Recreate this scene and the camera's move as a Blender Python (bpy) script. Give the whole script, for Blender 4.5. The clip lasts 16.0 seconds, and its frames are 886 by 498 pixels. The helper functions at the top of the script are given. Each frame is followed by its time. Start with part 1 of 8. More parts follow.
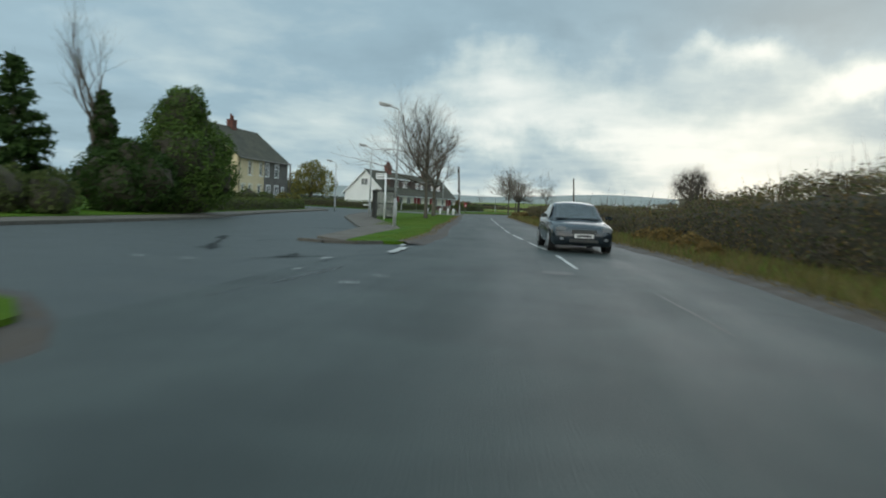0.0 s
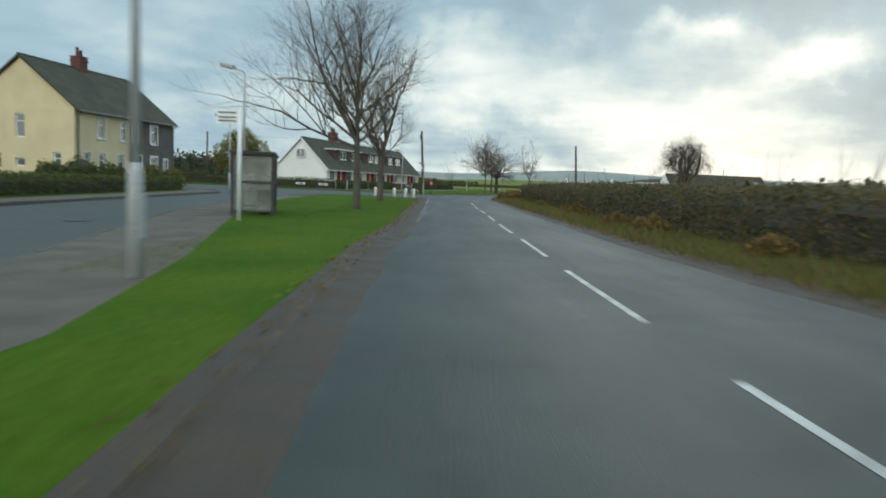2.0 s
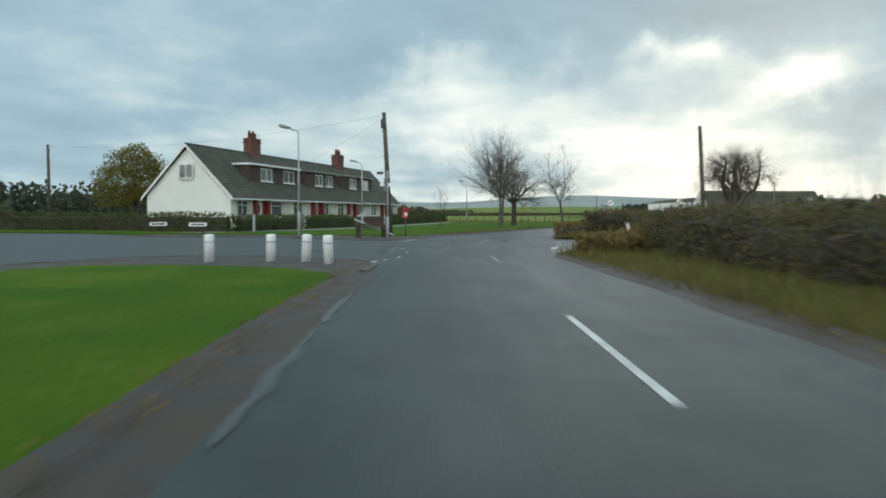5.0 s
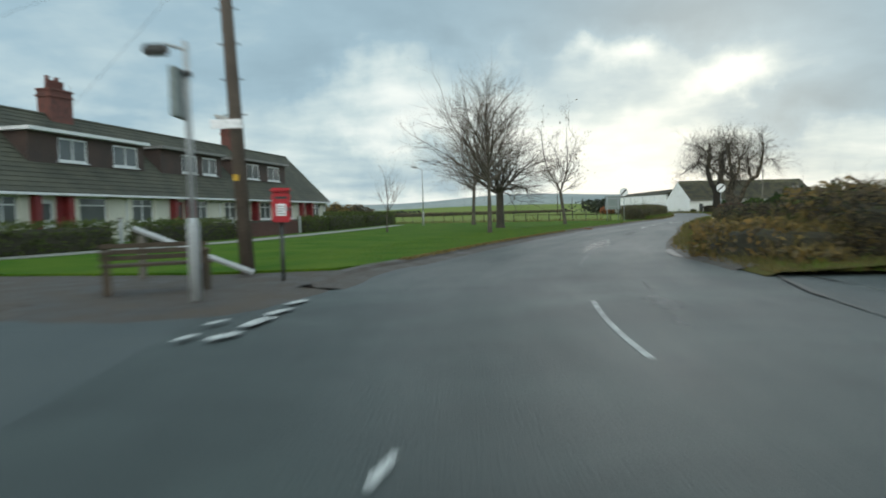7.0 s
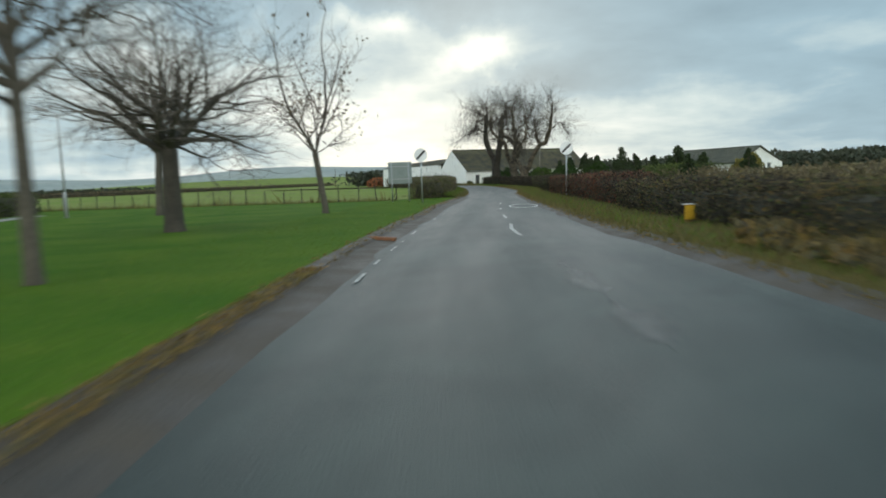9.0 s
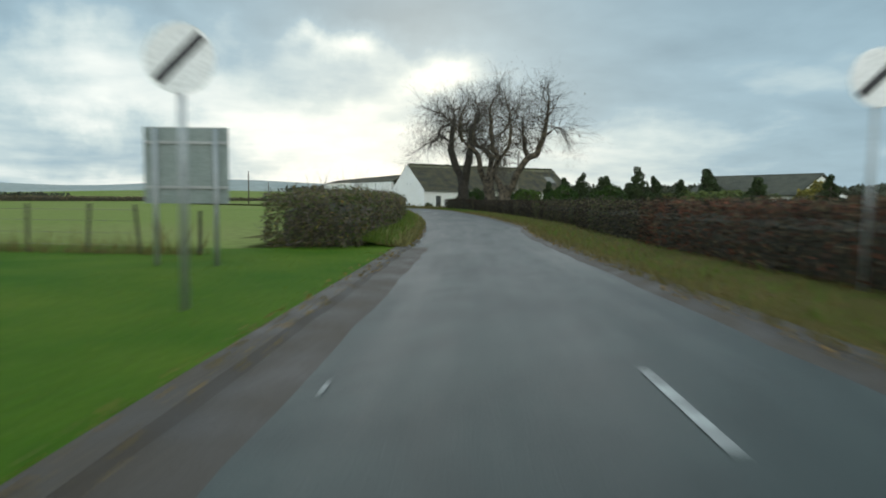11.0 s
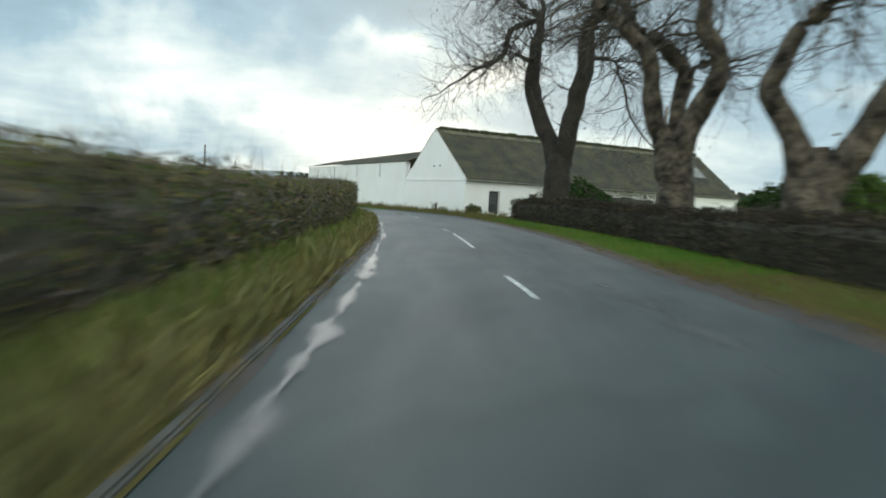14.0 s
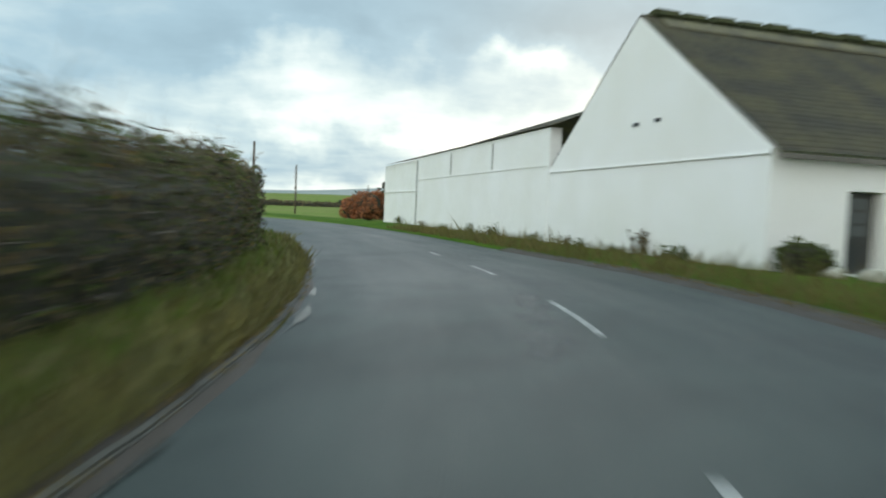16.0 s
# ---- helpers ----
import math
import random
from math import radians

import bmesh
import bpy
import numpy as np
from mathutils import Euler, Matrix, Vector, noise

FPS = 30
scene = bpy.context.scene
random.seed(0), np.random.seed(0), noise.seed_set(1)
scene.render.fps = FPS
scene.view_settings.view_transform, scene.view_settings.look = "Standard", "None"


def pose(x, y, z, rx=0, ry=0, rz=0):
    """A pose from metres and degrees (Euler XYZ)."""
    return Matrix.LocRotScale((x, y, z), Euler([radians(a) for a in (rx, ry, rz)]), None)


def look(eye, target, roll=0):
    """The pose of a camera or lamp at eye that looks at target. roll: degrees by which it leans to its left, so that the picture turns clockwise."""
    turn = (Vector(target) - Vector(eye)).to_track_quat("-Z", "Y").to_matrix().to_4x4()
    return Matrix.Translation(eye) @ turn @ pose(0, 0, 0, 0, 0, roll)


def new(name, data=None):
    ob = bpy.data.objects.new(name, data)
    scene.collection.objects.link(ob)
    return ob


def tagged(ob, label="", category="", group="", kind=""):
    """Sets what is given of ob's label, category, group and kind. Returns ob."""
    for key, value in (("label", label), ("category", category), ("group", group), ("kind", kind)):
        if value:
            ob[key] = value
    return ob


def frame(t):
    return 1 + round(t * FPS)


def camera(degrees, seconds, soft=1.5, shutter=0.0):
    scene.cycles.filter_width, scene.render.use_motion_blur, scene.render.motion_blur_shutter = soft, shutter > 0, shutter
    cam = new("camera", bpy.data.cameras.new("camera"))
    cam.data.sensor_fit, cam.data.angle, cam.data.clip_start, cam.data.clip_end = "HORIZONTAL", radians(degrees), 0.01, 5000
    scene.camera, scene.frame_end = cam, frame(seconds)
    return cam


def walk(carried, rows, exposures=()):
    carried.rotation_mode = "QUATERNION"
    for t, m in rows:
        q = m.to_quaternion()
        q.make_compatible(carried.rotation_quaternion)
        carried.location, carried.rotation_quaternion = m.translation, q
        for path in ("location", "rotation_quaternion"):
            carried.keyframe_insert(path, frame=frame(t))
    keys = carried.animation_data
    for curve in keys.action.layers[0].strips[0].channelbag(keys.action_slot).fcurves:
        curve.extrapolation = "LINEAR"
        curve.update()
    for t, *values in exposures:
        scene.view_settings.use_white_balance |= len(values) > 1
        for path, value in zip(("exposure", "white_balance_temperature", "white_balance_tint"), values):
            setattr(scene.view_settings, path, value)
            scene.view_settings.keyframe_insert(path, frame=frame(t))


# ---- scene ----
cam = camera(65.4, 16.0, soft=1.8, shutter=0.5)
PATH = [
    (0, (12.241, -5.033, 1.157), (11.965, -3.056, 1.03), 2.8),
    (0.5, (11.546, 1.305, 1.235), (11.309, 3.289, 1.141), 2.6),
    (1, (10.84, 7.484, 1.313), (10.622, 9.468, 1.184), 3.5),
    (1.5, (10.144, 13.645, 1.311), (9.939, 15.629, 1.167), 2.1),
    (2, (9.473, 19.927, 1.27), (9.298, 21.91, 1.081), 2.4),
    (2.5, (8.859, 26.288, 1.216), (8.711, 28.271, 1.009), 2.9),
    (3, (8.255, 32.711, 1.175), (8.121, 34.706, 1.131), 2.9),
    (3.5, (7.744, 38.971, 1.152), (7.65, 40.963, 1.004), 3.2),
    (3.7, (7.506, 41.335, 1.176), (7.407, 43.328, 1.042), 2.9),
    (5.8, (5.316, 67.602, 1.292), (5.172, 69.594, 1.193), -1.6),
    (6, (4.985, 69.99, 1.21), (4.871, 71.982, 1.069), -1.5),
    (6.5, (4.503, 75.831, 1.107), (4.401, 77.822, 0.949), -1.5),
    (7, (4.103, 82.335, 1.083), (4.098, 84.332, 0.982), -1.4),
    (7.5, (4.217, 88.605, 1.144), (4.309, 90.598, 1.014), -1.5),
    (8, (5.244, 94.317, 1.233), (5.526, 96.293, 1.118), -1.8),
    (8.5, (6.595, 100.805, 1.227), (7.134, 102.722, 1.044), -1.9),
    (9, (8.594, 107.103, 1.257), (9.246, 108.983, 1.058), -2.2),
    (9.5, (10.941, 113.819, 1.208), (11.652, 115.676, 1.0), -1.3),
    (10, (13.52, 120.527, 1.13), (14.263, 122.377, 0.969), -0.4),
    (10.2, (14.55, 123.256, 1.213), (15.318, 125.097, 1.07), 0.1),
    (12.3, (28.617, 154.829, 1.181), (29.370, 156.677, 1.046), 1.27),
    (12.5, (30.048, 158.232, 1.175), (30.776, 160.088, 1.016), 1.10),
    (13, (33.522, 167.418, 1.188), (34.207, 169.292, 1.053), 1.74),
    (13.5, (36.840, 177.074, 1.184), (37.515, 178.951, 1.039), 2.48),
    (14, (39.983, 186.751, 1.156), (40.642, 188.634, 1.013), 3.03),
    (14.5, (42.928, 196.203, 1.194), (43.562, 198.095, 1.054), 4.16),
    (15, (45.650, 205.384, 1.179), (46.236, 207.290, 1.027), 3.58),
    (15.5, (48.118, 214.451, 1.169), (48.582, 216.392, 1.036), 2.38),
    (16, (50.297, 223.763, 1.234), (50.570, 225.741, 1.119), 2.43),
]
walk(cam, [(t, look(eye, target, roll)) for t, eye, target, roll in PATH], exposures=[(0.0, -0.12), (0.6, 0.0), (11.0, 0.0), (12.5, 0.07), (14.0, 0.22), (16.0, 0.24)])

# ---------------------------------------------------------------- light
SUN_AZ, SUN_EL = radians(21), radians(14)
SUN_DIR = Vector((math.sin(SUN_AZ) * math.cos(SUN_EL), math.cos(SUN_AZ) * math.cos(SUN_EL), math.sin(SUN_EL)))


def build_world():
    w = bpy.data.worlds.new("overcast_sky")
    scene.world = w
    w.use_nodes = True
    nt = w.node_tree
    nt.nodes.clear()
    N, L = nt.nodes.new, nt.links.new
    out, bg = N("ShaderNodeOutputWorld"), N("ShaderNodeBackground")
    tc = N("ShaderNodeTexCoord")
    sky = N("ShaderNodeTexSky")
    sky.sky_type, sky.sun_disc = "NISHITA", False
    sky.sun_elevation, sky.sun_rotation = SUN_EL, SUN_AZ
    sky.air_density, sky.dust_density = 1.0, 2.0

    def m(op, a, b=None, c=None):
        n = N("ShaderNodeMath")
        n.operation = op
        for k, v in enumerate((a, b, c)):
            if v is None:
                continue
            if isinstance(v, (int, float)):
                n.inputs[k].default_value = v
            else:
                L(v, n.inputs[k])
        return n.outputs[0]

    nrm = N("ShaderNodeVectorMath")
    nrm.operation = "NORMALIZE"
    L(tc.outputs["Generated"], nrm.inputs[0])
    sep = N("ShaderNodeSeparateXYZ")
    L(nrm.outputs[0], sep.inputs[0])
    zc = m("MAXIMUM", sep.outputs["Z"], 0.0)
    den = m("ADD", zc, 0.16)
    com = N("ShaderNodeCombineXYZ")
    L(m("DIVIDE", sep.outputs["X"], den), com.inputs[0])
    L(m("DIVIDE", sep.outputs["Y"], den), com.inputs[1])
    big, fine = N("ShaderNodeTexNoise"), N("ShaderNodeTexNoise")
    for n, sc, det, rough, dis in ((big, 0.85, 6.0, 0.52, 0.35), (fine, 2.6, 5.0, 0.55, 0.2)):
        n.inputs["Scale"].default_value, n.inputs["Detail"].default_value = sc, det
        n.inputs["Roughness"].default_value, n.inputs["Distortion"].default_value = rough, dis
    mp = N("ShaderNodeMapping")
    mp.inputs["Location"].default_value = (3.1, 1.35, 0.0)
    L(com.outputs[0], mp.inputs[0])
    L(mp.outputs[0], big.inputs["Vector"])
    L(mp.outputs[0], fine.inputs["Vector"])
    dot = N("ShaderNodeVectorMath")
    dot.operation = "DOT_PRODUCT"
    L(nrm.outputs[0], dot.inputs[0])
    dot.inputs[1].default_value = SUN_DIR
    # cloud banks: (azimuth, elevation, half-width, half-height, brightness), in degrees, with ragged edges
    w1, w2 = N("ShaderNodeTexNoise"), N("ShaderNodeTexNoise")
    for n, sc, off in ((w1, 7.0, (0, 0, 0)), (w2, 9.0, (4, 2, 7))):
        n.inputs["Scale"].default_value, n.inputs["Detail"].default_value, n.inputs["Roughness"].default_value = sc, 5.0, 0.55
        mv = N("ShaderNodeMapping")
        mv.inputs["Location"].default_value = off
        L(nrm.outputs[0], mv.inputs[0])
        L(mv.outputs[0], n.inputs["Vector"])
    az = m("ADD", m("ARCTAN2", sep.outputs["X"], sep.outputs["Y"]), m("MULTIPLY", m("SUBTRACT", w1.outputs["Fac"], 0.5), 0.30))
    el = m("ADD", m("ARCSINE", sep.outputs["Z"]), m("MULTIPLY", m("SUBTRACT", w2.outputs["Fac"], 0.5), 0.15))
    f = m("ADD", m("MULTIPLY", big.outputs["Fac"], 0.7), m("MULTIPLY", fine.outputs["Fac"], 0.3))
    f = m("ADD", m("MULTIPLY", m("SUBTRACT", f, 0.5), 1.7), 0.35)
    BANKS = ((-6, 10, 4.5, 3.8, 0.42), (1, 8.5, 8, 4.4, 0.5), (-16, 6, 13, 5, 0.26), (12, 6, 8, 3.4, 0.5), (15, 11.8, 3.6, 1.4, 0.6), (22.7, 9.6, 3.8, 1.8, 0.66), (10, 1.2, 22, 1.5, 0.6), (20, 3, 9, 3, 0.3), (36, 3.5, 12, 3.2, 0.38),
             (0, 4.6, 8, 1.4, -0.3), (26, 7.0, 5, 1.6, -0.25), (38, 8, 13, 5, -0.12), (24, 14.5, 10, 2.2, -0.2), (-30, 11, 14, 6, -0.1), (8, 15.5, 16, 2.5, -0.15))
    for a, e, wa, we, amt in BANKS:
        p = m("POWER", m("DIVIDE", m("SUBTRACT", az, radians(a)), radians(wa)), 2.0)
        q = m("POWER", m("DIVIDE", m("SUBTRACT", el, radians(e)), radians(we)), 2.0)
        f = m("ADD", f, m("MULTIPLY", m("EXPONENT", m("MULTIPLY", m("ADD", p, q), -1.0)), amt))
    ramp = N("ShaderNodeValToRGB")
    cr = ramp.color_ramp
    cr.elements[0].position, cr.elements[0].color = 0.0, (0.245, 0.37, 0.445, 1)
    cr.elements[1].position, cr.elements[1].color = 1.0, (0.90, 0.96, 0.92, 1)
    e = cr.elements.new(0.38)
    e.color = (0.335, 0.49, 0.575, 1)
    e = cr.elements.new(0.66)
    e.color = (0.56, 0.69, 0.71, 1)
    L(f, ramp.inputs[0])
    mix = N("ShaderNodeMixRGB")
    mix.blend_type = "ADD"
    mix.inputs[0].default_value = 0.004
    L(ramp.outputs[0], mix.inputs[1])
    L(sky.outputs[0], mix.inputs[2])
    warm = N("ShaderNodeMixRGB")
    L(m("POWER", m("MULTIPLY", m("SUBTRACT", 1.0, dot.outputs["Value"]), 0.5), 2.2), warm.inputs[0])
    L(mix.outputs[0], warm.inputs[1])
    warm.inputs[2].default_value = (0.62, 0.60, 0.54, 1)
    L(warm.outputs[0], bg.inputs[0])
    # an overcast sky is brightest overhead
    zen = N("ShaderNodeMapRange")
    zen.interpolation_type = "SMOOTHSTEP"
    zen.inputs[1].default_value, zen.inputs[2].default_value = 0.38, 0.9
    zen.inputs[3].default_value, zen.inputs[4].default_value = 1.0, 1.6
    L(zc, zen.inputs[0])
    away = m("POWER", m("MULTIPLY", m("SUBTRACT", 1.0, dot.outputs["Value"]), 0.5), 2.2)
    back = m("ADD", 1.0, m("MULTIPLY", away, 2.5))
    L(m("MULTIPLY", zen.outputs[0], back), bg.inputs[1])
    L(bg.outputs[0], out.inputs[0])


build_world()
sun_data = bpy.data.lights.new("sun", "SUN")
sun_data.energy, sun_data.angle, sun_data.color = 0.5, radians(45), (1.0, 0.98, 0.94)
sun = new("sun", sun_data)
sun.matrix_basis = look(SUN_DIR * 60, (0, 0, 0))


# ---------------------------------------------------------------- materials
def mat(name, c1, c2=None, rough=0.8, scale=3.0, fine=40.0, bump=0.3, metal=0.0, spec=0.4, c3=None, island=0.0, rough2=None, bump_dist=0.02):
    """Principled surface: two colours by a broad noise, speckled by a fine one, with relief."""
    mt = bpy.data.materials.new(name)
    mt.use_nodes = True
    nt = mt.node_tree
    N, L = nt.nodes.new, nt.links.new
    p = nt.nodes["Principled BSDF"]
    c2 = c2 or tuple(v * 0.75 for v in c1)
    tc = N("ShaderNodeTexCoord")
    n1, n2 = N("ShaderNodeTexNoise"), N("ShaderNodeTexNoise")
    n1.inputs["Scale"].default_value, n1.inputs["Detail"].default_value = scale, 5.0
    n2.inputs["Scale"].default_value, n2.inputs["Detail"].default_value = fine, 3.0
    L(tc.outputs["Object"], n1.inputs["Vector"])
    L(tc.outputs["Object"], n2.inputs["Vector"])
    r = N("ShaderNodeValToRGB")
    r.color_ramp.elements[0].position, r.color_ramp.elements[0].color = 0.32, (*c1, 1)
    r.color_ramp.elements[1].position, r.color_ramp.elements[1].color = 0.68, (*c2, 1)
    L(n1.outputs["Fac"], r.inputs[0])
    col = r.outputs[0]
    mx = N("ShaderNodeMixRGB")
    mx.blend_type = "MULTIPLY"
    mx.inputs[0].default_value = 0.55
    r2 = N("ShaderNodeValToRGB")
    r2.color_ramp.elements[0].position, r2.color_ramp.elements[0].color = 0.25, (0.55, 0.55, 0.55, 1)
    r2.color_ramp.elements[1].position, r2.color_ramp.elements[1].color = 0.75, (1.3, 1.3, 1.3, 1)
    L(n2.outputs["Fac"], r2.inputs[0])
    L(col, mx.inputs[1])
    L(r2.outputs[0], mx.inputs[2])
    col = mx.outputs[0]
    if island or c3:
        geo = N("ShaderNodeNewGeometry")
        mi = N("ShaderNodeMixRGB")
        mi.inputs[2].default_value = (*(c3 or tuple(v * 0.5 for v in c1)), 1)
        mm = N("ShaderNodeMath")
        mm.operation = "MULTIPLY"
        mm.inputs[1].default_value = island or 0.6
        L(geo.outputs["Random Per Island"], mm.inputs[0])
        L(mm.outputs[0], mi.inputs[0])
        L(col, mi.inputs[1])
        col = mi.outputs[0]
    L(col, p.inputs["Base Color"])
    if rough2 is not None:
        rr = N("ShaderNodeMapRange")
        rr.inputs[1].default_value, rr.inputs[2].default_value = 0.35, 0.65
        rr.inputs[3].default_value, rr.inputs[4].default_value = rough, rough2
        L(n1.outputs["Fac"], rr.inputs[0])
        L(rr.outputs[0], p.inputs["Roughness"])
    else:
        p.inputs["Roughness"].default_value = rough
    p.inputs["Metallic"].default_value = metal
    p.inputs["Specular IOR Level"].default_value = spec
    if bump:
        b = N("ShaderNodeBump")
        b.inputs["Strength"].default_value, b.inputs["Distance"].default_value = bump, bump_dist
        L(n2.outputs["Fac"], b.inputs["Height"])
        L(b.outputs[0], p.inputs["Normal"])
    return mt


M_ASPHALT = mat("wet_asphalt", (0.030, 0.039, 0.037), (0.047, 0.058, 0.054), 0.48, 0.35, 55, 0.6, spec=0.27, rough2=0.66, bump_dist=0.012)
M_ASPHALT2 = mat("patched_asphalt", (0.031, 0.040, 0.039), (0.048, 0.058, 0.055), 0.55, 0.9, 55, 0.5, rough2=0.62, bump_dist=0.012)
M_TAR = mat("fresh_tar", (0.012, 0.015, 0.014), (0.02, 0.024, 0.022), 0.45, 2.0, 40, 0.5, spec=0.3)
M_DIRT = mat("muddy_road_edge", (0.034, 0.027, 0.022), (0.066, 0.050, 0.036), 0.58, 1.6, 26, 0.7, rough2=0.85)
M_GRASS = mat("mown_grass", (0.034, 0.090, 0.006), (0.076, 0.124, 0.012), 0.9, 0.45, 11, 0.9, spec=0.05, bump_dist=0.05)
M_FIELD = mat("pasture", (0.125, 0.18, 0.034), (0.17, 0.19, 0.06), 0.95, 0.035, 2.0, 0.5, spec=0.03)
M_VERGE = mat("rough_verge_grass", (0.072, 0.082, 0.018), (0.115, 0.084, 0.034), 0.9, 1.2, 20, 1.0, spec=0.05, bump_dist=0.06)
M_BANK = mat("mossy_bank", (0.075, 0.082, 0.020), (0.11, 0.088, 0.036), 0.95, 1.3, 18, 1.0, spec=0.04, bump_dist=0.06)
M_PAINTWORN = mat("nearly_worn_off_paint", (0.42, 0.43, 0.41), (0.13, 0.13, 0.125), 0.6, 5.0, 60, 0.3)
M_DIRTYSTONE = mat("dirty_whitewashed_stone", (0.56, 0.54, 0.46), (0.24, 0.23, 0.17), 0.9, 3.0, 14, 0.9)
M_TERRA = mat("orange_brown_board", (0.30, 0.13, 0.06), (0.20, 0.09, 0.045), 0.8, 6.0, 40, 0.4)
# Paler than the road: a wet glint put into the colour, for the seam.
M_PALEROAD = mat("glint_pale_asphalt", (0.082, 0.087, 0.088), (0.058, 0.062, 0.064), 0.55, 2.5, 60, 0.4)
M_POLEPALE = mat("silvered_pole_wood", (0.24, 0.215, 0.18), (0.15, 0.135, 0.115), 0.85, 1.5, 25, 0.6)
M_BARKPALE = mat("pale_weathered_bark", (0.15, 0.124, 0.088), (0.014, 0.012, 0.009), 0.92, 2.6, 5, 1.0, bump_dist=0.14)
M_PAVE = mat("worn_pavement", (0.115, 0.098, 0.076), (0.072, 0.062, 0.05), 0.7, 1.1, 40, 0.4, rough2=0.8)
M_KERB = mat("concrete_kerb", (0.125, 0.118, 0.1), (0.06, 0.056, 0.047), 0.75, 1.6, 30, 0.5)
M_CONCRETE = mat("pale_concrete", (0.24, 0.235, 0.21), (0.17, 0.165, 0.145), 0.75, 1.2, 30, 0.4)
M_PAINT = mat("worn_road_paint", (0.60, 0.61, 0.58), (0.26, 0.265, 0.255), 0.6, 3.5, 70, 0.3)
M_CREAM = mat("cream_render", (0.68, 0.57, 0.37), (0.58, 0.48, 0.30), 0.85, 0.6, 60, 0.4)
M_GREYR = mat("dark_grey_render", (0.14, 0.135, 0.12), (0.10, 0.095, 0.085), 0.9, 0.8, 50, 0.6)
M_WHITER = mat("white_render", (0.84, 0.845, 0.83), (0.76, 0.765, 0.75), 0.85, 0.5, 50, 0.3)
M_CREAM2 = mat("pale_cream_render", (0.70, 0.68, 0.58), (0.60, 0.58, 0.49), 0.85, 0.6, 50, 0.3)
M_LIME = mat("old_limewash", (0.90, 0.895, 0.87), (0.85, 0.84, 0.79), 0.9, 0.5, 70, 0.2, bump_dist=0.01)
M_TILE = mat("dark_concrete_tile", (0.058, 0.060, 0.047), (0.09, 0.088, 0.064), 0.85, 0.9, 9, 1.0, spec=0.25)
M_TILEHUNG = mat("brown_hung_tile", (0.085, 0.055, 0.045), (0.06, 0.045, 0.04), 0.8, 0.9, 12, 0.8)
M_MOSSTILE = mat("mossy_grey_slate", (0.085, 0.082, 0.068), (0.165, 0.145, 0.085), 0.85, 0.8, 5, 1.0)
M_MOSS = mat("dark_moss", (0.045, 0.055, 0.025), (0.07, 0.075, 0.03), 0.95, 2.0, 20, 1.0)
M_STRAW = mat("straw_coloured_lichen", (0.15, 0.135, 0.075), (0.07, 0.066, 0.05), 0.95, 1.2, 20, 0.8)
M_BRICK = mat("red_brick", (0.17, 0.062, 0.048), (0.095, 0.045, 0.038), 0.85, 3.0, 30, 0.5)
M_RED = mat("dark_red_paint", (0.24, 0.03, 0.03), (0.16, 0.022, 0.025), 0.55, 1.5, 30, 0.2)
M_POSTRED = mat("pillar_box_red", (0.50, 0.02, 0.03), (0.38, 0.015, 0.025), 0.4, 2.0, 40, 0.1)
M_UPVC = mat("white_window_plastic", (0.78, 0.79, 0.79), (0.70, 0.71, 0.71), 0.45, 2.0, 40, 0.05)
M_GREYP = mat("grey_plastic_gutter", (0.20, 0.20, 0.19), None, 0.5, 2.0, 40, 0.1)
M_STEEL = mat("galvanised_steel", (0.40, 0.42, 0.42), (0.30, 0.32, 0.32), 0.45, 2.5, 60, 0.15, metal=0.6)
M_GREYPAINT = mat("grey_painted_steel", (0.42, 0.44, 0.44), (0.34, 0.36, 0.36), 0.5, 1.5, 40, 0.1)
M_DARKMETAL = mat("dark_painted_metal", (0.035, 0.04, 0.04), (0.06, 0.06, 0.055), 0.5, 2.0, 40, 0.2)
M_WOODPOLE = mat("weathered_pole_wood", (0.115, 0.09, 0.068), (0.07, 0.055, 0.043), 0.85, 1.5, 25, 0.6)
M_BENCH = mat("dark_old_bench_timber", (0.085, 0.062, 0.042), (0.05, 0.042, 0.03), 0.85, 2.0, 30, 0.6)
M_GREYWOOD = mat("grey_weathered_timber", (0.19, 0.175, 0.15), (0.11, 0.10, 0.085), 0.85, 2.0, 30, 0.6)
M_BARK = mat("grey_brown_bark", (0.115, 0.10, 0.075), (0.065, 0.058, 0.045), 0.9, 1.5, 16, 1.0)
M_BARKOLD = mat("old_lichened_bark", (0.050, 0.041, 0.030), (0.017, 0.015, 0.012), 0.92, 1.3, 7, 1.0, bump_dist=0.1)
M_BARKDARK = mat("dark_damp_bark", (0.05, 0.045, 0.035), (0.08, 0.07, 0.055), 0.9, 2.0, 18, 1.0)
M_TWIG = mat("fine_twigs", (0.15, 0.125, 0.10), (0.10, 0.085, 0.07), 0.9, 2.0, 20, 0.0)
M_LEAFGREEN = mat("dark_evergreen_leaf", (0.035, 0.075, 0.016), (0.055, 0.095, 0.02), 0.7, 0.8, 15, 0.0, c3=(0.018, 0.036, 0.010), island=0.8, spec=0.15)
M_NEEDLE = mat("pine_needle", (0.045, 0.07, 0.028), (0.06, 0.08, 0.03), 0.7, 0.8, 15, 0.0, c3=(0.022, 0.034, 0.016), island=0.8, spec=0.15)
M_LEAFHEDGE = mat("clipped_hedge_leaf", (0.105, 0.145, 0.04), (0.135, 0.155, 0.052), 0.75, 0.8, 15, 0.0, spec=0.15, c3=(0.045, 0.055, 0.022), island=0.8)
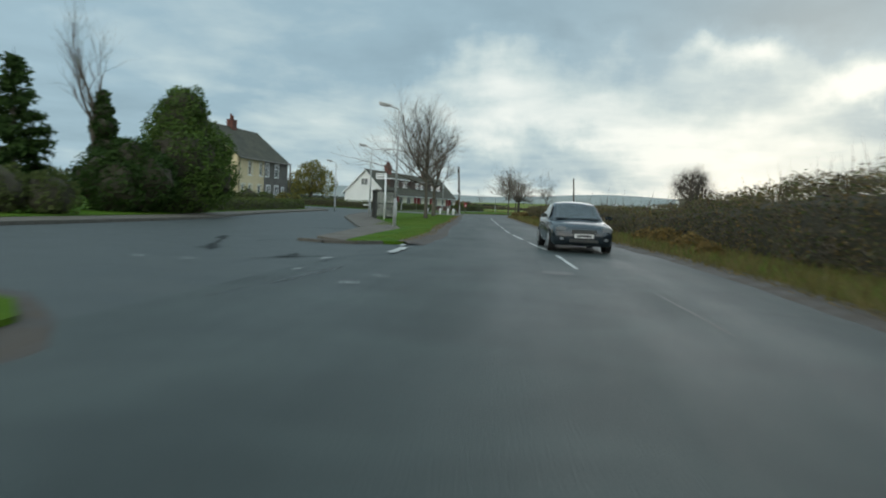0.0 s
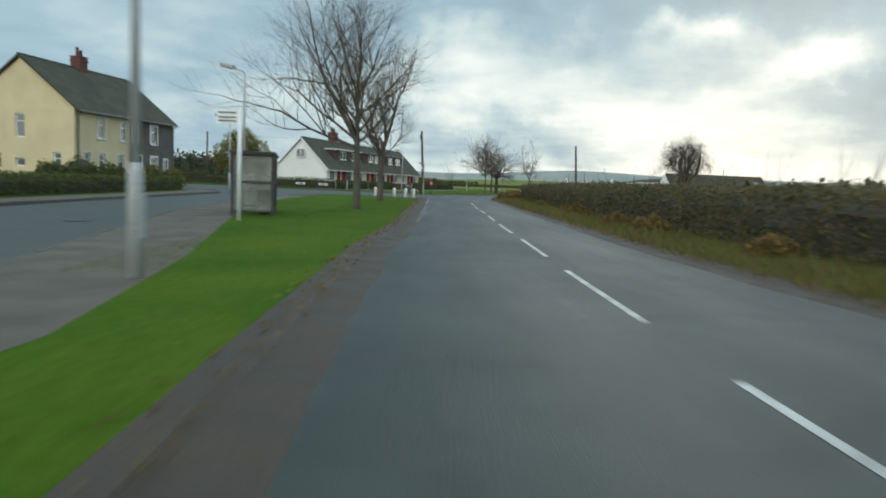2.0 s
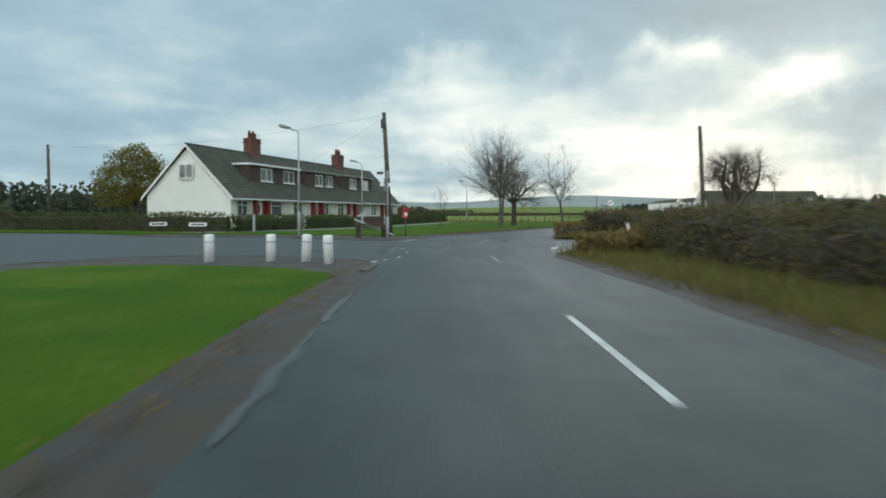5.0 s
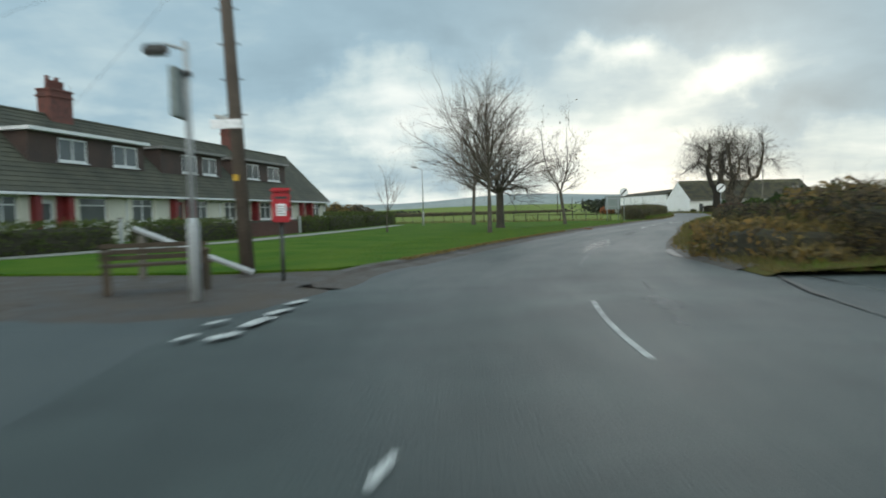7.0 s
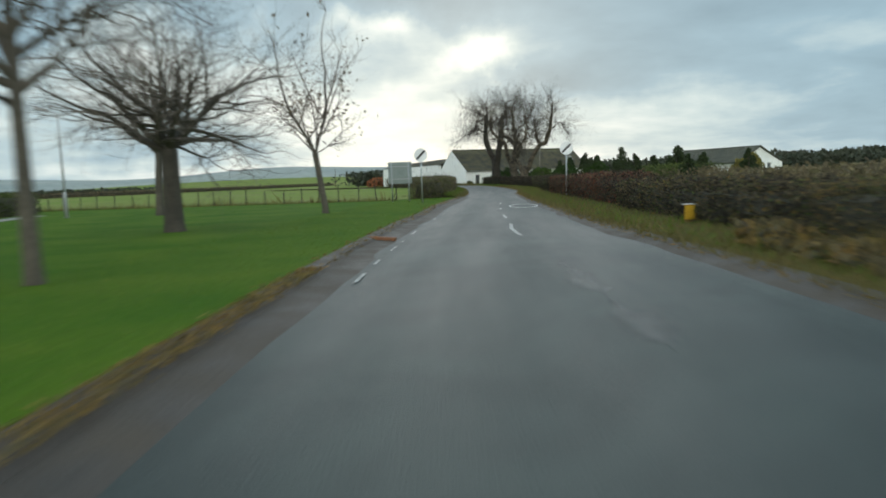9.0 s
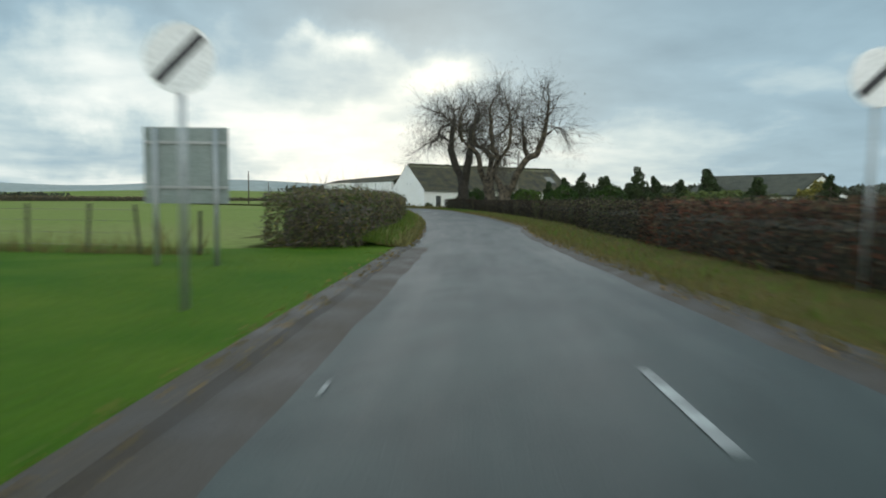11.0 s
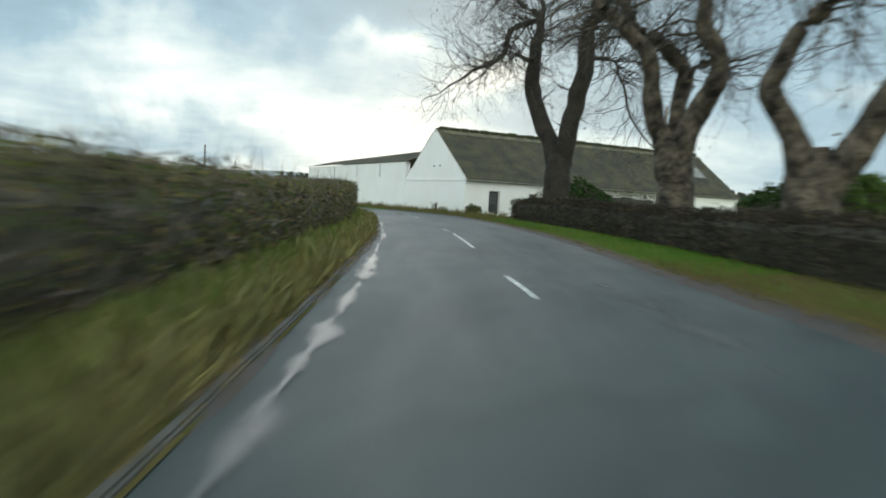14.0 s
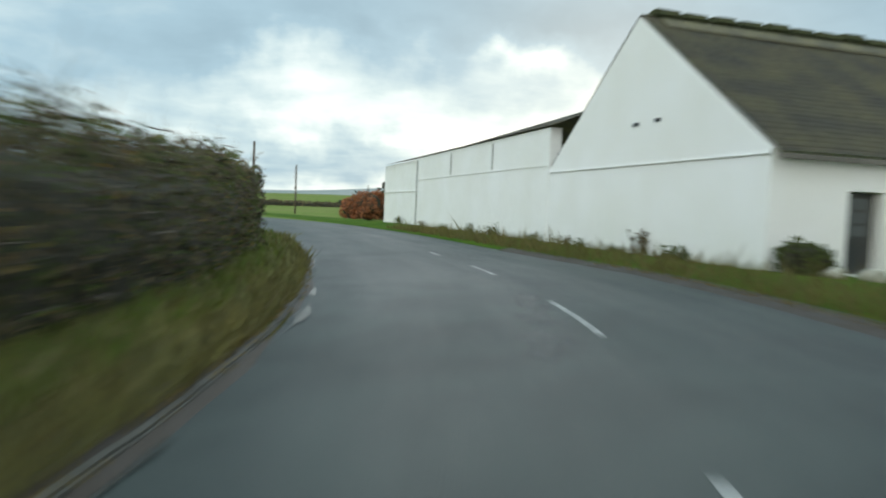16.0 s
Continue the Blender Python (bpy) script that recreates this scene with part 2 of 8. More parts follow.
M_LEAFYEL = mat("autumn_yellow_leaf", (0.34, 0.26, 0.06), (0.22, 0.22, 0.05), 0.65, 0.4, 10, 0.0, c3=(0.07, 0.08, 0.025), island=0.9)
M_LEAFBROWN = mat("brown_hedge_leaf", (0.23, 0.172, 0.104), (0.175, 0.15, 0.08), 0.8, 0.35, 10, 0.0, c3=(0.075, 0.06, 0.04), island=0.9, spec=0.15)
M_LEAFDARK = mat("dark_thorn_twigs", (0.05, 0.037, 0.026), (0.042, 0.038, 0.023), 0.85, 0.3, 10, 0.0, c3=(0.018, 0.015, 0.011), island=0.9, spec=0.1)
M_LEAFRUST = mat("rust_red_leaf", (0.44, 0.15, 0.055), (0.33, 0.13, 0.05), 0.75, 0.6, 10, 0.0, c3=(0.14, 0.06, 0.03), island=0.8)
M_TWIGDARK = mat("dark_thorn_stem", (0.045, 0.037, 0.029), (0.03, 0.026, 0.02), 0.9, 2.0, 20, 0.0)
M_TWIGGREY = mat("grey_old_twigs", (0.085, 0.074, 0.06), (0.055, 0.048, 0.04), 0.9, 2.0, 20, 0.0)
M_LEAFRED = mat("russet_beech_leaf", (0.24, 0.075, 0.04), (0.17, 0.065, 0.035), 0.75, 0.6, 10, 0.0, c3=(0.06, 0.03, 0.02), island=0.9)
M_BRACKEN = mat("dead_bracken", (0.33, 0.19, 0.06), (0.23, 0.17, 0.05), 0.85, 0.8, 10, 0.0, c3=(0.10, 0.09, 0.04), island=0.9)
M_BLADE = mat("grass_blade", (0.125, 0.19, 0.022), (0.18, 0.20, 0.036), 0.65, 0.5, 10, 0.0, c3=(0.09, 0.16, 0.025), island=0.8)
M_BLADEY = mat("yellowed_grass_blade", (0.235, 0.185, 0.058), (0.165, 0.155, 0.045), 0.75, 0.6, 10, 0.0, c3=(0.11, 0.085, 0.035), island=0.8)
# Near-black fill: the shade deep inside foliage, put into the colour.
M_CORE = mat("foliage_depth_shade", (0.040, 0.037, 0.024), (0.06, 0.054, 0.034), 0.95, 1.5, 12, 1.0)
M_FARWOOD = mat("far_woodland", (0.05, 0.065, 0.045), (0.07, 0.08, 0.05), 0.95, 0.05, 1.0, 0.0, island=0.6, c3=(0.06, 0.055, 0.035))
M_BLADEM = mat("mossy_grass_blade", (0.22, 0.19, 0.055), (0.16, 0.165, 0.045), 0.8, 0.6, 10, 0.0, c3=(0.09, 0.085, 0.035), island=0.8)
M_LEAFCYP = mat("bright_conifer_leaf", (0.075, 0.13, 0.022), (0.095, 0.15, 0.03), 0.75, 0.5, 15, 0.0, c3=(0.03, 0.055, 0.014), island=0.8, spec=0.15)
# Pale blue-grey: the haze of distance is mixed into the base colour.
M_HILL = mat("haze_tinted_moor", (0.20, 0.235, 0.225), (0.27, 0.29, 0.265), 0.95, 0.004, 0.05, 0.0)
M_CARBODY = mat("dark_blue_grey_car_paint", (0.012, 0.019, 0.024), (0.016, 0.024, 0.03), 0.14, 1.0, 20, 0.0, spec=0.8)
M_RUBBER = mat("tyre_rubber", (0.02, 0.02, 0.02), None, 0.8, 4.0, 60, 0.3)
M_ALLOY = mat("silver_alloy", (0.5, 0.5, 0.5), None, 0.3, 4.0, 40, 0.05, metal=0.9)
M_LAMPGLASS = mat("headlight_glass", (0.22, 0.24, 0.25), None, 0.08, 6.0, 40, 0.1, spec=0.8)
M_PLATE = mat("white_plate", (0.72, 0.72, 0.70), None, 0.4, 4.0, 40, 0.0)
M_SIGNW = mat("white_sign_face", (0.90, 0.91, 0.91), (0.82, 0.83, 0.83), 0.4, 3.0, 30, 0.0)
M_SIGNB = mat("black_sign_print", (0.02, 0.02, 0.025), None, 0.4, 3.0, 30, 0.0)
M_SIGNG = mat("grey_sign_back", (0.24, 0.28, 0.27), (0.19, 0.23, 0.22), 0.5, 2.0, 30, 0.1)
M_YELLOW = mat("yellow_paint", (0.62, 0.38, 0.03), (0.5, 0.3, 0.03), 0.55, 4.0, 40, 0.1)


def translucent(mt, share):
    """Thin leaves and blades let part of the light through."""
    nt = mt.node_tree
    p = nt.nodes["Principled BSDF"]
    out = [n for n in nt.nodes if n.type == "OUTPUT_MATERIAL"][0]
    tr, mx = nt.nodes.new("ShaderNodeBsdfTranslucent"), nt.nodes.new("ShaderNodeMixShader")
    mx.inputs[0].default_value = share
    nt.links.new(p.inputs["Base Color"].links[0].from_socket, tr.inputs["Color"])
    nt.links.new(p.outputs[0], mx.inputs[1])
    nt.links.new(tr.outputs[0], mx.inputs[2])
    nt.links.new(mx.outputs[0], out.inputs[0])


for leafy, share in ((M_LEAFYEL, 0.5), (M_LEAFHEDGE, 0.4), (M_LEAFBROWN, 0.4), (M_LEAFRED, 0.4), (M_BRACKEN, 0.4), (M_BLADE, 0.5), (M_BLADEY, 0.5), (M_LEAFGREEN, 0.25), (M_LEAFDARK, 0.25), (M_FARWOOD, 0.3)):
    translucent(leafy, share)


def film(name, colour, rough, spec, full, ragged):
    """A thin patch lying on the asphalt that thins out towards its banks (UV runs 0 to 1 across, metres along)."""
    mt = mat(name, colour, tuple(v * 0.8 for v in colour), rough, 2.0, 50, 0.12, spec=spec, rough2=rough * 1.4)
    nt = mt.node_tree
    N, L = nt.nodes.new, nt.links.new

    def m(op, a, b):
        n = N("ShaderNodeMath")
        n.operation = op
        for k, v in enumerate((a, b)):
            if isinstance(v, (int, float)):
                n.inputs[k].default_value = v
            else:
                L(v, n.inputs[k])
        return n.outputs[0]
    uv, sp, tc, nz = N("ShaderNodeUVMap"), N("ShaderNodeSeparateXYZ"), N("ShaderNodeTexCoord"), N("ShaderNodeTexNoise")
    L(uv.outputs[0], sp.inputs[0])
    nz.inputs["Scale"].default_value, nz.inputs["Detail"].default_value, nz.inputs["Roughness"].default_value = 2.6, 6.0, 0.6
    L(tc.outputs["Object"], nz.inputs["Vector"])
    bank = m("SUBTRACT", 1.0, m("ABSOLUTE", m("SUBTRACT", m("MULTIPLY", sp.outputs[0], 2.0), 1.0), 0.0))
    wet = m("SUBTRACT", bank, m("MULTIPLY", m("SUBTRACT", nz.outputs["Fac"], 0.36), ragged))
    r = N("ShaderNodeMapRange")
    r.interpolation_type = "SMOOTHSTEP"
    r.inputs[1].default_value, r.inputs[2].default_value, r.inputs[3].default_value, r.inputs[4].default_value = 0.0, 0.75, 0.0, full
    L(wet, r.inputs[0])
    L(r.outputs[0], nt.nodes["Principled BSDF"].inputs["Alpha"])
    return mt


M_FILM = film("standing_rain_film", (0.05, 0.055, 0.052), 0.2, 0.5, 0.74, 1.7)
M_SHEEN = film("wet_polished_asphalt", (0.055, 0.06, 0.057), 0.3, 0.4, 0.5, 1.6)
M_DAMP = film("dark_damp_stain", (0.014, 0.017, 0.016), 0.6, 0.1, 0.55, 1.4)
M_BLEACH = film("bleached_asphalt_film", (0.10, 0.106, 0.105), 0.42, 0.3, 0.6, 1.6)


def glass(name, tint=(0.11, 0.12, 0.12), rough=0.05, coat=0.0):
    mt = bpy.data.materials.new(name)
    mt.use_nodes = True
    p = mt.node_tree.nodes["Principled BSDF"]
    p.inputs["Base Color"].default_value = (*tint, 1)
    p.inputs["Roughness"].default_value = rough
    p.inputs["Specular IOR Level"].default_value = 0.7
    p.inputs["Coat Weight"].default_value, p.inputs["Coat IOR"].default_value, p.inputs["Coat Roughness"].default_value = coat, 2.2, 0.03
    return mt


M_PANE = glass("dark_window_glass")
M_SCREEN = glass("tinted_car_glass", (0.05, 0.06, 0.06), coat=1.0)


def scratched_glazing():
    """Old plastic glazing, clouded by scratches and algae: partly see-through, partly milky."""
    mt = bpy.data.materials.new("scratched_shelter_glazing")
    mt.use_nodes = True
    nt = mt.node_tree
    N, L = nt.nodes.new, nt.links.new
    p = nt.nodes["Principled BSDF"]
    tc, n, r = N("ShaderNodeTexCoord"), N("ShaderNodeTexNoise"), N("ShaderNodeValToRGB")
    n.inputs["Scale"].default_value, n.inputs["Detail"].default_value = 2.2, 6.0
    L(tc.outputs["Object"], n.inputs["Vector"])
    r.color_ramp.elements[0].position, r.color_ramp.elements[0].color = 0.3, (0.17, 0.19, 0.165, 1)
    r.color_ramp.elements[1].position, r.color_ramp.elements[1].color = 0.7, (0.36, 0.37, 0.33, 1)
    L(n.outputs["Fac"], r.inputs[0])
    L(r.outputs[0], p.inputs["Base Color"])
    p.inputs["Roughness"].default_value = 0.16
    rr = N("ShaderNodeMapRange")
    rr.inputs[1].default_value, rr.inputs[2].default_value, rr.inputs[3].default_value, rr.inputs[4].default_value = 0.3, 0.7, 0.22, 0.55
    L(n.outputs["Fac"], rr.inputs[0])
    L(rr.outputs[0], p.inputs["Alpha"])
    return mt


M_CLEAR = scratched_glazing()


# ---------------------------------------------------------------- mesh tools
def link(name, bm, material, parent=None, label="", smooth=False):
    me = bpy.data.meshes.new(name)
    bm.to_mesh(me)
    bm.free()
    return finish(name, me, material, parent, label, smooth)


def finish(name, me, material, parent=None, label="", smooth=False):
    me.materials.append(material)
    if smooth:
        me.polygons.foreach_set("use_smooth", [True] * len(me.polygons))
    ob = new(name, me)
    ob.parent = parent
    if label:
        tagged(ob, label)
    return ob


def part(name, bm, material, parent, label="", smooth=False):
    return link(name, bm, material, parent, label, smooth)


def raw(name, verts, faces, material, parent=None, label="", smooth=False):
    me = bpy.data.meshes.new(name)
    me.from_pydata(verts, [], faces)
    me.update()
    return finish(name, me, material, parent, label, smooth)


def thing(name, label, category, m=None, group="", kind=""):
    ob = new(name)
    if m is not None:
        ob.matrix_basis = m
    return tagged(ob, label, category, group, kind)


def box(bm, x0, x1, y0, y1, z0, z1, bev=0.0):
    vs = [bm.verts.new((x, y, z)) for z in (z0, z1) for y in (y0, y1) for x in (x0, x1)]
    fs = [bm.faces.new([vs[i] for i in f]) for f in ((0, 2, 3, 1), (4, 5, 7, 6), (0, 1, 5, 4), (2, 6, 7, 3), (0, 4, 6, 2), (1, 3, 7, 5))]
    if bev:
        es = {e for f in fs for e in f.edges}
        bmesh.ops.bevel(bm, geom=list(es), offset=bev, segments=2, affect="EDGES")
    return bm


def B(*a, **k):
    return box(bmesh.new(), *a, **k)


def tube(bm, pts, radii, sides=10, cap=True):
    """A tapered tube along points, in an existing bmesh."""
    rings = []
    pts = [Vector(p) for p in pts]
    up = Vector((0, 0, 1))
    for i, p in enumerate(pts):
        d = (pts[min(i + 1, len(pts) - 1)] - pts[max(i - 1, 0)]).normalized()
        a = d.cross(up if abs(d.z) < 0.95 else Vector((1, 0, 0))).normalized()
        b = d.cross(a)
        r = radii[i] if isinstance(radii, (list, tuple)) else radii
        rings.append([bm.verts.new(p + r * (math.cos(t) * a + math.sin(t) * b)) for t in (2 * math.pi * k / sides for k in range(sides))])
    for r0, r1 in zip(rings, rings[1:]):
        for k in range(sides):
            bm.faces.new((r0[k], r0[(k + 1) % sides], r1[(k + 1) % sides], r1[k]))
    if cap:
        bm.faces.new(rings[0][::-1])
        bm.faces.new(rings[-1])
    return bm


def T(pts, radii, sides=10):
    return tube(bmesh.new(), pts, radii, sides)


def smooth_line(pts, step=1.0):
    """A smooth polyline through the points (Catmull-Rom), about one step apart."""
    P = [np.array(p, float) for p in pts]
    P = [2 * P[0] - P[1]] + P + [2 * P[-1] - P[-2]]
    out = []
    for a, b, c, d in zip(P, P[1:], P[2:], P[3:]):
        n = max(1, int(np.linalg.norm(c - b) / step))
        for k in range(n):
            t = k / n
            out.append(0.5 * (2 * b + (c - a) * t + (2 * a - 5 * b + 4 * c - d) * t * t + (3 * b - a - 3 * c + d) * t ** 3))
    out.append(P[-2])
    return np.array(out)


def normals(line):
    d = np.gradient(line, axis=0)
    d /= np.linalg.norm(d, axis=1)[:, None] + 1e-9
    return np.stack([d[:, 1], -d[:, 0]], 1)


def ribbon(name, line, profile, material, parent=None, label="", jitter=0.0, seed=1, smooth=False):
    """Sweeps a profile of (offset to the right, height) along a line."""
    rng = np.random.default_rng(seed)
    n = normals(line)
    verts, faces, k = [], [], len(profile)
    for p, q in zip(line, n):
        j = rng.normal(0, jitter) if jitter else 0.0
        for i, (o, z) in enumerate(profile):
            e = o + j * i / (k - 1)
            verts.append((p[0] + q[0] * e, p[1] + q[1] * e, z))
    for i in range(len(line) - 1):
        for j in range(k - 1):
            a = i * k + j
            faces.append((a, a + 1, a + k + 1, a + k))
    return raw(name, verts, faces, material, parent, label, smooth)


def flat(name, poly, z, material, parent=None, label="", skirt=0.0):
    """A filled outline at height z, with a skirt down to z - skirt."""
    bm = bmesh.new()
    vs = [bm.verts.new((x, y, z)) for x, y in poly]
    f = bm.faces.new(vs)
    if f.normal.z < 0:
        f.normal_flip()
    f.normal_update()
    if f.normal.z < 0:
        f.normal_flip()
    if skirt:
        lo = [bm.verts.new((x, y, z - skirt)) for x, y in poly]
        for i in range(len(vs)):
            j = (i + 1) % len(vs)
            bm.faces.new((vs[i], vs[j], lo[j], lo[i]))
    bmesh.ops.triangulate(bm, faces=[f])
    return link(name, bm, material, parent, label)


def quads(name, centres, sizes, material, rng, parent=None, label="", tilt=1.0, aspect=1.6):
    """Many small leaf-like faces, turned at random."""
    n = len(centres)
    a = rng.normal(size=(n, 3))
    a[:, 2] *= tilt
    a /= np.linalg.norm(a, axis=1)[:, None] + 1e-9
    b = np.cross(a, rng.normal(size=(n, 3)))
    b /= np.linalg.norm(b, axis=1)[:, None] + 1e-9
    s = np.asarray(sizes)[:, None]
    v = np.stack([centres - a * s * aspect, centres + b * s * 0.7, centres + a * s * aspect, centres - b * s * 0.7], 1).reshape(-1, 3)
    me = bpy.data.meshes.new(name)
    me.vertices.add(4 * n)
    me.vertices.foreach_set("co", v.astype(np.float32).ravel())
    me.loops.add(4 * n)
    me.loops.foreach_set("vertex_index", np.arange(4 * n, dtype=np.int32))
    me.polygons.add(n)
    me.polygons.foreach_set("loop_start", np.arange(0, 4 * n, 4, dtype=np.int32))
    me.update(calc_edges=True)
    return finish(name, me, material, parent, label)


def blades(name, feet, heights, material, rng, lean=0.35, width=0.012, parent=None):
    """Upright grass blades or stems, one thin triangle each."""
    n = len(feet)
    ang = rng.uniform(0, 2 * math.pi, n)
    w = np.stack([np.cos(ang), np.sin(ang), np.zeros(n)], 1) * (width * heights / heights.mean())[:, None]
    off = rng.normal(0, lean, (n, 3)) * heights[:, None]
    off[:, 2] = heights
    v = np.stack([feet - w, feet + w, feet + off], 1).reshape(-1, 3)
    me = bpy.data.meshes.new(name)
    me.vertices.add(3 * n)
    me.vertices.foreach_set("co", v.astype(np.float32).ravel())
    me.loops.add(3 * n)
    me.loops.foreach_set("vertex_index", np.arange(3 * n, dtype=np.int32))
    me.polygons.add(n)
    me.polygons.foreach_set("loop_start", np.arange(0, 3 * n, 3, dtype=np.int32))
    me.update(calc_edges=True)
    return finish(name, me, material, parent)


# ---------------------------------------------------------------- plan of the road
LEFT_A = [(8.6, -12), (8.5, 5), (8.45, 13), (8.25, 20), (7.7, 25), (6.85, 33), (6.35, 40), (5.6, 47), (4.6, 57), (3.75, 65), (3.3, 72)]
LEFT_B = [(2.3, 95.6), (3.2, 97.6), (4.7, 102.2), (6.2, 106.6), (7.8, 111), (9.3, 114.8), (10.7, 118.4), (13.9, 126), (16.2, 131), (19.2, 138), (26.2, 153), (31.1, 164.9), (33.8, 172.3), (37.05, 181.7), (40.0, 190.7), (43.25, 201.5), (44.75, 206.7), (46.15, 212.4), (47.75, 219), (48.65, 224), (49.3, 228), (49.6, 232), (49.55, 236), (49.1, 241), (47.6, 250), (45.0, 260), (41.0, 272), (34.0, 288), (25.0, 303)]
RIGHT_A = [(16.5, -12), (16.35, 6), (15.9, 14), (15.1, 20.8), (14.2, 26.5), (13.25, 31.5), (12.5, 37), (11.9, 42.5), (11.3, 48.5), (10.7, 54.5), (10.1, 61), (9.2, 71), (8.55, 76.5), (8.15, 80.6)]
RIGHT_B = [(9.2, 93), (9.7, 97.5), (10.4, 101), (11.7, 105), (13.2, 109), (14.7, 113), (18.0, 122.4), (20.6, 129), (22.0, 132.5), (24.2, 138), (31.2, 154.5), (35.2, 162.5), (37.8, 169), (40.0, 174.5), (42.0, 179.8), (44.4, 186.5), (46.2, 191.6), (47.9, 196.8), (49.45, 201.2), (51.1, 206), (52.5, 210.8), (53.7, 215.5), (54.9, 220.5), (55.9, 226), (56.7, 232), (56.8, 237), (56.2, 241), (55.3, 245.5), (54.4, 251), (52.6, 260), (48.6, 273), (41.0, 290), (31.0, 307)]
CENTRE = [(13.55, 3.9), (13.0, 8.9), (12.6, 13.5), (11.9, 18.5), (11.1, 24.6), (10.5, 30.0), (9.9, 36.3), (9.3, 42.2), (8.6, 50.2), (8.0, 56.3), (7.2, 66), (6.3, 76), (5.55, 86), (6.0, 91.5), (6.9, 95), (8.0, 99.3), (10.5, 106.5), (14.97, 120.4), (16.4, 124), (18.3, 128.7), (20.0, 132.7), (25.9, 146), (32.8, 162.5), (37.0, 174), (40.4, 183.5), (43.6, 193.5), (44.6, 197), (46.3, 202.6), (48.05, 208.9), (49.1, 213.5), (50.6, 219), (51.9, 226), (52.95, 231), (53.1, 236.5), (52.65, 242), (51.5, 250), (48.5, 261)]
left_a, left_b, right_a, right_b = (smooth_line(p, 1.0) for p in (LEFT_A, LEFT_B, RIGHT_A, RIGHT_B))
centre = smooth_line(CENTRE, 0.5)


def span(line, y0, y1):
    return line[(line[:, 1] >= y0) & (line[:, 1] <= y1)]


# ---------------------------------------------------------------- ground
def hill(x, y):
    """Height of the land: flat by the road, rolling fields and low hills far off."""
    r = math.hypot(x - 20, y - 110)
    a = math.atan2(x - 20, y - 110)
    far = max(0.0, (r - 260) / 700)
    h = min(far, 1.0) ** 1.4 * (6 + 4 * math.sin(2.3 * a + 0.6) + 2 * math.sin(5.1 * a))
    h += 5 * math.exp(-((x - 40) ** 2 + (y - 600) ** 2) / 150 ** 2)
    return h - 0.05


def build_ground():
    rs = [0, 20, 40, 70, 110, 160, 220, 280, 340, 420, 520, 640, 780, 920, 1080, 1300, 1600, 1900, 2300, 3000, 4200]
    na = 160
    verts, faces = [(20, 110, -0.05)], []
    for r in rs[1:]:
        for k in range(na):
            a = 2 * math.pi * k / na
            x, y = 20 + r * math.sin(a), 110 + r * math.cos(a)
            verts.append((x, y, hill(x, y)))
    for k in range(na):
        faces.append((0, 1 + (k + 1) % na, 1 + k))
    for i in range(len(rs) - 2):
        for k in range(na):
            a, b = 1 + i * na + k, 1 + i * na + (k + 1) % na
            faces.append((a, b, b + na, a + na))
    g = raw("ground", verts, faces, M_FIELD, smooth=True)
    tagged(g, "green pasture rolling away to low moorland hills", "ground", kind="structure")


build_ground()


def build_hills():
    """A far range of low moorland hills that closes the horizon, with the haze in its colour."""
    na, verts, faces = 240, [], []
    for k in range(na):
        a = 2 * math.pi * k / na
        h = 34 + 22 * math.sin(3 * a + 1.78) + 14 * math.sin(7 * a - 0.58) + 6 * math.sin(17 * a) + 8 * noise.noise(Vector((math.cos(a) * 6, math.sin(a) * 6, 2)))
        h = max(h, 12)
        for r, u in ((1500, -0.1), (1800, 0.45), (2200, 0.85), (2600, 1.0)):
            verts.append((20 + r * math.sin(a), 110 + r * math.cos(a), h * u + 6))
    for k in range(na):
        for j in range(3):
            p, q = 4 * k + j, 4 * ((k + 1) % na) + j
            faces.append((p, p + 1, q + 1, q))
    tagged(raw("backdrop", verts, faces, M_HILL, smooth=True), "moorland hills on the horizon, coloured pale blue-grey for haze", "hills", kind="structure")


build_hills()


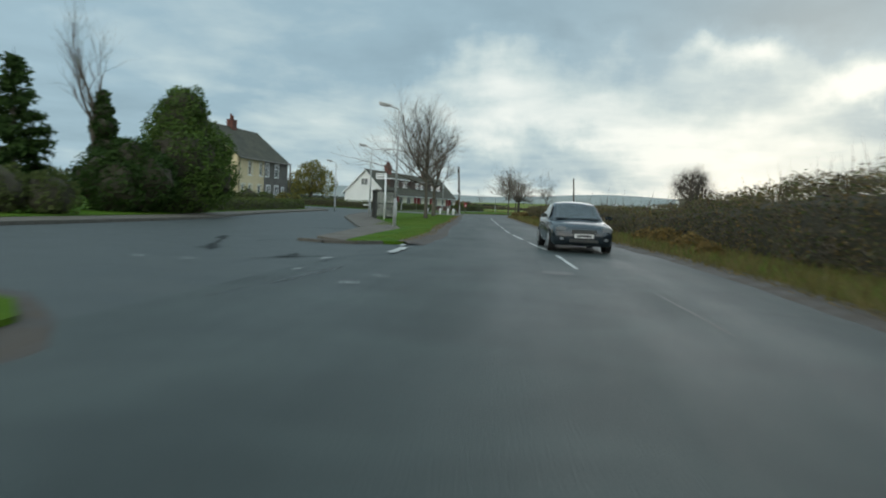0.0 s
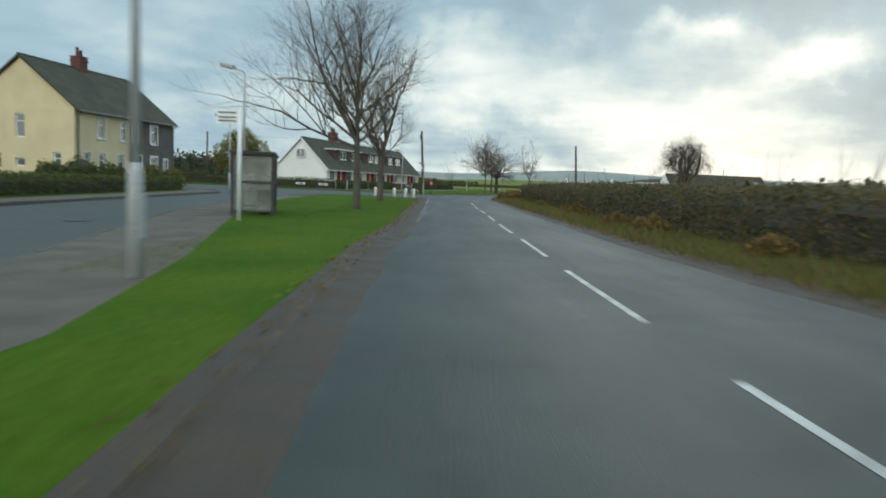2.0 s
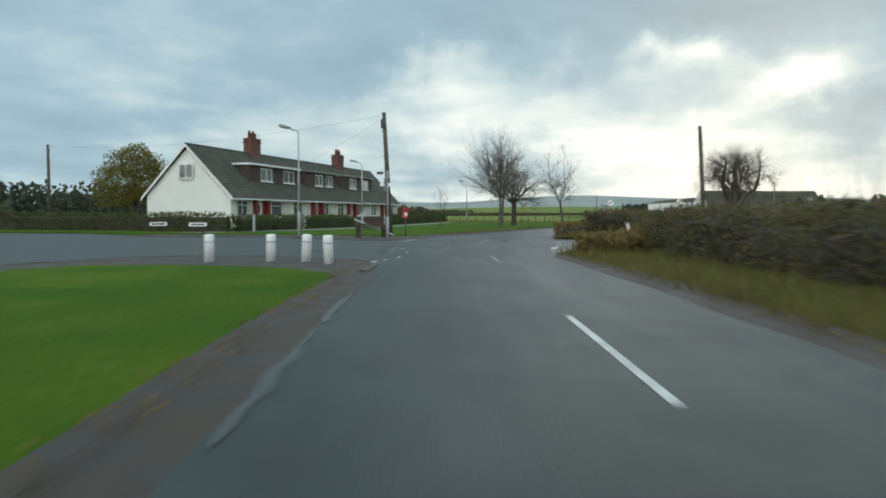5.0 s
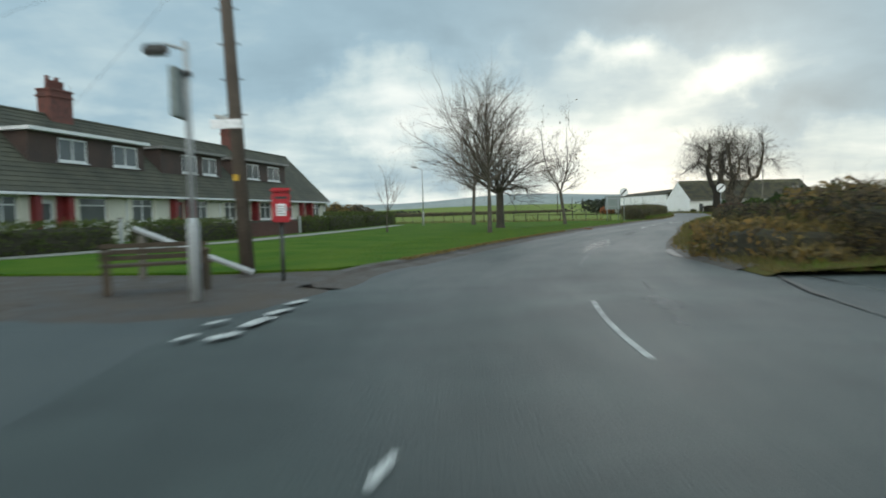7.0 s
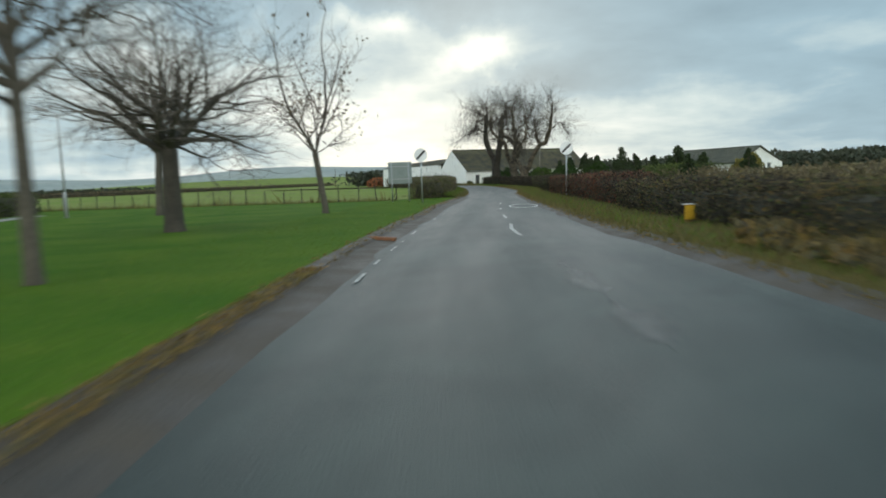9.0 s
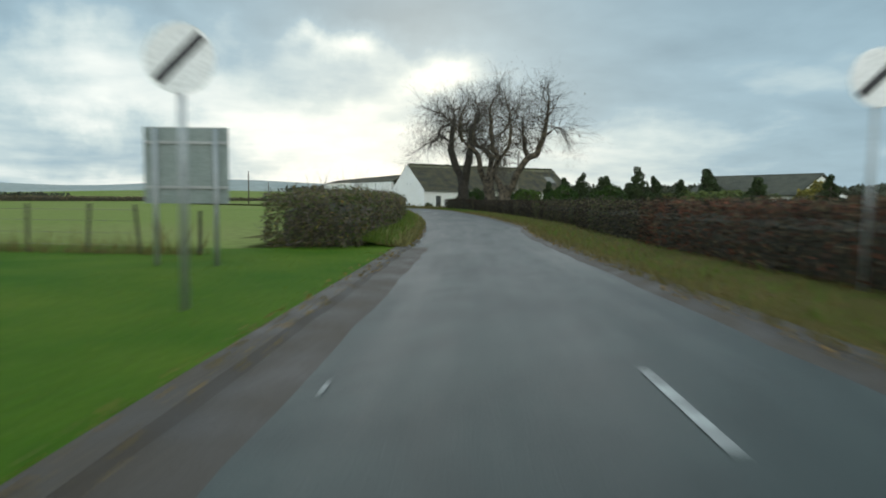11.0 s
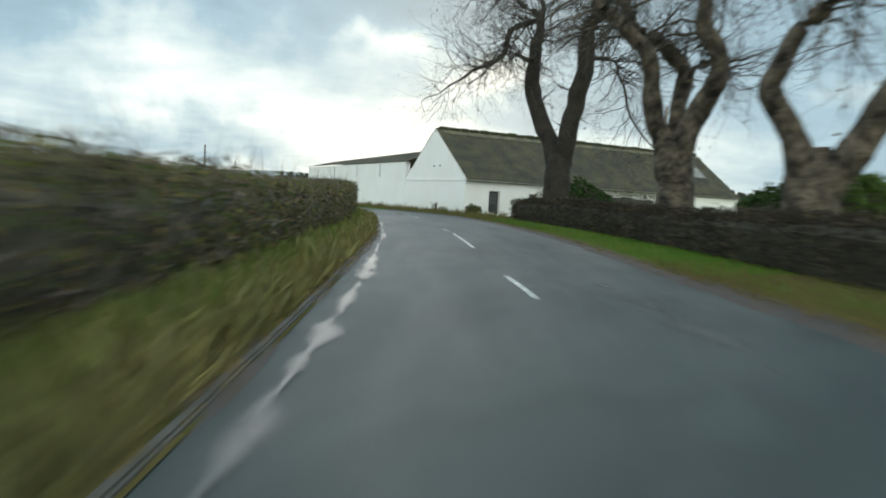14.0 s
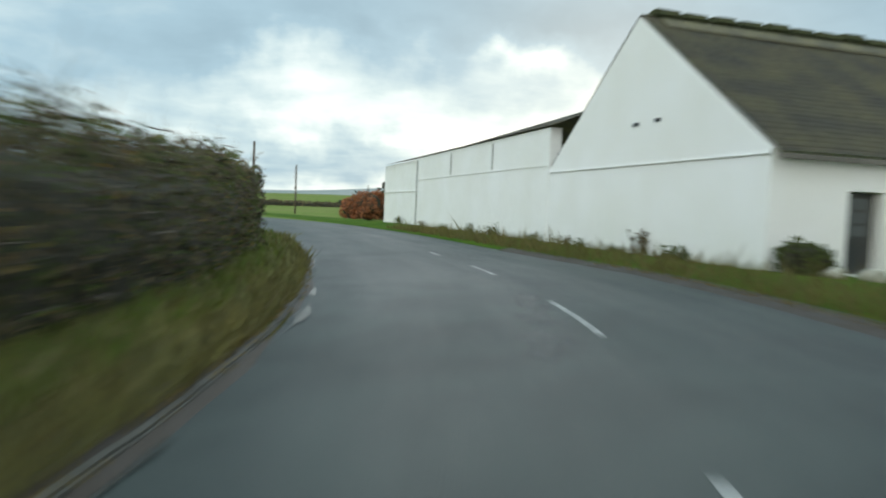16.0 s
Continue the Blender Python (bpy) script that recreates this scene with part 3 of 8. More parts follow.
def streaked_asphalt():
    """Wet asphalt, polished and stained in streaks along the way of travel (UV in metres)."""
    mt = M_ASPHALT.copy()
    mt.name = "worn_wet_asphalt"
    nt = mt.node_tree
    N, L = nt.nodes.new, nt.links.new
    p = nt.nodes["Principled BSDF"]
    old = p.inputs["Base Color"].links[0].from_socket
    uv, mp, n = N("ShaderNodeUVMap"), N("ShaderNodeMapping"), N("ShaderNodeTexNoise")
    mp.inputs["Scale"].default_value = (0.9, 0.10, 1.0)
    n.inputs["Scale"].default_value, n.inputs["Detail"].default_value, n.inputs["Roughness"].default_value = 1.0, 6.0, 0.62
    L(uv.outputs[0], mp.inputs[0])
    L(mp.outputs[0], n.inputs["Vector"])
    r = N("ShaderNodeValToRGB")
    r.color_ramp.elements[0].position, r.color_ramp.elements[0].color = 0.34, (0.92, 0.92, 0.92, 1)
    r.color_ramp.elements[1].position, r.color_ramp.elements[1].color = 0.66, (1.05, 1.05, 1.05, 1)
    L(n.outputs["Fac"], r.inputs[0])
    m1 = N("ShaderNodeMixRGB")
    m1.blend_type, m1.inputs[0].default_value = "MULTIPLY", 1.0
    L(old, m1.inputs[1])
    L(r.outputs[0], m1.inputs[2])
    # pale worn blotches and dark mended ones
    v = N("ShaderNodeTexNoise")
    v.inputs["Scale"].default_value, v.inputs["Detail"].default_value, v.inputs["Distortion"].default_value = 0.55, 7.0, 1.6
    L(uv.outputs[0], v.inputs["Vector"])
    r2 = N("ShaderNodeValToRGB")
    r2.color_ramp.elements[0].position, r2.color_ramp.elements[0].color = 0.36, (0.78, 0.78, 0.78, 1)
    r2.color_ramp.elements[1].position, r2.color_ramp.elements[1].color = 0.64, (1.2, 1.2, 1.18, 1)
    e = r2.color_ramp.elements.new(0.5)
    e.color = (1, 1, 1, 1)
    L(v.outputs["Fac"], r2.inputs[0])
    m2 = N("ShaderNodeMixRGB")
    m2.blend_type, m2.inputs[0].default_value = "MULTIPLY", 0.8
    L(m1.outputs[0], m2.inputs[1])
    L(r2.outputs[0], m2.inputs[2])
    L(m2.outputs[0], p.inputs["Base Color"])
    rr = N("ShaderNodeMapRange")
    rr.inputs[1].default_value, rr.inputs[2].default_value = 0.36, 0.64
    rr.inputs[3].default_value, rr.inputs[4].default_value = 0.50, 0.60
    L(n.outputs["Fac"], rr.inputs[0])
    L(rr.outputs[0], p.inputs["Roughness"])
    return mt


def build_road():
    # main carriageway, in two stretches joined across the junction
    L = np.concatenate([left_a, [(2.9, 76), (2.2, 84), (1.6, 91.5)], left_b])
    R = np.concatenate([right_a, [(8.6, 86)], right_b])

    def resample(line, n=420):
        d = np.r_[0, np.cumsum(np.linalg.norm(np.diff(line, axis=0), axis=1))]
        t = np.linspace(0, d[-1], n)
        return np.stack([np.interp(t, d, line[:, k]) for k in range(2)], 1)
    L, R = resample(L), resample(R)
    verts, faces, k = [], [], 7
    for a, b in zip(L, R):
        for j in range(k):
            u = -0.06 + 1.12 * j / (k - 1)
            p = a + (b - a) * u
            verts.append((p[0], p[1], 0.035 * (1 - (2 * u - 1) ** 2) - 0.012))
    for i in range(len(L) - 1):
        for j in range(k - 1):
            a = i * k + j
            faces.append((a, a + 1, a + k + 1, a + k))
    ob = raw("road", verts, faces, streaked_asphalt(), smooth=True)
    uv = ob.data.uv_layers.new(name="along")
    run = np.r_[0, np.cumsum(np.linalg.norm(np.diff((L + R) / 2, axis=0), axis=1))]
    for lp in ob.data.loops:
        i, j = divmod(lp.vertex_index, k)
        uv.data[lp.index].uv = (7.0 * j / (k - 1), run[i])
    tagged(ob, "wet grey asphalt country road with a worn surface", "road", kind="structure")
    side = [(9.5, -12), (9.2, 13), (8.6, 22), (7.6, 40), (5.6, 60), (4.6, 72), (3.4, 80), (2.6, 97), (-3, 98), (-14, 97), (-22, 100), (-70, 104), (-70, 60), (-14, 62), (-11, 40), (-8, -12)]
    ob = flat("side_road", side, -0.02, M_ASPHALT2)
    tagged(ob, "wet asphalt side road looping past the houses", "road", kind="structure")
    lane = [(7.9, 79), (7.9, 94.5), (12, 93.5), (16, 92), (40, 88), (40, 82.5), (15, 84), (10.5, 82)]
    ob = flat("lane", lane, -0.012, M_ASPHALT2)
    tagged(ob, "dark patched asphalt mouth of a side lane", "road", kind="structure")


build_road()


def kerbs(name, line, height=0.1, width=0.14, step=0.92, label="grey concrete kerb stones along the road edge"):
    """Kerb stones of about a yard each, laid end to end along a line."""
    k = thing(name, label, "kerb", kind="structure")
    d = np.r_[0, np.cumsum(np.linalg.norm(np.diff(line, axis=0), axis=1))]
    me = None
    t = 0.0
    while t + step < d[-1]:
        p = np.array([np.interp(t, d, line[:, c]) for c in range(2)])
        q = np.array([np.interp(t + step, d, line[:, c]) for c in range(2)])
        if me is None:
            bm = B(0.004, step - 0.012, -width / 2, width / 2, -0.12, height, bev=0.018)
            me = bpy.data.meshes.new("kerb_stone")
            bm.to_mesh(me)
            bm.free()
            me.materials.append(M_KERB)
        ob = new("kerb_stone", me)
        ob.parent = k
        a = math.atan2(q[1] - p[1], q[0] - p[0])
        ob.matrix_basis = Matrix.Translation((p[0], p[1], random.uniform(-0.012, 0.008))) @ Matrix.Rotation(a, 4, "Z")
        t += step
    return k


def build_land():
    # grass island between the two roads
    outer = [(6.9, 13.6), (6.5, 19), (6.25, 24.5), (4.9, 29.5), (2.3, 37.2), (0.5, 43), (-1.2, 50), (-2.9, 58), (-3.9, 66), (-4.0, 71.5)]
    inner = [(p[0], p[1]) for p in span(left_a, 14, 70.5)]
    tip = [(2.7, 71.6), (1.6, 72.6), (-1.2, 73.2), (-3.2, 72.8)]
    ob = flat("grass_island", outer + tip[::-1] + inner[::-1], 0.07, M_GRASS, skirt=0.12)
    tagged(ob, "mown green grass island with a muddy edge", "lawn", kind="structure")
    pave = [(5.6, 15), (4.6, 24), (2.9, 29), (0.4, 36.5), (-1.6, 43), (-3.1, 50), (-4.6, 58), (-5.5, 66), (-5.6, 72), (-3.7, 76), (-1.6, 77), (2.0, 76.3), (3.35, 74.2), (3.3, 72.2), (2.6, 74.0), (1.4, 74.8), (-1.5, 75.2), (-3.3, 74.2)] + outer[::-1]
    ob = flat("pavement", pave, 0.05, M_PAVE, skirt=0.1)
    tagged(ob, "brown worn tarmac pavement round the grass island", "pavement", kind="structure")
    worn = [(-5.45, 66), (-5.55, 72), (-3.7, 75.9), (-1.6, 76.9), (1.9, 76.2), (3.25, 74.2), (3.3, 70.5), (2.7, 71.6), (1.6, 72.6), (-1.2, 73.2), (-3.2, 72.8), (-4.0, 71.5), (-3.95, 66)]
    tagged(flat("pavement", worn, 0.056, M_DIRT, skirt=0.1), "muddy worn ground round the island's tip", "pavement", kind="structure")
    kerbs("kerb", smooth_line([(4.6, 24), (2.9, 29), (0.4, 36.5), (-1.6, 43), (-3.1, 50), (-4.6, 58), (-5.5, 66), (-5.6, 72), (-3.7, 76.1), (-1.6, 77), (1.8, 76.4), (3.2, 74.6), (3.4, 72)], 0.5), 0.055)
    kerbs("kerb", smooth_line([(5.6, 13.4), (6.6, 13.0), (7.6, 13.5), (8.1, 14.6)], 0.4), 0.07)
    ribbon("muddy_edge", span(left_a, 14, 73), [(-0.18, 0.088), (0.03, 0.080), (0.1, 0.034), (0.35, 0.024), (0.75, -0.03)], M_DIRT, jitter=0.07)
    corner = [(9.3, -12), (9.1, -2.6), (8.8, -0.6), (8.1, 0.4), (6.8, 1.7), (4.5, 2.2), (-2.6, 2.4), (-3, -12)]
    tagged(flat("pavement", corner, -0.008, M_DIRT, skirt=0.03), "muddy tarmac at the corner of the side road", "pavement", kind="structure")
    corner = [(8.6, -12), (8.3, -1.6), (7.9, 0.2), (7.2, 1.0), (5.8, 1.5), (4.0, 1.7), (-2.6, 1.9), (-3, -12)]
    tagged(flat("corner_lawn", corner, 0.05, M_GRASS, skirt=0.08), "patch of grass on the corner", "lawn", kind="structure")
    # parcel of the two-storey house
    parcel = [(-3.4, -12), (-2.8, 10), (-3.2, 24), (-5.6, 36), (-7.6, 48), (-9.2, 60), (-10.2, 66), (-13.5, 70.5), (-20, 72.2), (-70, 74), (-70, -12)]
    ob = flat("house_verge", parcel, 0.09, M_PAVE, skirt=0.14)
    tagged(ob, "tarmac footway in front of the garden hedges", "pavement", kind="structure")
    kerbs("kerb", smooth_line(parcel[:9], 0.6), 0.1)
    garden = [(-5.2, -12), (-4.6, 10), (-5.2, 25), (-7.6, 37), (-9.6, 49), (-11.2, 61), (-12.3, 65.5), (-15, 68.6), (-22, 70), (-70, 72), (-70, -12)]
    ob = flat("garden_lawn", garden, 0.12, M_GRASS, skirt=0.05)
    tagged(ob, "garden grass behind the hedges", "lawn", kind="structure")
    far_garden = [(-70, 80.5), (-39, 79.5), (-37.5, 82), (-37, 98), (-38.5, 99.2), (-70, 100.5)]
    tagged(flat("garden_lawn", far_garden, 0.07, M_GRASS, skirt=0.1), "garden grass round the low grey house", "lawn", kind="structure")
    # parcel of the terrace and the green
    edge = [(p[0], p[1]) for p in span(left_b, 97, 152)]
    green = [(-70, 101), (-20, 98.5), (-13.6, 95.6), (-6.2, 96.6), (-0.4, 95.4), (1.9, 95.8)] + edge + [(21, 151), (10, 158), (-5, 172), (-70, 172)]
    ob = flat("village_green", green, 0.08, M_GRASS, skirt=0.12)
    tagged(ob, "broad mown village green beside the road", "lawn", kind="structure")
    mouth = [(-13.6, 95.6), (-13.6, 93.0), (-6.0, 93.6), (-0.2, 90.6), (1.2, 90.6), (1.9, 92), (2.6, 96.2), (1.9, 95.8), (-0.4, 95.4), (-6.2, 96.6)]
    ob = flat("pavement", mouth, 0.035, M_DIRT, skirt=0.06)
    tagged(ob, "muddy corner pavement with the bench and post box", "pavement", kind="structure")
    ribbon("muddy_edge", smooth_line([(-13.6, 93.0), (-6.0, 93.6), (-0.2, 90.6), (1.2, 90.6), (1.9, 92), (2.6, 96.2)], 0.4), [(-0.3, 0.045), (0.0, 0.039), (0.3, 0.012), (0.75, -0.04)], M_DIRT, jitter=0.12)
    path = [(-13.2, 98), (-9.5, 103), (-5.8, 113), (-4.4, 122), (-2.6, 136), (-1.0, 152), (0.2, 152), (-1.2, 136), (-3.0, 122), (-4.3, 113), (-8.0, 103), (-11.4, 98)]
    ob = flat("footpath", path, 0.1, M_CONCRETE, skirt=0.04)
    tagged(ob, "pale concrete footpath in front of the terrace", "footpath", kind="structure")
    ribbon("muddy_edge", np.concatenate([[(2.05, 92.6), (2.2, 93.6), (2.25, 94.6)], span(left_b, 95.7, 152)]), [(-0.2, 0.10), (0.03, 0.09), (0.1, 0.034), (0.4, 0.022), (0.75, -0.03)], M_DIRT, jitter=0.05)
    ribbon("muddy_edge", span(left_b, 152, 246), [(-0.3, 0.10), (-0.05, 0.075), (0.05, 0.03), (0.11, 0.012), (0.22, -0.035)], M_DIRT, jitter=0.06)
    ribbon("muddy_edge", span(right_a, -8, 79.5), [(0.2, 0.08), (0.02, 0.06), (-0.1, 0.03), (-0.25, 0.014), (-0.5, -0.035)], M_DIRT, jitter=0.07)
    ribbon("muddy_edge", span(right_b, 94, 246), [(0.2, 0.08), (0.05, 0.06), (-0.1, 0.03), (-0.2, 0.014), (-0.4, -0.035)], M_DIRT, jitter=0.06)
    # verges
    cut = int(np.argmax(span(right_b, 93, 305)[:, 1] > 196))
    for nm, line, prof in (
        ("verge_right", span(right_a, -12, 80.5), [(-0.15, 0.0), (0.05, 0.06), (0.8, 0.1), (2.2, 0.16), (5.0, 0.1)]),
        ("verge_right", span(right_b, 93, 305)[:cut + 1], [(-0.12, 0.0), (0.08, 0.06), (0.9, 0.1), (2.2, 0.18), (5.0, 0.1)]),
        ("verge_barn", span(right_b, 93, 305)[cut:], [(-0.12, 0.0), (0.08, 0.06), (0.9, 0.1), (2.2, 0.18), (5.0, 0.1)]),
        ("verge_left", span(left_b, 151, 300), [(0.12, 0.0), (-0.05, 0.07), (-0.7, 0.14), (-1.9, 0.28), (-4.4, 0.2)]),
    ):
        ob = ribbon(nm, line, prof, {"verge_right": M_VERGE, "verge_barn": M_GRASS, "verge_left": M_BANK}[nm], jitter=0.05, smooth=True)
        tagged(ob, {"verge_right": "rough yellow-green grass verge with dead leaves", "verge_barn": "bright green grass verge in front of the barn", "verge_left": "dark mossy bank below the hedge"}[nm], "verge", kind="structure")
    kerbs("kerb", span(left_b, 183, 246) + np.array([0.06, 0]), 0.05, 0.08, label="half-buried kerb stones at the foot of the verge")
    for o in scene.objects:
        if o.name.startswith("muddy_edge"):
            tagged(o, "band of mud along the road edge", "road edge", kind="structure")


build_land()


def dash(line, s0, s1, width, d, z=0.026):
    t = np.linspace(s0, s1, max(2, int((s1 - s0) / 0.4)))
    p = np.stack([np.interp(t, d, line[:, k]) for k in range(2)], 1)
    n = normals(p)
    a = [(q[0] - m[0] * width / 2, q[1] - m[1] * width / 2, z) for q, m in zip(p, n)]
    b = [(q[0] + m[0] * width / 2, q[1] + m[1] * width / 2, z) for q, m in zip(p, n)]
    return a, b


def build_markings():
    d = np.r_[0, np.cumsum(np.linalg.norm(np.diff(centre, axis=0), axis=1))]
    where = lambda y: float(np.interp(y, centre[:, 1], d))
    marks = [(where(20.7 + 5.92 * k), 3.95) for k in range(-2, 6)] + [(where(56.2 + 6 * k), 4) for k in range(2)]
    marks += [(where(75.5), 2.8), (where(87.2), 3.2), (where(120.4), 3.8), (where(126.4), 2.0), (where(131.9), 0.9), (where(137), 1.6)]
    marks += [(where(185.3), 0.5), (where(194.2), 2.4), (where(202.3), 6.6), (where(209.9), 2.0), (where(224.5), 2.2), (where(230.4), 2.6), (where(236.6), 2.0), (where(241.6), 1.2)]
    for s, ln in marks:
        a, b = dash(centre, s, s + ln, 0.06 if where(74) < s < where(90) else 0.09, d)
        n = len(a)
        ob = raw("centre_line", a + b, [(i, i + n, i + n + 1, i + 1) for i in range(n - 1)], M_PAINTWORN if s > where(208) or where(74) < s < where(146) else M_PAINT)
        tagged(ob, "worn white dash of the road's centre line", "road marking", "centre line dashes", "structure")
    # give-way marks at the mouths of the side road
    def worn_mark(x, y, ln, wd, turn, seed):
        rng = random.Random(seed)
        pts = []
        for k in range(14):
            u = k / 13
            pts.append((u * ln, -wd / 2 + rng.uniform(-0.25, 0.3) * wd * (0.4 if k % 3 else 1)))
        for k in range(13, -1, -1):
            u = k / 13
            pts.append((u * ln, wd / 2 + rng.uniform(-0.3, 0.25) * wd * (0.4 if k % 3 else 1)))
        bm = bmesh.new()
        bm.faces.new([bm.verts.new((px, py, 0)) for px, py in pts])
        ob = link("give_way_mark", bm, M_PAINT)
        ob.matrix_basis = Matrix.Translation((x, y, 0.026)) @ Matrix.Rotation(radians(turn), 4, "Z")
        tagged(ob, "worn white give-way mark at the junction", "road marking", "give-way marks", "structure")

    for k, (x, y, ln, wd, turn) in enumerate(((3.28, 73.2, 0.5, 0.16, 95), (3.2, 74.1, 0.55, 0.15, 95), (3.1, 75.0, 0.6, 0.16, 92), (3.25, 76.0, 0.35, 0.08, 92), (3.45, 77.1, 0.5, 0.1, 90), (3.4, 79.4, 0.4, 0.08, 92),
                                              (2.72, 79.95, 0.32, 0.08, 72), (2.62, 80.95, 0.5, 0.09, 80), (2.6, 82.1, 0.62, 0.08, 84), (2.84, 81.8, 0.55, 0.12, 80), (3.78, 85.0, 0.35, 0.05, 76), (1.68, 88.4, 0.3, 0.1, 70), (1.65, 89.3, 0.3, 0.09, 62), (2.0, 88.4, 0.4, 0.14, 68), (2.1, 89.1, 0.6, 0.17, 80), (2.12, 89.9, 0.5, 0.14, 70), (2.15, 90.8, 0.4, 0.13, 65),
                                              (8.9, 10.4, 2.1, 0.2, 93), (8.6, 13.1, 0.6, 0.15, 98), (9.7, 5.3, 0.28, 0.06, 15), (9.5, 4.2, 0.3, 0.07, 10), (5.2, 6.1, 0.25, 0.06, 10), (6.1, 6.15, 0.25, 0.06, 5), (8.1, 7.75, 0.32, 0.09, 72), (8.36, 5.5, 0.22, 0.05, 66))):
        worn_mark(x, y, ln, wd, turn, k)
    # painted roundel on the oncoming lane
    bm = bmesh.new()
    n = 40
    ro, ri = 1.0, 0.86
    vo = [bm.verts.new((0.62 * ro * math.cos(2 * math.pi * k / n), 1.9 * ro * math.sin(2 * math.pi * k / n), 0)) for k in range(n)]
    vi = [bm.verts.new((0.62 * ri * math.cos(2 * math.pi * k / n), 1.9 * ri * math.sin(2 * math.pi * k / n), 0)) for k in range(n)]
    for k in range(n):
        bm.faces.new((vo[k], vo[(k + 1) % n], vi[(k + 1) % n], vi[k]))
    ob = link("road_roundel", bm, M_PAINT)
    ob.matrix_basis = pose(21.6, 133.9, 0.028, 0, 0, -23)
    tagged(ob, "white painted oval roundel on the asphalt", "road marking", kind="structure")
    # edge line, broken and worn
    for line, y0, y1, off, share in ((left_b, 115, 146, 0.7, 0.4), (left_b, 152, 182, 0.16, 0.42)):
        l = span(line, y0, y1)
        l = l + normals(l) * off
        dd = np.r_[0, np.cumsum(np.linalg.norm(np.diff(l, axis=0), axis=1))]
        s = 0.0
        while s < dd[-1] - 4:
            ln = random.uniform(0.5, 2.4) * share
            a, b = dash(l, s, min(s + ln, dd[-1]), random.uniform(0.03, 0.06), dd, 0.018)
            n = len(a)
            ob = raw("edge_line", a + b, [(i, i + n, i + n + 1, i + 1) for i in range(n - 1)], M_PAINTWORN)
            tagged(ob, "broken white line worn thin at the road edge", "road marking", "edge line pieces", "structure")
            s += ln + random.uniform(0.8, 2.6)


build_markings()


def lay(x, y):
    """Height of the asphalt at a place: the cambered main road, or the flat side roads beside it."""
    a, b = (left_a, right_a) if y < 84 else (left_b, right_b)
    l, r = np.interp(y, a[:, 1], a[:, 0]), np.interp(y, b[:, 1], b[:, 0])
    u = (x - l) / (r - l)
    if u < -0.06 or u > 1.06:
        return -0.012
    return max(0.035 * (1 - (2 * u - 1) ** 2) - 0.012, 0.008 if y > 14 else -0.012)


def strip(name, pts, lift, material, seed, label, cat):
    """A long irregular patch along a line of (x, y, half-width), with ragged banks."""
    line = smooth_line(pts, 0.18)
    n = normals(line[:, :2])
    left, right = [], []
    for k, ((x, y, w), (nx, ny)) in enumerate(zip(line, n)):
        for out, sgn in ((left, -1), (right, 1)):
            e = w * (1 + 0.55 * noise.noise(Vector((x * 2.3, y * 2.3, seed + sgn))) + 0.35 * noise.noise(Vector((x * 7, y * 7, seed - sgn)))) * min(1.15, max(0.0, 0.75 + 2.2 * noise.noise(Vector((x * 1.1, y * 1.1, seed * 3.7)))))
            e = max(e, 0.006) * sgn
            out.append((x + nx * e, y + ny * e, lay(x + nx * e, y + ny * e) + lift))
    m = len(left)
    ob = raw(name, left + right, [(i, i + m, i + m + 1, i + 1) for i in range(m - 1)], material)
    uv = ob.data.uv_layers.new(name="across")
    for lp in ob.data.loops:
        uv.data[lp.index].uv = (lp.vertex_index // m, (lp.vertex_index % m) * 0.18)
    return tagged(ob, label, cat, kind="structure")


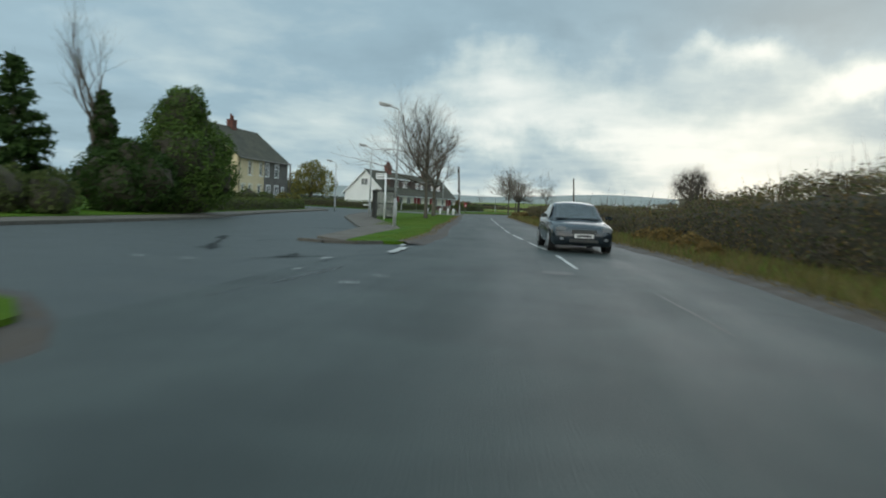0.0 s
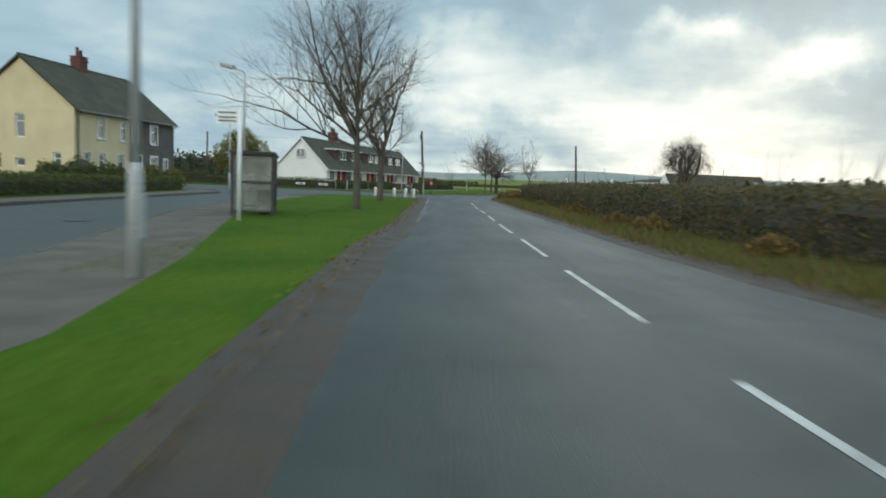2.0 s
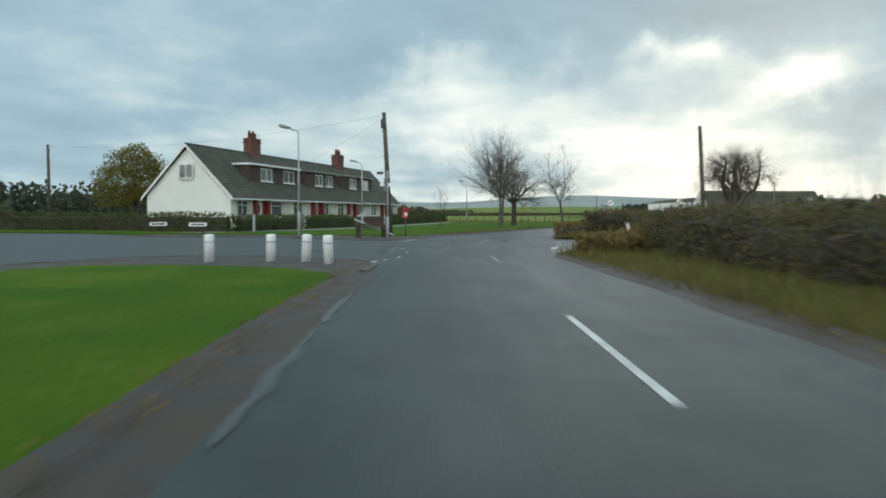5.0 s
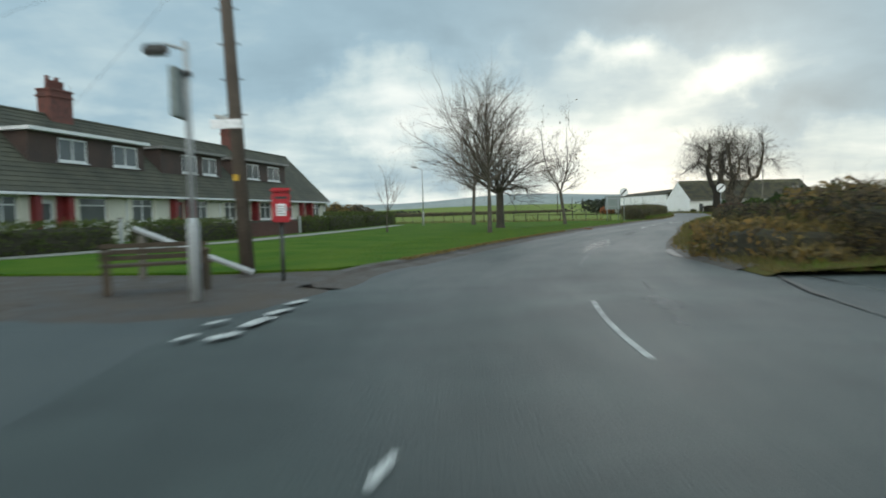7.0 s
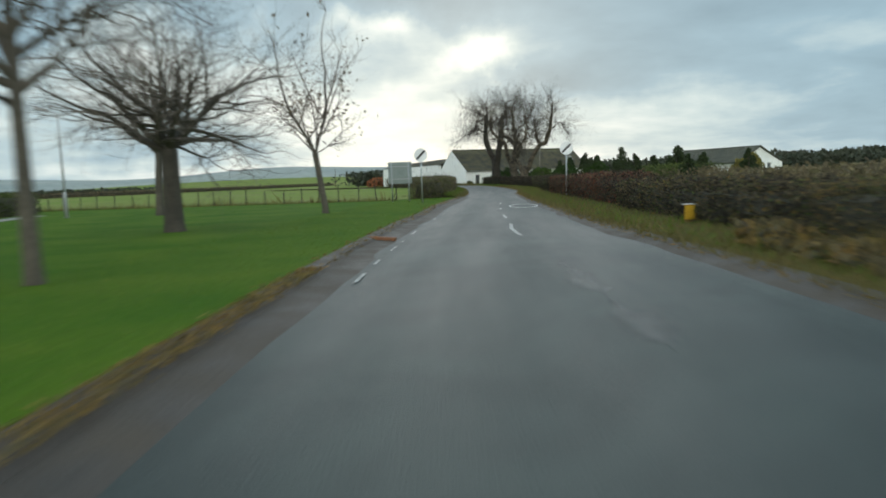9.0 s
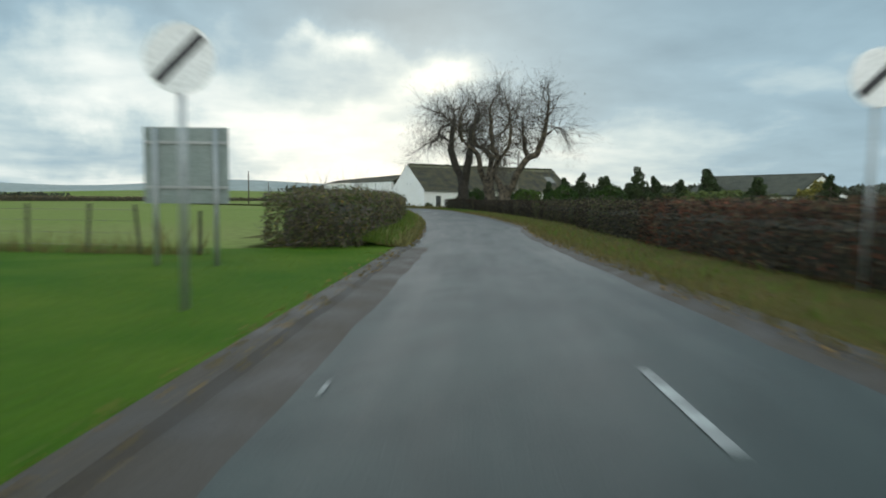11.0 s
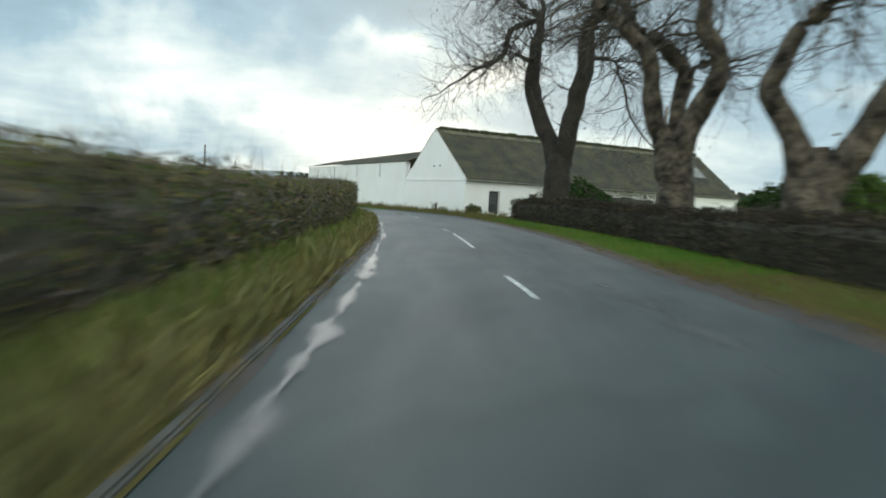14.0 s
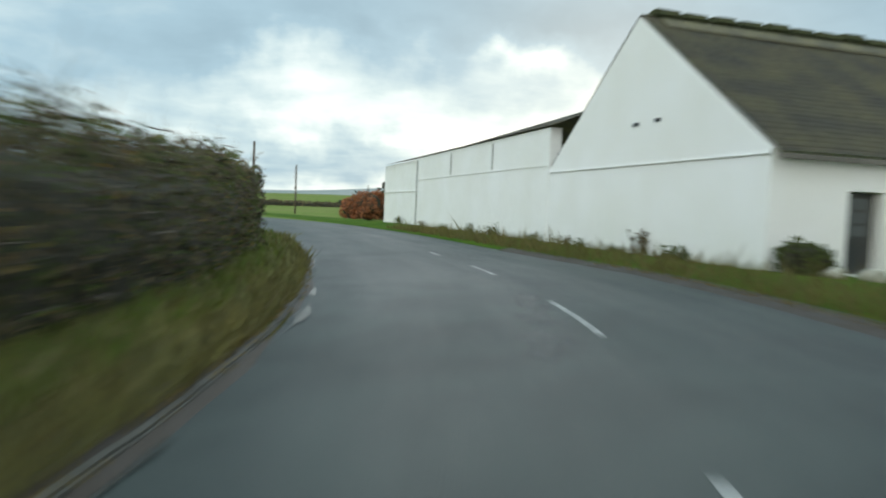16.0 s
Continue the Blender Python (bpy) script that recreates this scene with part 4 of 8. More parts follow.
def build_wet():
    wet = "shallow rainwater lying along the road edge, reflecting the pale sky"
    along = lambda y, o: tuple(np.array([np.interp(y, left_b[:, 1], left_b[:, 0]), y]) + np.array([0.95, -0.31]) * o)
    for k, pts in enumerate((
        [(6.75, 41.2, 0.06), (6.5, 43.6, 0.16), (6.3, 45.6, 0.24), (6.15, 47.6, 0.36), (6.0, 49.2, 0.38), (5.75, 51.4, 0.24), (5.45, 54.2, 0.2), (5.2, 57.0, 0.18), (4.95, 59.4, 0.05)],
        [(4.75, 61.2, 0.05), (4.5, 63.4, 0.16), (4.15, 66.6, 0.14), (3.6, 71.6, 0.14), (3.4, 73.4, 0.04)],
        [(10.1, 95.9, 0.05), (9.85, 94.0, 0.1), (9.55, 91.2, 0.12), (9.25, 89.6, 0.18), (8.75, 87.2, 0.2), (8.75, 85.6, 0.26), (8.4, 83.8, 0.28), (8.2, 82.2, 0.16), (8.1, 81.2, 0.04)],
        [(*along(170.5, 0.16), 0.05), (*along(175, 0.2), 0.12), (*along(179, 0.24), 0.14), (*along(182, 0.26), 0.1)],
        [(*along(182.6, 0.28), 0.08), (*along(186, 0.34), 0.19), (*along(190, 0.38), 0.24), (*along(194, 0.42), 0.24), (*along(198, 0.42), 0.2), (*along(201.4, 0.36), 0.12), (*along(203, 0.3), 0.04)],
        [(*along(204, 0.3), 0.06), (*along(207, 0.32), 0.15), (*along(209.6, 0.28), 0.14), (*along(211.6, 0.26), 0.06)],
        [(*along(212.4, 0.26), 0.06), (*along(215, 0.28), 0.12), (*along(218, 0.26), 0.08)],
        [(*along(220, 0.26), 0.05), (*along(222.4, 0.28), 0.14), (*along(225, 0.26), 0.1), (*along(227.4, 0.2), 0.05)],
        [(*along(230, 0.2), 0.05), (*along(232, 0.26), 0.13), (*along(234, 0.24), 0.06)],
        [(*along(237, 0.2), 0.04), (*along(238.6, 0.22), 0.1), (*along(240.4, 0.2), 0.04)],
    )):
        strip("puddle", pts, 0.005, M_FILM, k, wet, "puddle")
    pale = "pale patch in the worn asphalt"
    # this first patch is wet asphalt, glossy so that it glints at low angles
    strip("pale_patch", [(7.6, 100.0, 0.2), (8.1, 101.4, 0.42), (8.7, 103.2, 0.5), (9.5, 105.6, 0.42), (10.2, 107.6, 0.2)], 0.004, M_SHEEN, 31, pale, "road patch")
    strip("pale_patch", [(6.25, 88.6, 0.1), (6.5, 89.8, 0.24), (6.75, 91.2, 0.22), (7.0, 92.4, 0.1)], 0.004, M_BLEACH, 32, pale, "road patch")
    strip("pale_patch", [(11.6, 111.0, 0.2), (12.6, 113.6, 0.45), (13.6, 116.2, 0.3)], 0.004, M_BLEACH, 38, pale, "road patch")
    strip("pale_patch", [(44.0, 190.6, 0.2), (44.9, 193.2, 0.4), (45.7, 195.6, 0.2)], 0.004, M_BLEACH, 39, pale, "road patch")
    strip("pale_patch", [(52.0, 229.2, 0.2), (52.5, 231.4, 0.5), (52.9, 233.6, 0.25)], 0.004, M_BLEACH, 40, pale, "road patch")
    strip("pale_patch", [(8.5, 2.3, 0.03), (8.62, 3.6, 0.06), (8.75, 5.2, 0.2), (8.85, 6.9, 0.05)], 0.004, M_BLEACH, 33, "pale patch in the worn asphalt", "road patch")
    # the seam's wet glint is painted as a paler strip
    strip("road_seam", [(6.7, 95.6, 0.01), (7.1, 97.2, 0.03), (7.8, 99.8, 0.035), (8.1, 100.8, 0.01)], 0.005, M_PALEROAD, 34, "worn seam curving through the bend, coloured pale as a wet glint", "road seam")
    strip("road_seam", [(9.35, 93.4, 0.03), (9.15, 92.6, 0.04), (8.65, 90.8, 0.04), (8.3, 88.9, 0.04), (7.9, 86.4, 0.02)], 0.004, M_TAR, 35, "dark tar joint across the lane mouth", "road seam")
    strip("road_seam", [(10.45, 101.6, 0.05), (9.75, 99.6, 0.1), (9.3, 97.6, 0.08)], 0.005, M_TAR, 36, "dark tar patch crumbling at the road edge", "road seam")
    strip("road_seam", [(14.2, 1.6, 0.015), (14.1, 3.2, 0.03), (13.95, 5.4, 0.015)], 0.004, M_TAR, 37, "thin dark crack in the asphalt", "road seam")
    for k, pts in enumerate(([(3.2, 14.4, 0.1), (3.5, 13.2, 0.25), (4.1, 11.8, 0.3), (4.6, 10.4, 0.2), (5.2, 9.0, 0.35), (5.4, 8.6, 0.1)], [(6.9, 7.2, 0.1), (7.15, 7.7, 0.3), (7.3, 8.3, 0.3), (7.15, 9.0, 0.1)], [(7.1, 7.7, 0.15), (7.5, 8.2, 0.25), (7.9, 8.6, 0.1)], [(4.8, 12.3, 0.15), (5.1, 12.7, 0.3), (5.4, 13.1, 0.1)],
                             [(33.7, 164.4, 0.05), (33.9, 165.2, 0.12), (34.0, 166.0, 0.05)], [(33.8, 161.6, 0.05), (34.1, 162.1, 0.2), (34.4, 162.7, 0.05)], [(36.8, 172.7, 0.05), (36.9, 173.4, 0.12), (37.1, 174.0, 0.04)],
                             [(-0.5, 80.1, 0.1), (0.2, 80.3, 0.35), (0.8, 80.4, 0.1)], [(-7.0, 88.8, 0.1), (-6.4, 88.9, 0.4), (-5.8, 89.0, 0.1)], [(3.2, 21.8, 0.1), (4.0, 22.0, 0.3), (4.8, 22.3, 0.1)])):
        strip("tar_patch", pts, 0.005, M_DAMP, 60 + k, "dark damp blotch in the worn road surface", "tar patch")
    strip("pale_patch", [(1.9, 82.6, 0.15), (2.3, 83.6, 0.4), (2.9, 84.3, 0.2)], 0.004, M_BLEACH, 41, pale, "road patch")
    for x, y in ((4.4, 24.5), (-1.0, 36.0), (12.6, 7.6)):
        bm = bmesh.new()
        bmesh.ops.create_circle(bm, cap_ends=True, radius=0.3, segments=20)
        ob = link("manhole_cover", bm, M_DARKMETAL)
        ob.matrix_basis = pose(x, y, lay(x, y) + 0.008)
        tagged(ob, "round iron manhole cover in the asphalt", "manhole cover", kind="structure")


build_wet()


# ---------------------------------------------------------------- buildings
def wall_panel(bm, x0, x1, z0, z1, t, holes, m=None):
    """A wall in the local x-z plane, t thick towards -y, with rectangular openings through it."""
    xs = sorted({x0, x1, *(h[0] for h in holes), *(h[1] for h in holes)})
    zs = sorted({z0, z1, *(h[2] for h in holes), *(h[3] for h in holes)})
    inside = lambda x, z: any(h[0] < x < h[1] and h[2] < z < h[3] for h in holes)
    for a, b in zip(xs, xs[1:]):
        for c, d in zip(zs, zs[1:]):
            if not inside((a + b) / 2, (c + d) / 2):
                k = len(bm.verts)
                box(bm, a, b, -t, 0, c, d)
    bmesh.ops.remove_doubles(bm, verts=bm.verts, dist=0.0005)
    seen = {}
    for f in bm.faces:
        seen.setdefault(tuple(round(v, 3) for v in f.calc_center_median()), []).append(f)
    bmesh.ops.delete(bm, geom=[f for fs in seen.values() if len(fs) > 1 for f in fs], context="FACES")
    if m is not None:
        bmesh.ops.transform(bm, matrix=m, verts=bm.verts)
    return bm


def window(parent, x0, x1, z0, z1, m, bars=1, frame_mat=None, sill=True, depth=0.1, hbar=False, surround=None):
    """A window set in a wall opening: frame, panes, mullions and sill as parts."""
    fm = frame_mat or M_UPVC
    f = 0.09

    def piece(name, bm, material, owner):
        bmesh.ops.transform(bm, matrix=m, verts=bm.verts)
        return part(name, bm, material, owner)

    w = piece("window", B(x0 + 0.02, x1 - 0.02, -depth - 0.04, -depth - 0.025, z0 + 0.02, z1 - 0.02), M_PANE, parent)
    for a in ((x0, x0 + f), (x1 - f, x1)):
        piece("jamb", B(a[0], a[1], -depth - 0.05, -depth, z0, z1), fm, w)
    for a in ((z0, z0 + f), (z1 - f, z1)):
        piece("rail", B(x0 + f, x1 - f, -depth - 0.05, -depth, a[0], a[1]), fm, w)
    for k in range(1, bars + 1):
        c = x0 + (x1 - x0) * k / (bars + 1)
        piece("mullion", B(c - 0.04, c + 0.04, -depth - 0.05, -depth + 0.004, z0 + f, z1 - f), fm, w)
    if hbar:
        c = z0 + (z1 - z0) * 0.68
        piece("transom", B(x0 + f, x1 - f, -depth - 0.05, -depth + 0.006, c - 0.03, c + 0.03), fm, w)
    if sill:
        bm = B(x0 - 0.08, x1 + 0.08, -depth, 0.07, z0 - 0.08, z0 - 0.004, bev=0.012)
        bmesh.ops.transform(bm, matrix=m, verts=bm.verts)
        part("window_sill", bm, fm, w)
    if surround:
        s = 0.14
        for a in ((x0 - s, x0 - 0.004, z0 - 0.09, z1 + s), (x1 + 0.004, x1 + s, z0 - 0.09, z1 + s), (x0, x1, z1 + 0.004, z1 + s)):
            piece("surround", B(a[0], a[1], 0.002, 0.03, a[2], a[3]), surround, w)
    return w


def gable_end(bm, y0, y1, z0, apex, t):
    """Triangle of masonry above a gable wall, in the local y-z plane, t thick towards +x."""
    ym = (y0 + y1) / 2
    v = [bm.verts.new(p) for p in ((0, y0, z0), (0, y1, z0), (0, ym, apex), (t, y0, z0), (t, y1, z0), (t, ym, apex))]
    for f in ((0, 2, 1), (3, 4, 5), (0, 1, 4, 3), (1, 2, 5, 4), (2, 0, 3, 5)):
        bm.faces.new([v[i] for i in f])


def roof_slab(bm, x0, x1, ye, ze, yr, zr, t=0.12):
    """One pitch of a roof from its eave to its ridge."""
    v = [bm.verts.new(p) for p in ((x0, ye, ze), (x1, ye, ze), (x1, yr, zr), (x0, yr, zr), (x0, ye, ze - t), (x1, ye, ze - t), (x1, yr, zr - t), (x0, yr, zr - t))]
    for f in ((0, 1, 2, 3), (7, 6, 5, 4), (0, 4, 5, 1), (1, 5, 6, 2), (2, 6, 7, 3), (3, 7, 4, 0)):
        bm.faces.new([v[i] for i in f])


def tile_courses(bm, x0, x1, ye, ze, yr, zr, step=0.3):
    """Overlapping rows of roof tiles: each row's lower edge stands proud of the one below."""
    ln = math.hypot(yr - ye, zr - ze)
    n = int(ln / step)
    ny, nz = (zr - ze) / ln, abs(yr - ye) / ln
    out = -1 if yr > ye else 1
    m = max(2, int((x1 - x0) / 1.2))
    profile = [(0.0, 0.006)]
    for k in range(n):
        profile += [(k / n, 0.032), ((k + 1) / n, 0.010)]
    rows = []
    for u, lift in profile:
        row = []
        for q in range(m + 1):
            x = x0 + (x1 - x0) * q / m
            e = lift + 0.006 * noise.noise(Vector((x * 1.7, u * n * 3.1, x0)))
            row.append(bm.verts.new((x, ye + (yr - ye) * u + out * ny * e, ze + (zr - ze) * u + nz * e)))
        rows.append(row)
    for a, b in zip(rows, rows[1:]):
        for q in range(m):
            bm.faces.new((a[q], a[q + 1], b[q + 1], b[q]))


def chimney(parent, x, y, z0, z1, lx, ly, pots, cap=0.1):
    bm = B(x - lx / 2, x + lx / 2, y - ly / 2, y + ly / 2, z0, z1)
    box(bm, x - lx / 2 - 0.06, x + lx / 2 + 0.06, y - ly / 2 - 0.06, y + ly / 2 + 0.06, z1 - 0.32, z1 - 0.2)
    box(bm, x - lx / 2 - 0.05, x + lx / 2 + 0.05, y - ly / 2 - 0.05, y + ly / 2 + 0.05, z1 + 0.003, z1 + cap)
    c = part("chimney", bm, M_BRICK, parent, "red brick chimney stack with clay pots")
    for k in range(pots):
        px = x + (k - (pots - 1) / 2) * lx / max(pots, 1) * 0.85
        h = 0.42 if k % 2 else 0.6
        part("chimney_pot", T([(px, y, z1 + cap), (px, y, z1 + cap + h), (px, y, z1 + cap + h + 0.06)], [0.13, 0.105, 0.13], 10), M_BRICK, c)


def place(corner, u):
    """Local x along u, local y out of the front, z up, at a corner."""
    u = Vector((*u, 0)).normalized()
    n = Vector((u.y, -u.x, 0))
    m = Matrix((u, n, Vector((0, 0, 1)))).transposed().to_4x4()
    return Matrix.Translation((*corner, 0.05)) @ m


I4 = Matrix.Identity(4)


def build_terrace():
    h = thing("terraced_cottages", "row of white cottages with dark tiled roof and red porches", "house", place((-13.86, 108.3), (0.2006, 0.9797)))
    ln, wd, ev, rg = 36.7, 7.5, 2.6, 6.38
    wins = [(0.95, 2.5, 1), (6.0, 7.9, 0), (9.8, 11.6, 1), (15.6, 17.1, 1), (19.1, 20.7, 1), (24.1, 25.9, 1), (28.1, 29.8, 1), (33.8, 35.4, 1)]
    doors = [(3.4, 4.9), (13.4, 14.9), (21.6, 22.9), (31.2, 32.7)]
    holes = [(a, b, 0.98, 2.25) for a, b, _ in wins] + [(a + 0.2, a + 1.1, 0.12, 2.1) for a, b in doors]
    part("front_wall", wall_panel(bmesh.new(), 0.25, ln - 0.25, 0, ev, 0.25, holes), M_CREAM2, h)
    part("rear_wall", B(0.25, ln - 0.25, -wd, -wd + 0.25, 0, ev), M_WHITER, h)
    gm = Matrix.Rotation(radians(-90), 4, "Z")
    for x, hole in ((0.0, [(3.05, 4.55, 3.9, 5.05)]), (ln - 0.25, [])):
        bm = B(x, x + 0.25, -wd, 0, 0, ev)
        part("gable_wall", bm, M_WHITER, h)
        bm = bmesh.new()
        gable_end(bm, -wd, 0, ev, rg - 0.16, 0.25)
        bmesh.ops.transform(bm, matrix=Matrix.Translation((x, 0, 0.002)), verts=bm.verts)
        part("gable", bm, M_WHITER, h)
    # gable window stands proud of the render
    mg = Matrix.Translation((-0.16, 0, 0)) @ Matrix.Rotation(radians(-90), 4, "Z")
    window(h, 3.15, 4.45, 3.85, 5.0, mg, bars=1, depth=-0.05)
    sl = (rg - ev) / (wd / 2)
    bm = bmesh.new()
    roof_slab(bm, -0.25, ln + 0.25, 0.35, ev - 0.35 * sl + 0.14, -wd / 2, rg + 0.14)
    tile_courses(bm, -0.25, ln + 0.25, 0.35, ev - 0.35 * sl + 0.14, -wd / 2, rg + 0.14)
    part("roof_slope", bm, M_TILE, h, "dark grey concrete roof tiles")
    bm = bmesh.new()
    roof_slab(bm, -0.25, ln + 0.25, -wd - 0.35, ev - 0.35 * sl + 0.14, -wd / 2, rg + 0.14)
    part("roof_slope", bm, M_TILE, h)
    part("ridge", T([(-0.25, -wd / 2, rg + 0.13), (ln + 0.25, -wd / 2, rg + 0.13)], 0.1, 8), M_TILE, h)
    for x in (-0.29, ln + 0.25):
        for s in (1, -1):
            bm = bmesh.new()
            roof_slab(bm, x, x + 0.04, -wd / 2 + s * (wd / 2 + 0.37), ev - 0.35 * sl + 0.15, -wd / 2, rg + 0.15, 0.24)
            part("bargeboard", bm, M_UPVC, h)
    part("gutter", B(-0.2, ln + 0.2, 0.36, 0.46, ev - 0.36, ev - 0.24, bev=0.02), M_UPVC, h)
    for x in (0.4, 9.2, 18.35, 27.5, 36.2):
        part("downpipe", T([(x, 0.4, ev - 0.3), (x, 0.08, ev - 0.55), (x, 0.08, 0.05)], 0.04, 8), M_UPVC, h)
    for a, b, n in wins:
        window(h, a, b, 0.98, 2.25, I4, bars=n, hbar=True)
    for k, (a, b) in enumerate(doors):
        for q in (a - 0.35, b + 0.05):
            part("porch_pier", B(q, q + 0.3, 0.003, 0.35, 0, 2.35), M_RED, h, "dark red painted porch pier")
        part("door", B(a + 0.22, a + 1.08, -0.16, -0.11, 0.12, 2.08, bev=0.01), M_UPVC if k in (0, 2) else M_RED, h)
        part("door_glass", B(a + 0.38, a + 0.92, -0.109, -0.1, 1.2, 1.9), M_PANE, h)
        part("door_step", B(a, b, 0.002, 0.7, -0.04, 0.1, bev=0.015), M_KERB, h)
        part("red_panel", B(a + 1.12, b + 0.04, 0.002, 0.03, 0.1, 2.3), M_RED, h)
    # long flat-roofed dormers
    for k, (a, b, ws) in enumerate(((4.2, 12.3, ((6.0, 7.9), (9.8, 11.8))), (13.9, 20.6, ((16.0, 17.7), (18.3, 20.0))), (22.4, 30.6, ((24.2, 26.1), (27.5, 29.6))))):
        yf, zt = -1.0, 5.3
        zb = ev - sl * yf * 1.0 + 0.0
        zb = ev + sl * 1.0 - 0.05
        back = -(zt - ev) / sl - 0.15
        bm = wall_panel(bmesh.new(), a, b, zb, zt - 0.14, 0.12, [(c, d, 3.92, 5.02) for c, d in ws])
        bmesh.ops.transform(bm, matrix=Matrix.Translation((0, yf, 0)), verts=bm.verts)
        d = part("dormer", bm, M_TILEHUNG, h, "brown tile-hung flat-roofed dormer")
        for x in (a + 0.002, b - 0.122):
            bm = bmesh.new()
            v = [bm.verts.new(p) for p in ((x, yf - 0.12, zb), (x, yf - 0.12, zt - 0.14), (x, back, zt - 0.14), (x + 0.12, yf - 0.12, zb), (x + 0.12, yf - 0.12, zt - 0.14), (x + 0.12, back, zt - 0.14))]
            for f in ((0, 1, 2), (3, 5, 4), (0, 3, 4, 1), (1, 4, 5, 2), (2, 5, 3, 0)):
                bm.faces.new([v[i] for i in f])
            part("cheek", bm, M_TILEHUNG, d)
        part("dormer_roof", B(a - 0.2, b + 0.2, back - 0.1, yf + 0.3, zt - 0.135, zt + 0.03, bev=0.015), M_UPVC if k == 0 else M_GREYP, d)
        for c, e in ws:
            window(d, c, e, 3.92, 5.02, Matrix.Translation((0, yf, 0)), bars=1, depth=0.03)
    chimney(h, 9.17, -wd / 2, rg - 0.4, 7.75, 1.5, 0.8, 4)
    chimney(h, 27.1, -wd / 2, rg - 0.4, 7.75, 1.5, 0.8, 4)
    for x in (10.3, 28.1):
        part("aerial", T([(x, -wd / 2, rg), (x, -wd / 2, rg + 1.9)], 0.02, 6), M_STEEL, h)


build_terrace()


def build_semi(corner, u, ln, wd, ev, rg, split, mat_a, mat_b, fronts, gables, label, stack=True):
    h = thing("house", label, "house", place(corner, u))
    holes = [(a, b, c, d) for a, b, c, d in fronts]
    la = [w for w in holes if w[1] <= split]
    lb = [w for w in holes if w[0] >= split]
    part("front_wall", wall_panel(bmesh.new(), 0.25, split - 0.002, 0, ev, 0.25, la), mat_a, h)
    part("front_wall", wall_panel(bmesh.new(), split + 0.002, ln - 0.25, 0, ev, 0.25, lb), mat_b, h)
    part("rear_wall", B(0.25, ln - 0.25, -wd, -wd + 0.25, 0, ev), mat_b, h)
    m0 = Matrix.Rotation(radians(-90), 4, "Z")
    bm = wall_panel(bmesh.new(), 0, wd, 0, ev, 0.25, gables)
    bmesh.ops.transform(bm, matrix=m0, verts=bm.verts)
    part("gable_wall", bm, mat_a, h)
    part("gable_wall", B(ln - 0.25, ln, -wd, 0, 0, ev), mat_b, h)
    for x, mm in ((0, mat_a), (ln - 0.25, mat_b)):
        bm = bmesh.new()
        gable_end(bm, -wd, 0, ev + 0.002, rg - 0.14, 0.25)
        bmesh.ops.transform(bm, matrix=Matrix.Translation((x, 0, 0)), verts=bm.verts)
        part("gable", bm, mm, h)
    sl = (rg - ev) / (wd / 2)
    for s in (1, -1):
        bm = bmesh.new()
        roof_slab(bm, -0.2, ln + 0.2, -wd / 2 + s * (wd / 2 + 0.3), ev - 0.3 * sl + 0.13, -wd / 2, rg + 0.13)
        tile_courses(bm, -0.2, ln + 0.2, -wd / 2 + s * (wd / 2 + 0.3), ev - 0.3 * sl + 0.13, -wd / 2, rg + 0.13)
        part("roof_slope", bm, M_TILE, h, "dark slate-grey tiled roof")
    part("ridge", T([(-0.2, -wd / 2, rg + 0.12), (ln + 0.2, -wd / 2, rg + 0.12)], 0.1, 8), M_TILE, h)
    part("gutter", B(-0.1, ln + 0.1, 0.31, 0.41, ev - 0.22, ev - 0.1, bev=0.02), M_GREYP, h)
    for x in (0.15, split, ln - 0.15):
        part("downpipe", T([(x, 0.35, ev - 0.2), (x, 0.07, ev - 0.5), (x, 0.07, 0.05)], 0.04, 8), M_GREYP, h)
    for a, b, c, d in fronts:
        window(h, a, b, c, d, I4, bars=0, hbar=True, surround=M_CREAM2 if b <= split else M_UPVC)
    for a, b, c, d in gables:
        window(h, a, b, c, d, m0, bars=0, hbar=d - c > 1)
    if stack:
        chimney(h, split, -wd / 2, rg - 0.4, rg + 0.95, 0.95, 0.75, 2)
    return h


up, lo = (3.4, 4.85), (0.85, 2.35)
FR = [(2.3, 3.1, *up), (4.95, 5.75, *up), (6.35, 7.2, *up), (8.95, 9.85, *up), (0.8, 1.45, *lo), (2.4, 3.1, *lo), (4.6, 5.45, *lo), (6.8, 7.65, *lo), (8.95, 9.85, *lo), (10.9, 11.4, 1.1, 2.2)]
GB = [(3.75, 4.5, 3.2, 4.85), (5.6, 6.1, 1.0, 2.2), (1.0, 1.6, 0.95, 2.25), (3.75, 4.5, 1.2, 1.8)]
build_semi((-20.06, 65.25), (0.0605, 0.9982), 12.4, 8.5, 5.3, 8.75, 6.1, M_CREAM, M_GREYR, FR, GB, "two-storey semi-detached house in cream and dark grey roughcast")
build_semi((-42.0, 84.0), (0.0605, 0.9982), 12.4, 8.5, 3.0, 6.2, 6.1, M_GREYR, M_GREYR, [(2.3, 3.1, *lo), (4.6, 5.4, *lo), (8.9, 9.8, *lo)], [], "low grey house with a tiled roof behind a garden")
build_semi((91.1, 188.8), (-0.156, 0.988), 14.0, 9.4, 2.1, 4.3, 7.0, M_WHITER, M_WHITER, [(1.6, 2.6, 0.9, 1.9), (6.0, 7.0, 0.9, 1.9)], [(2.5, 3.4, 1.0, 2.0)], "long white cottage across the hedged fields", stack=False)


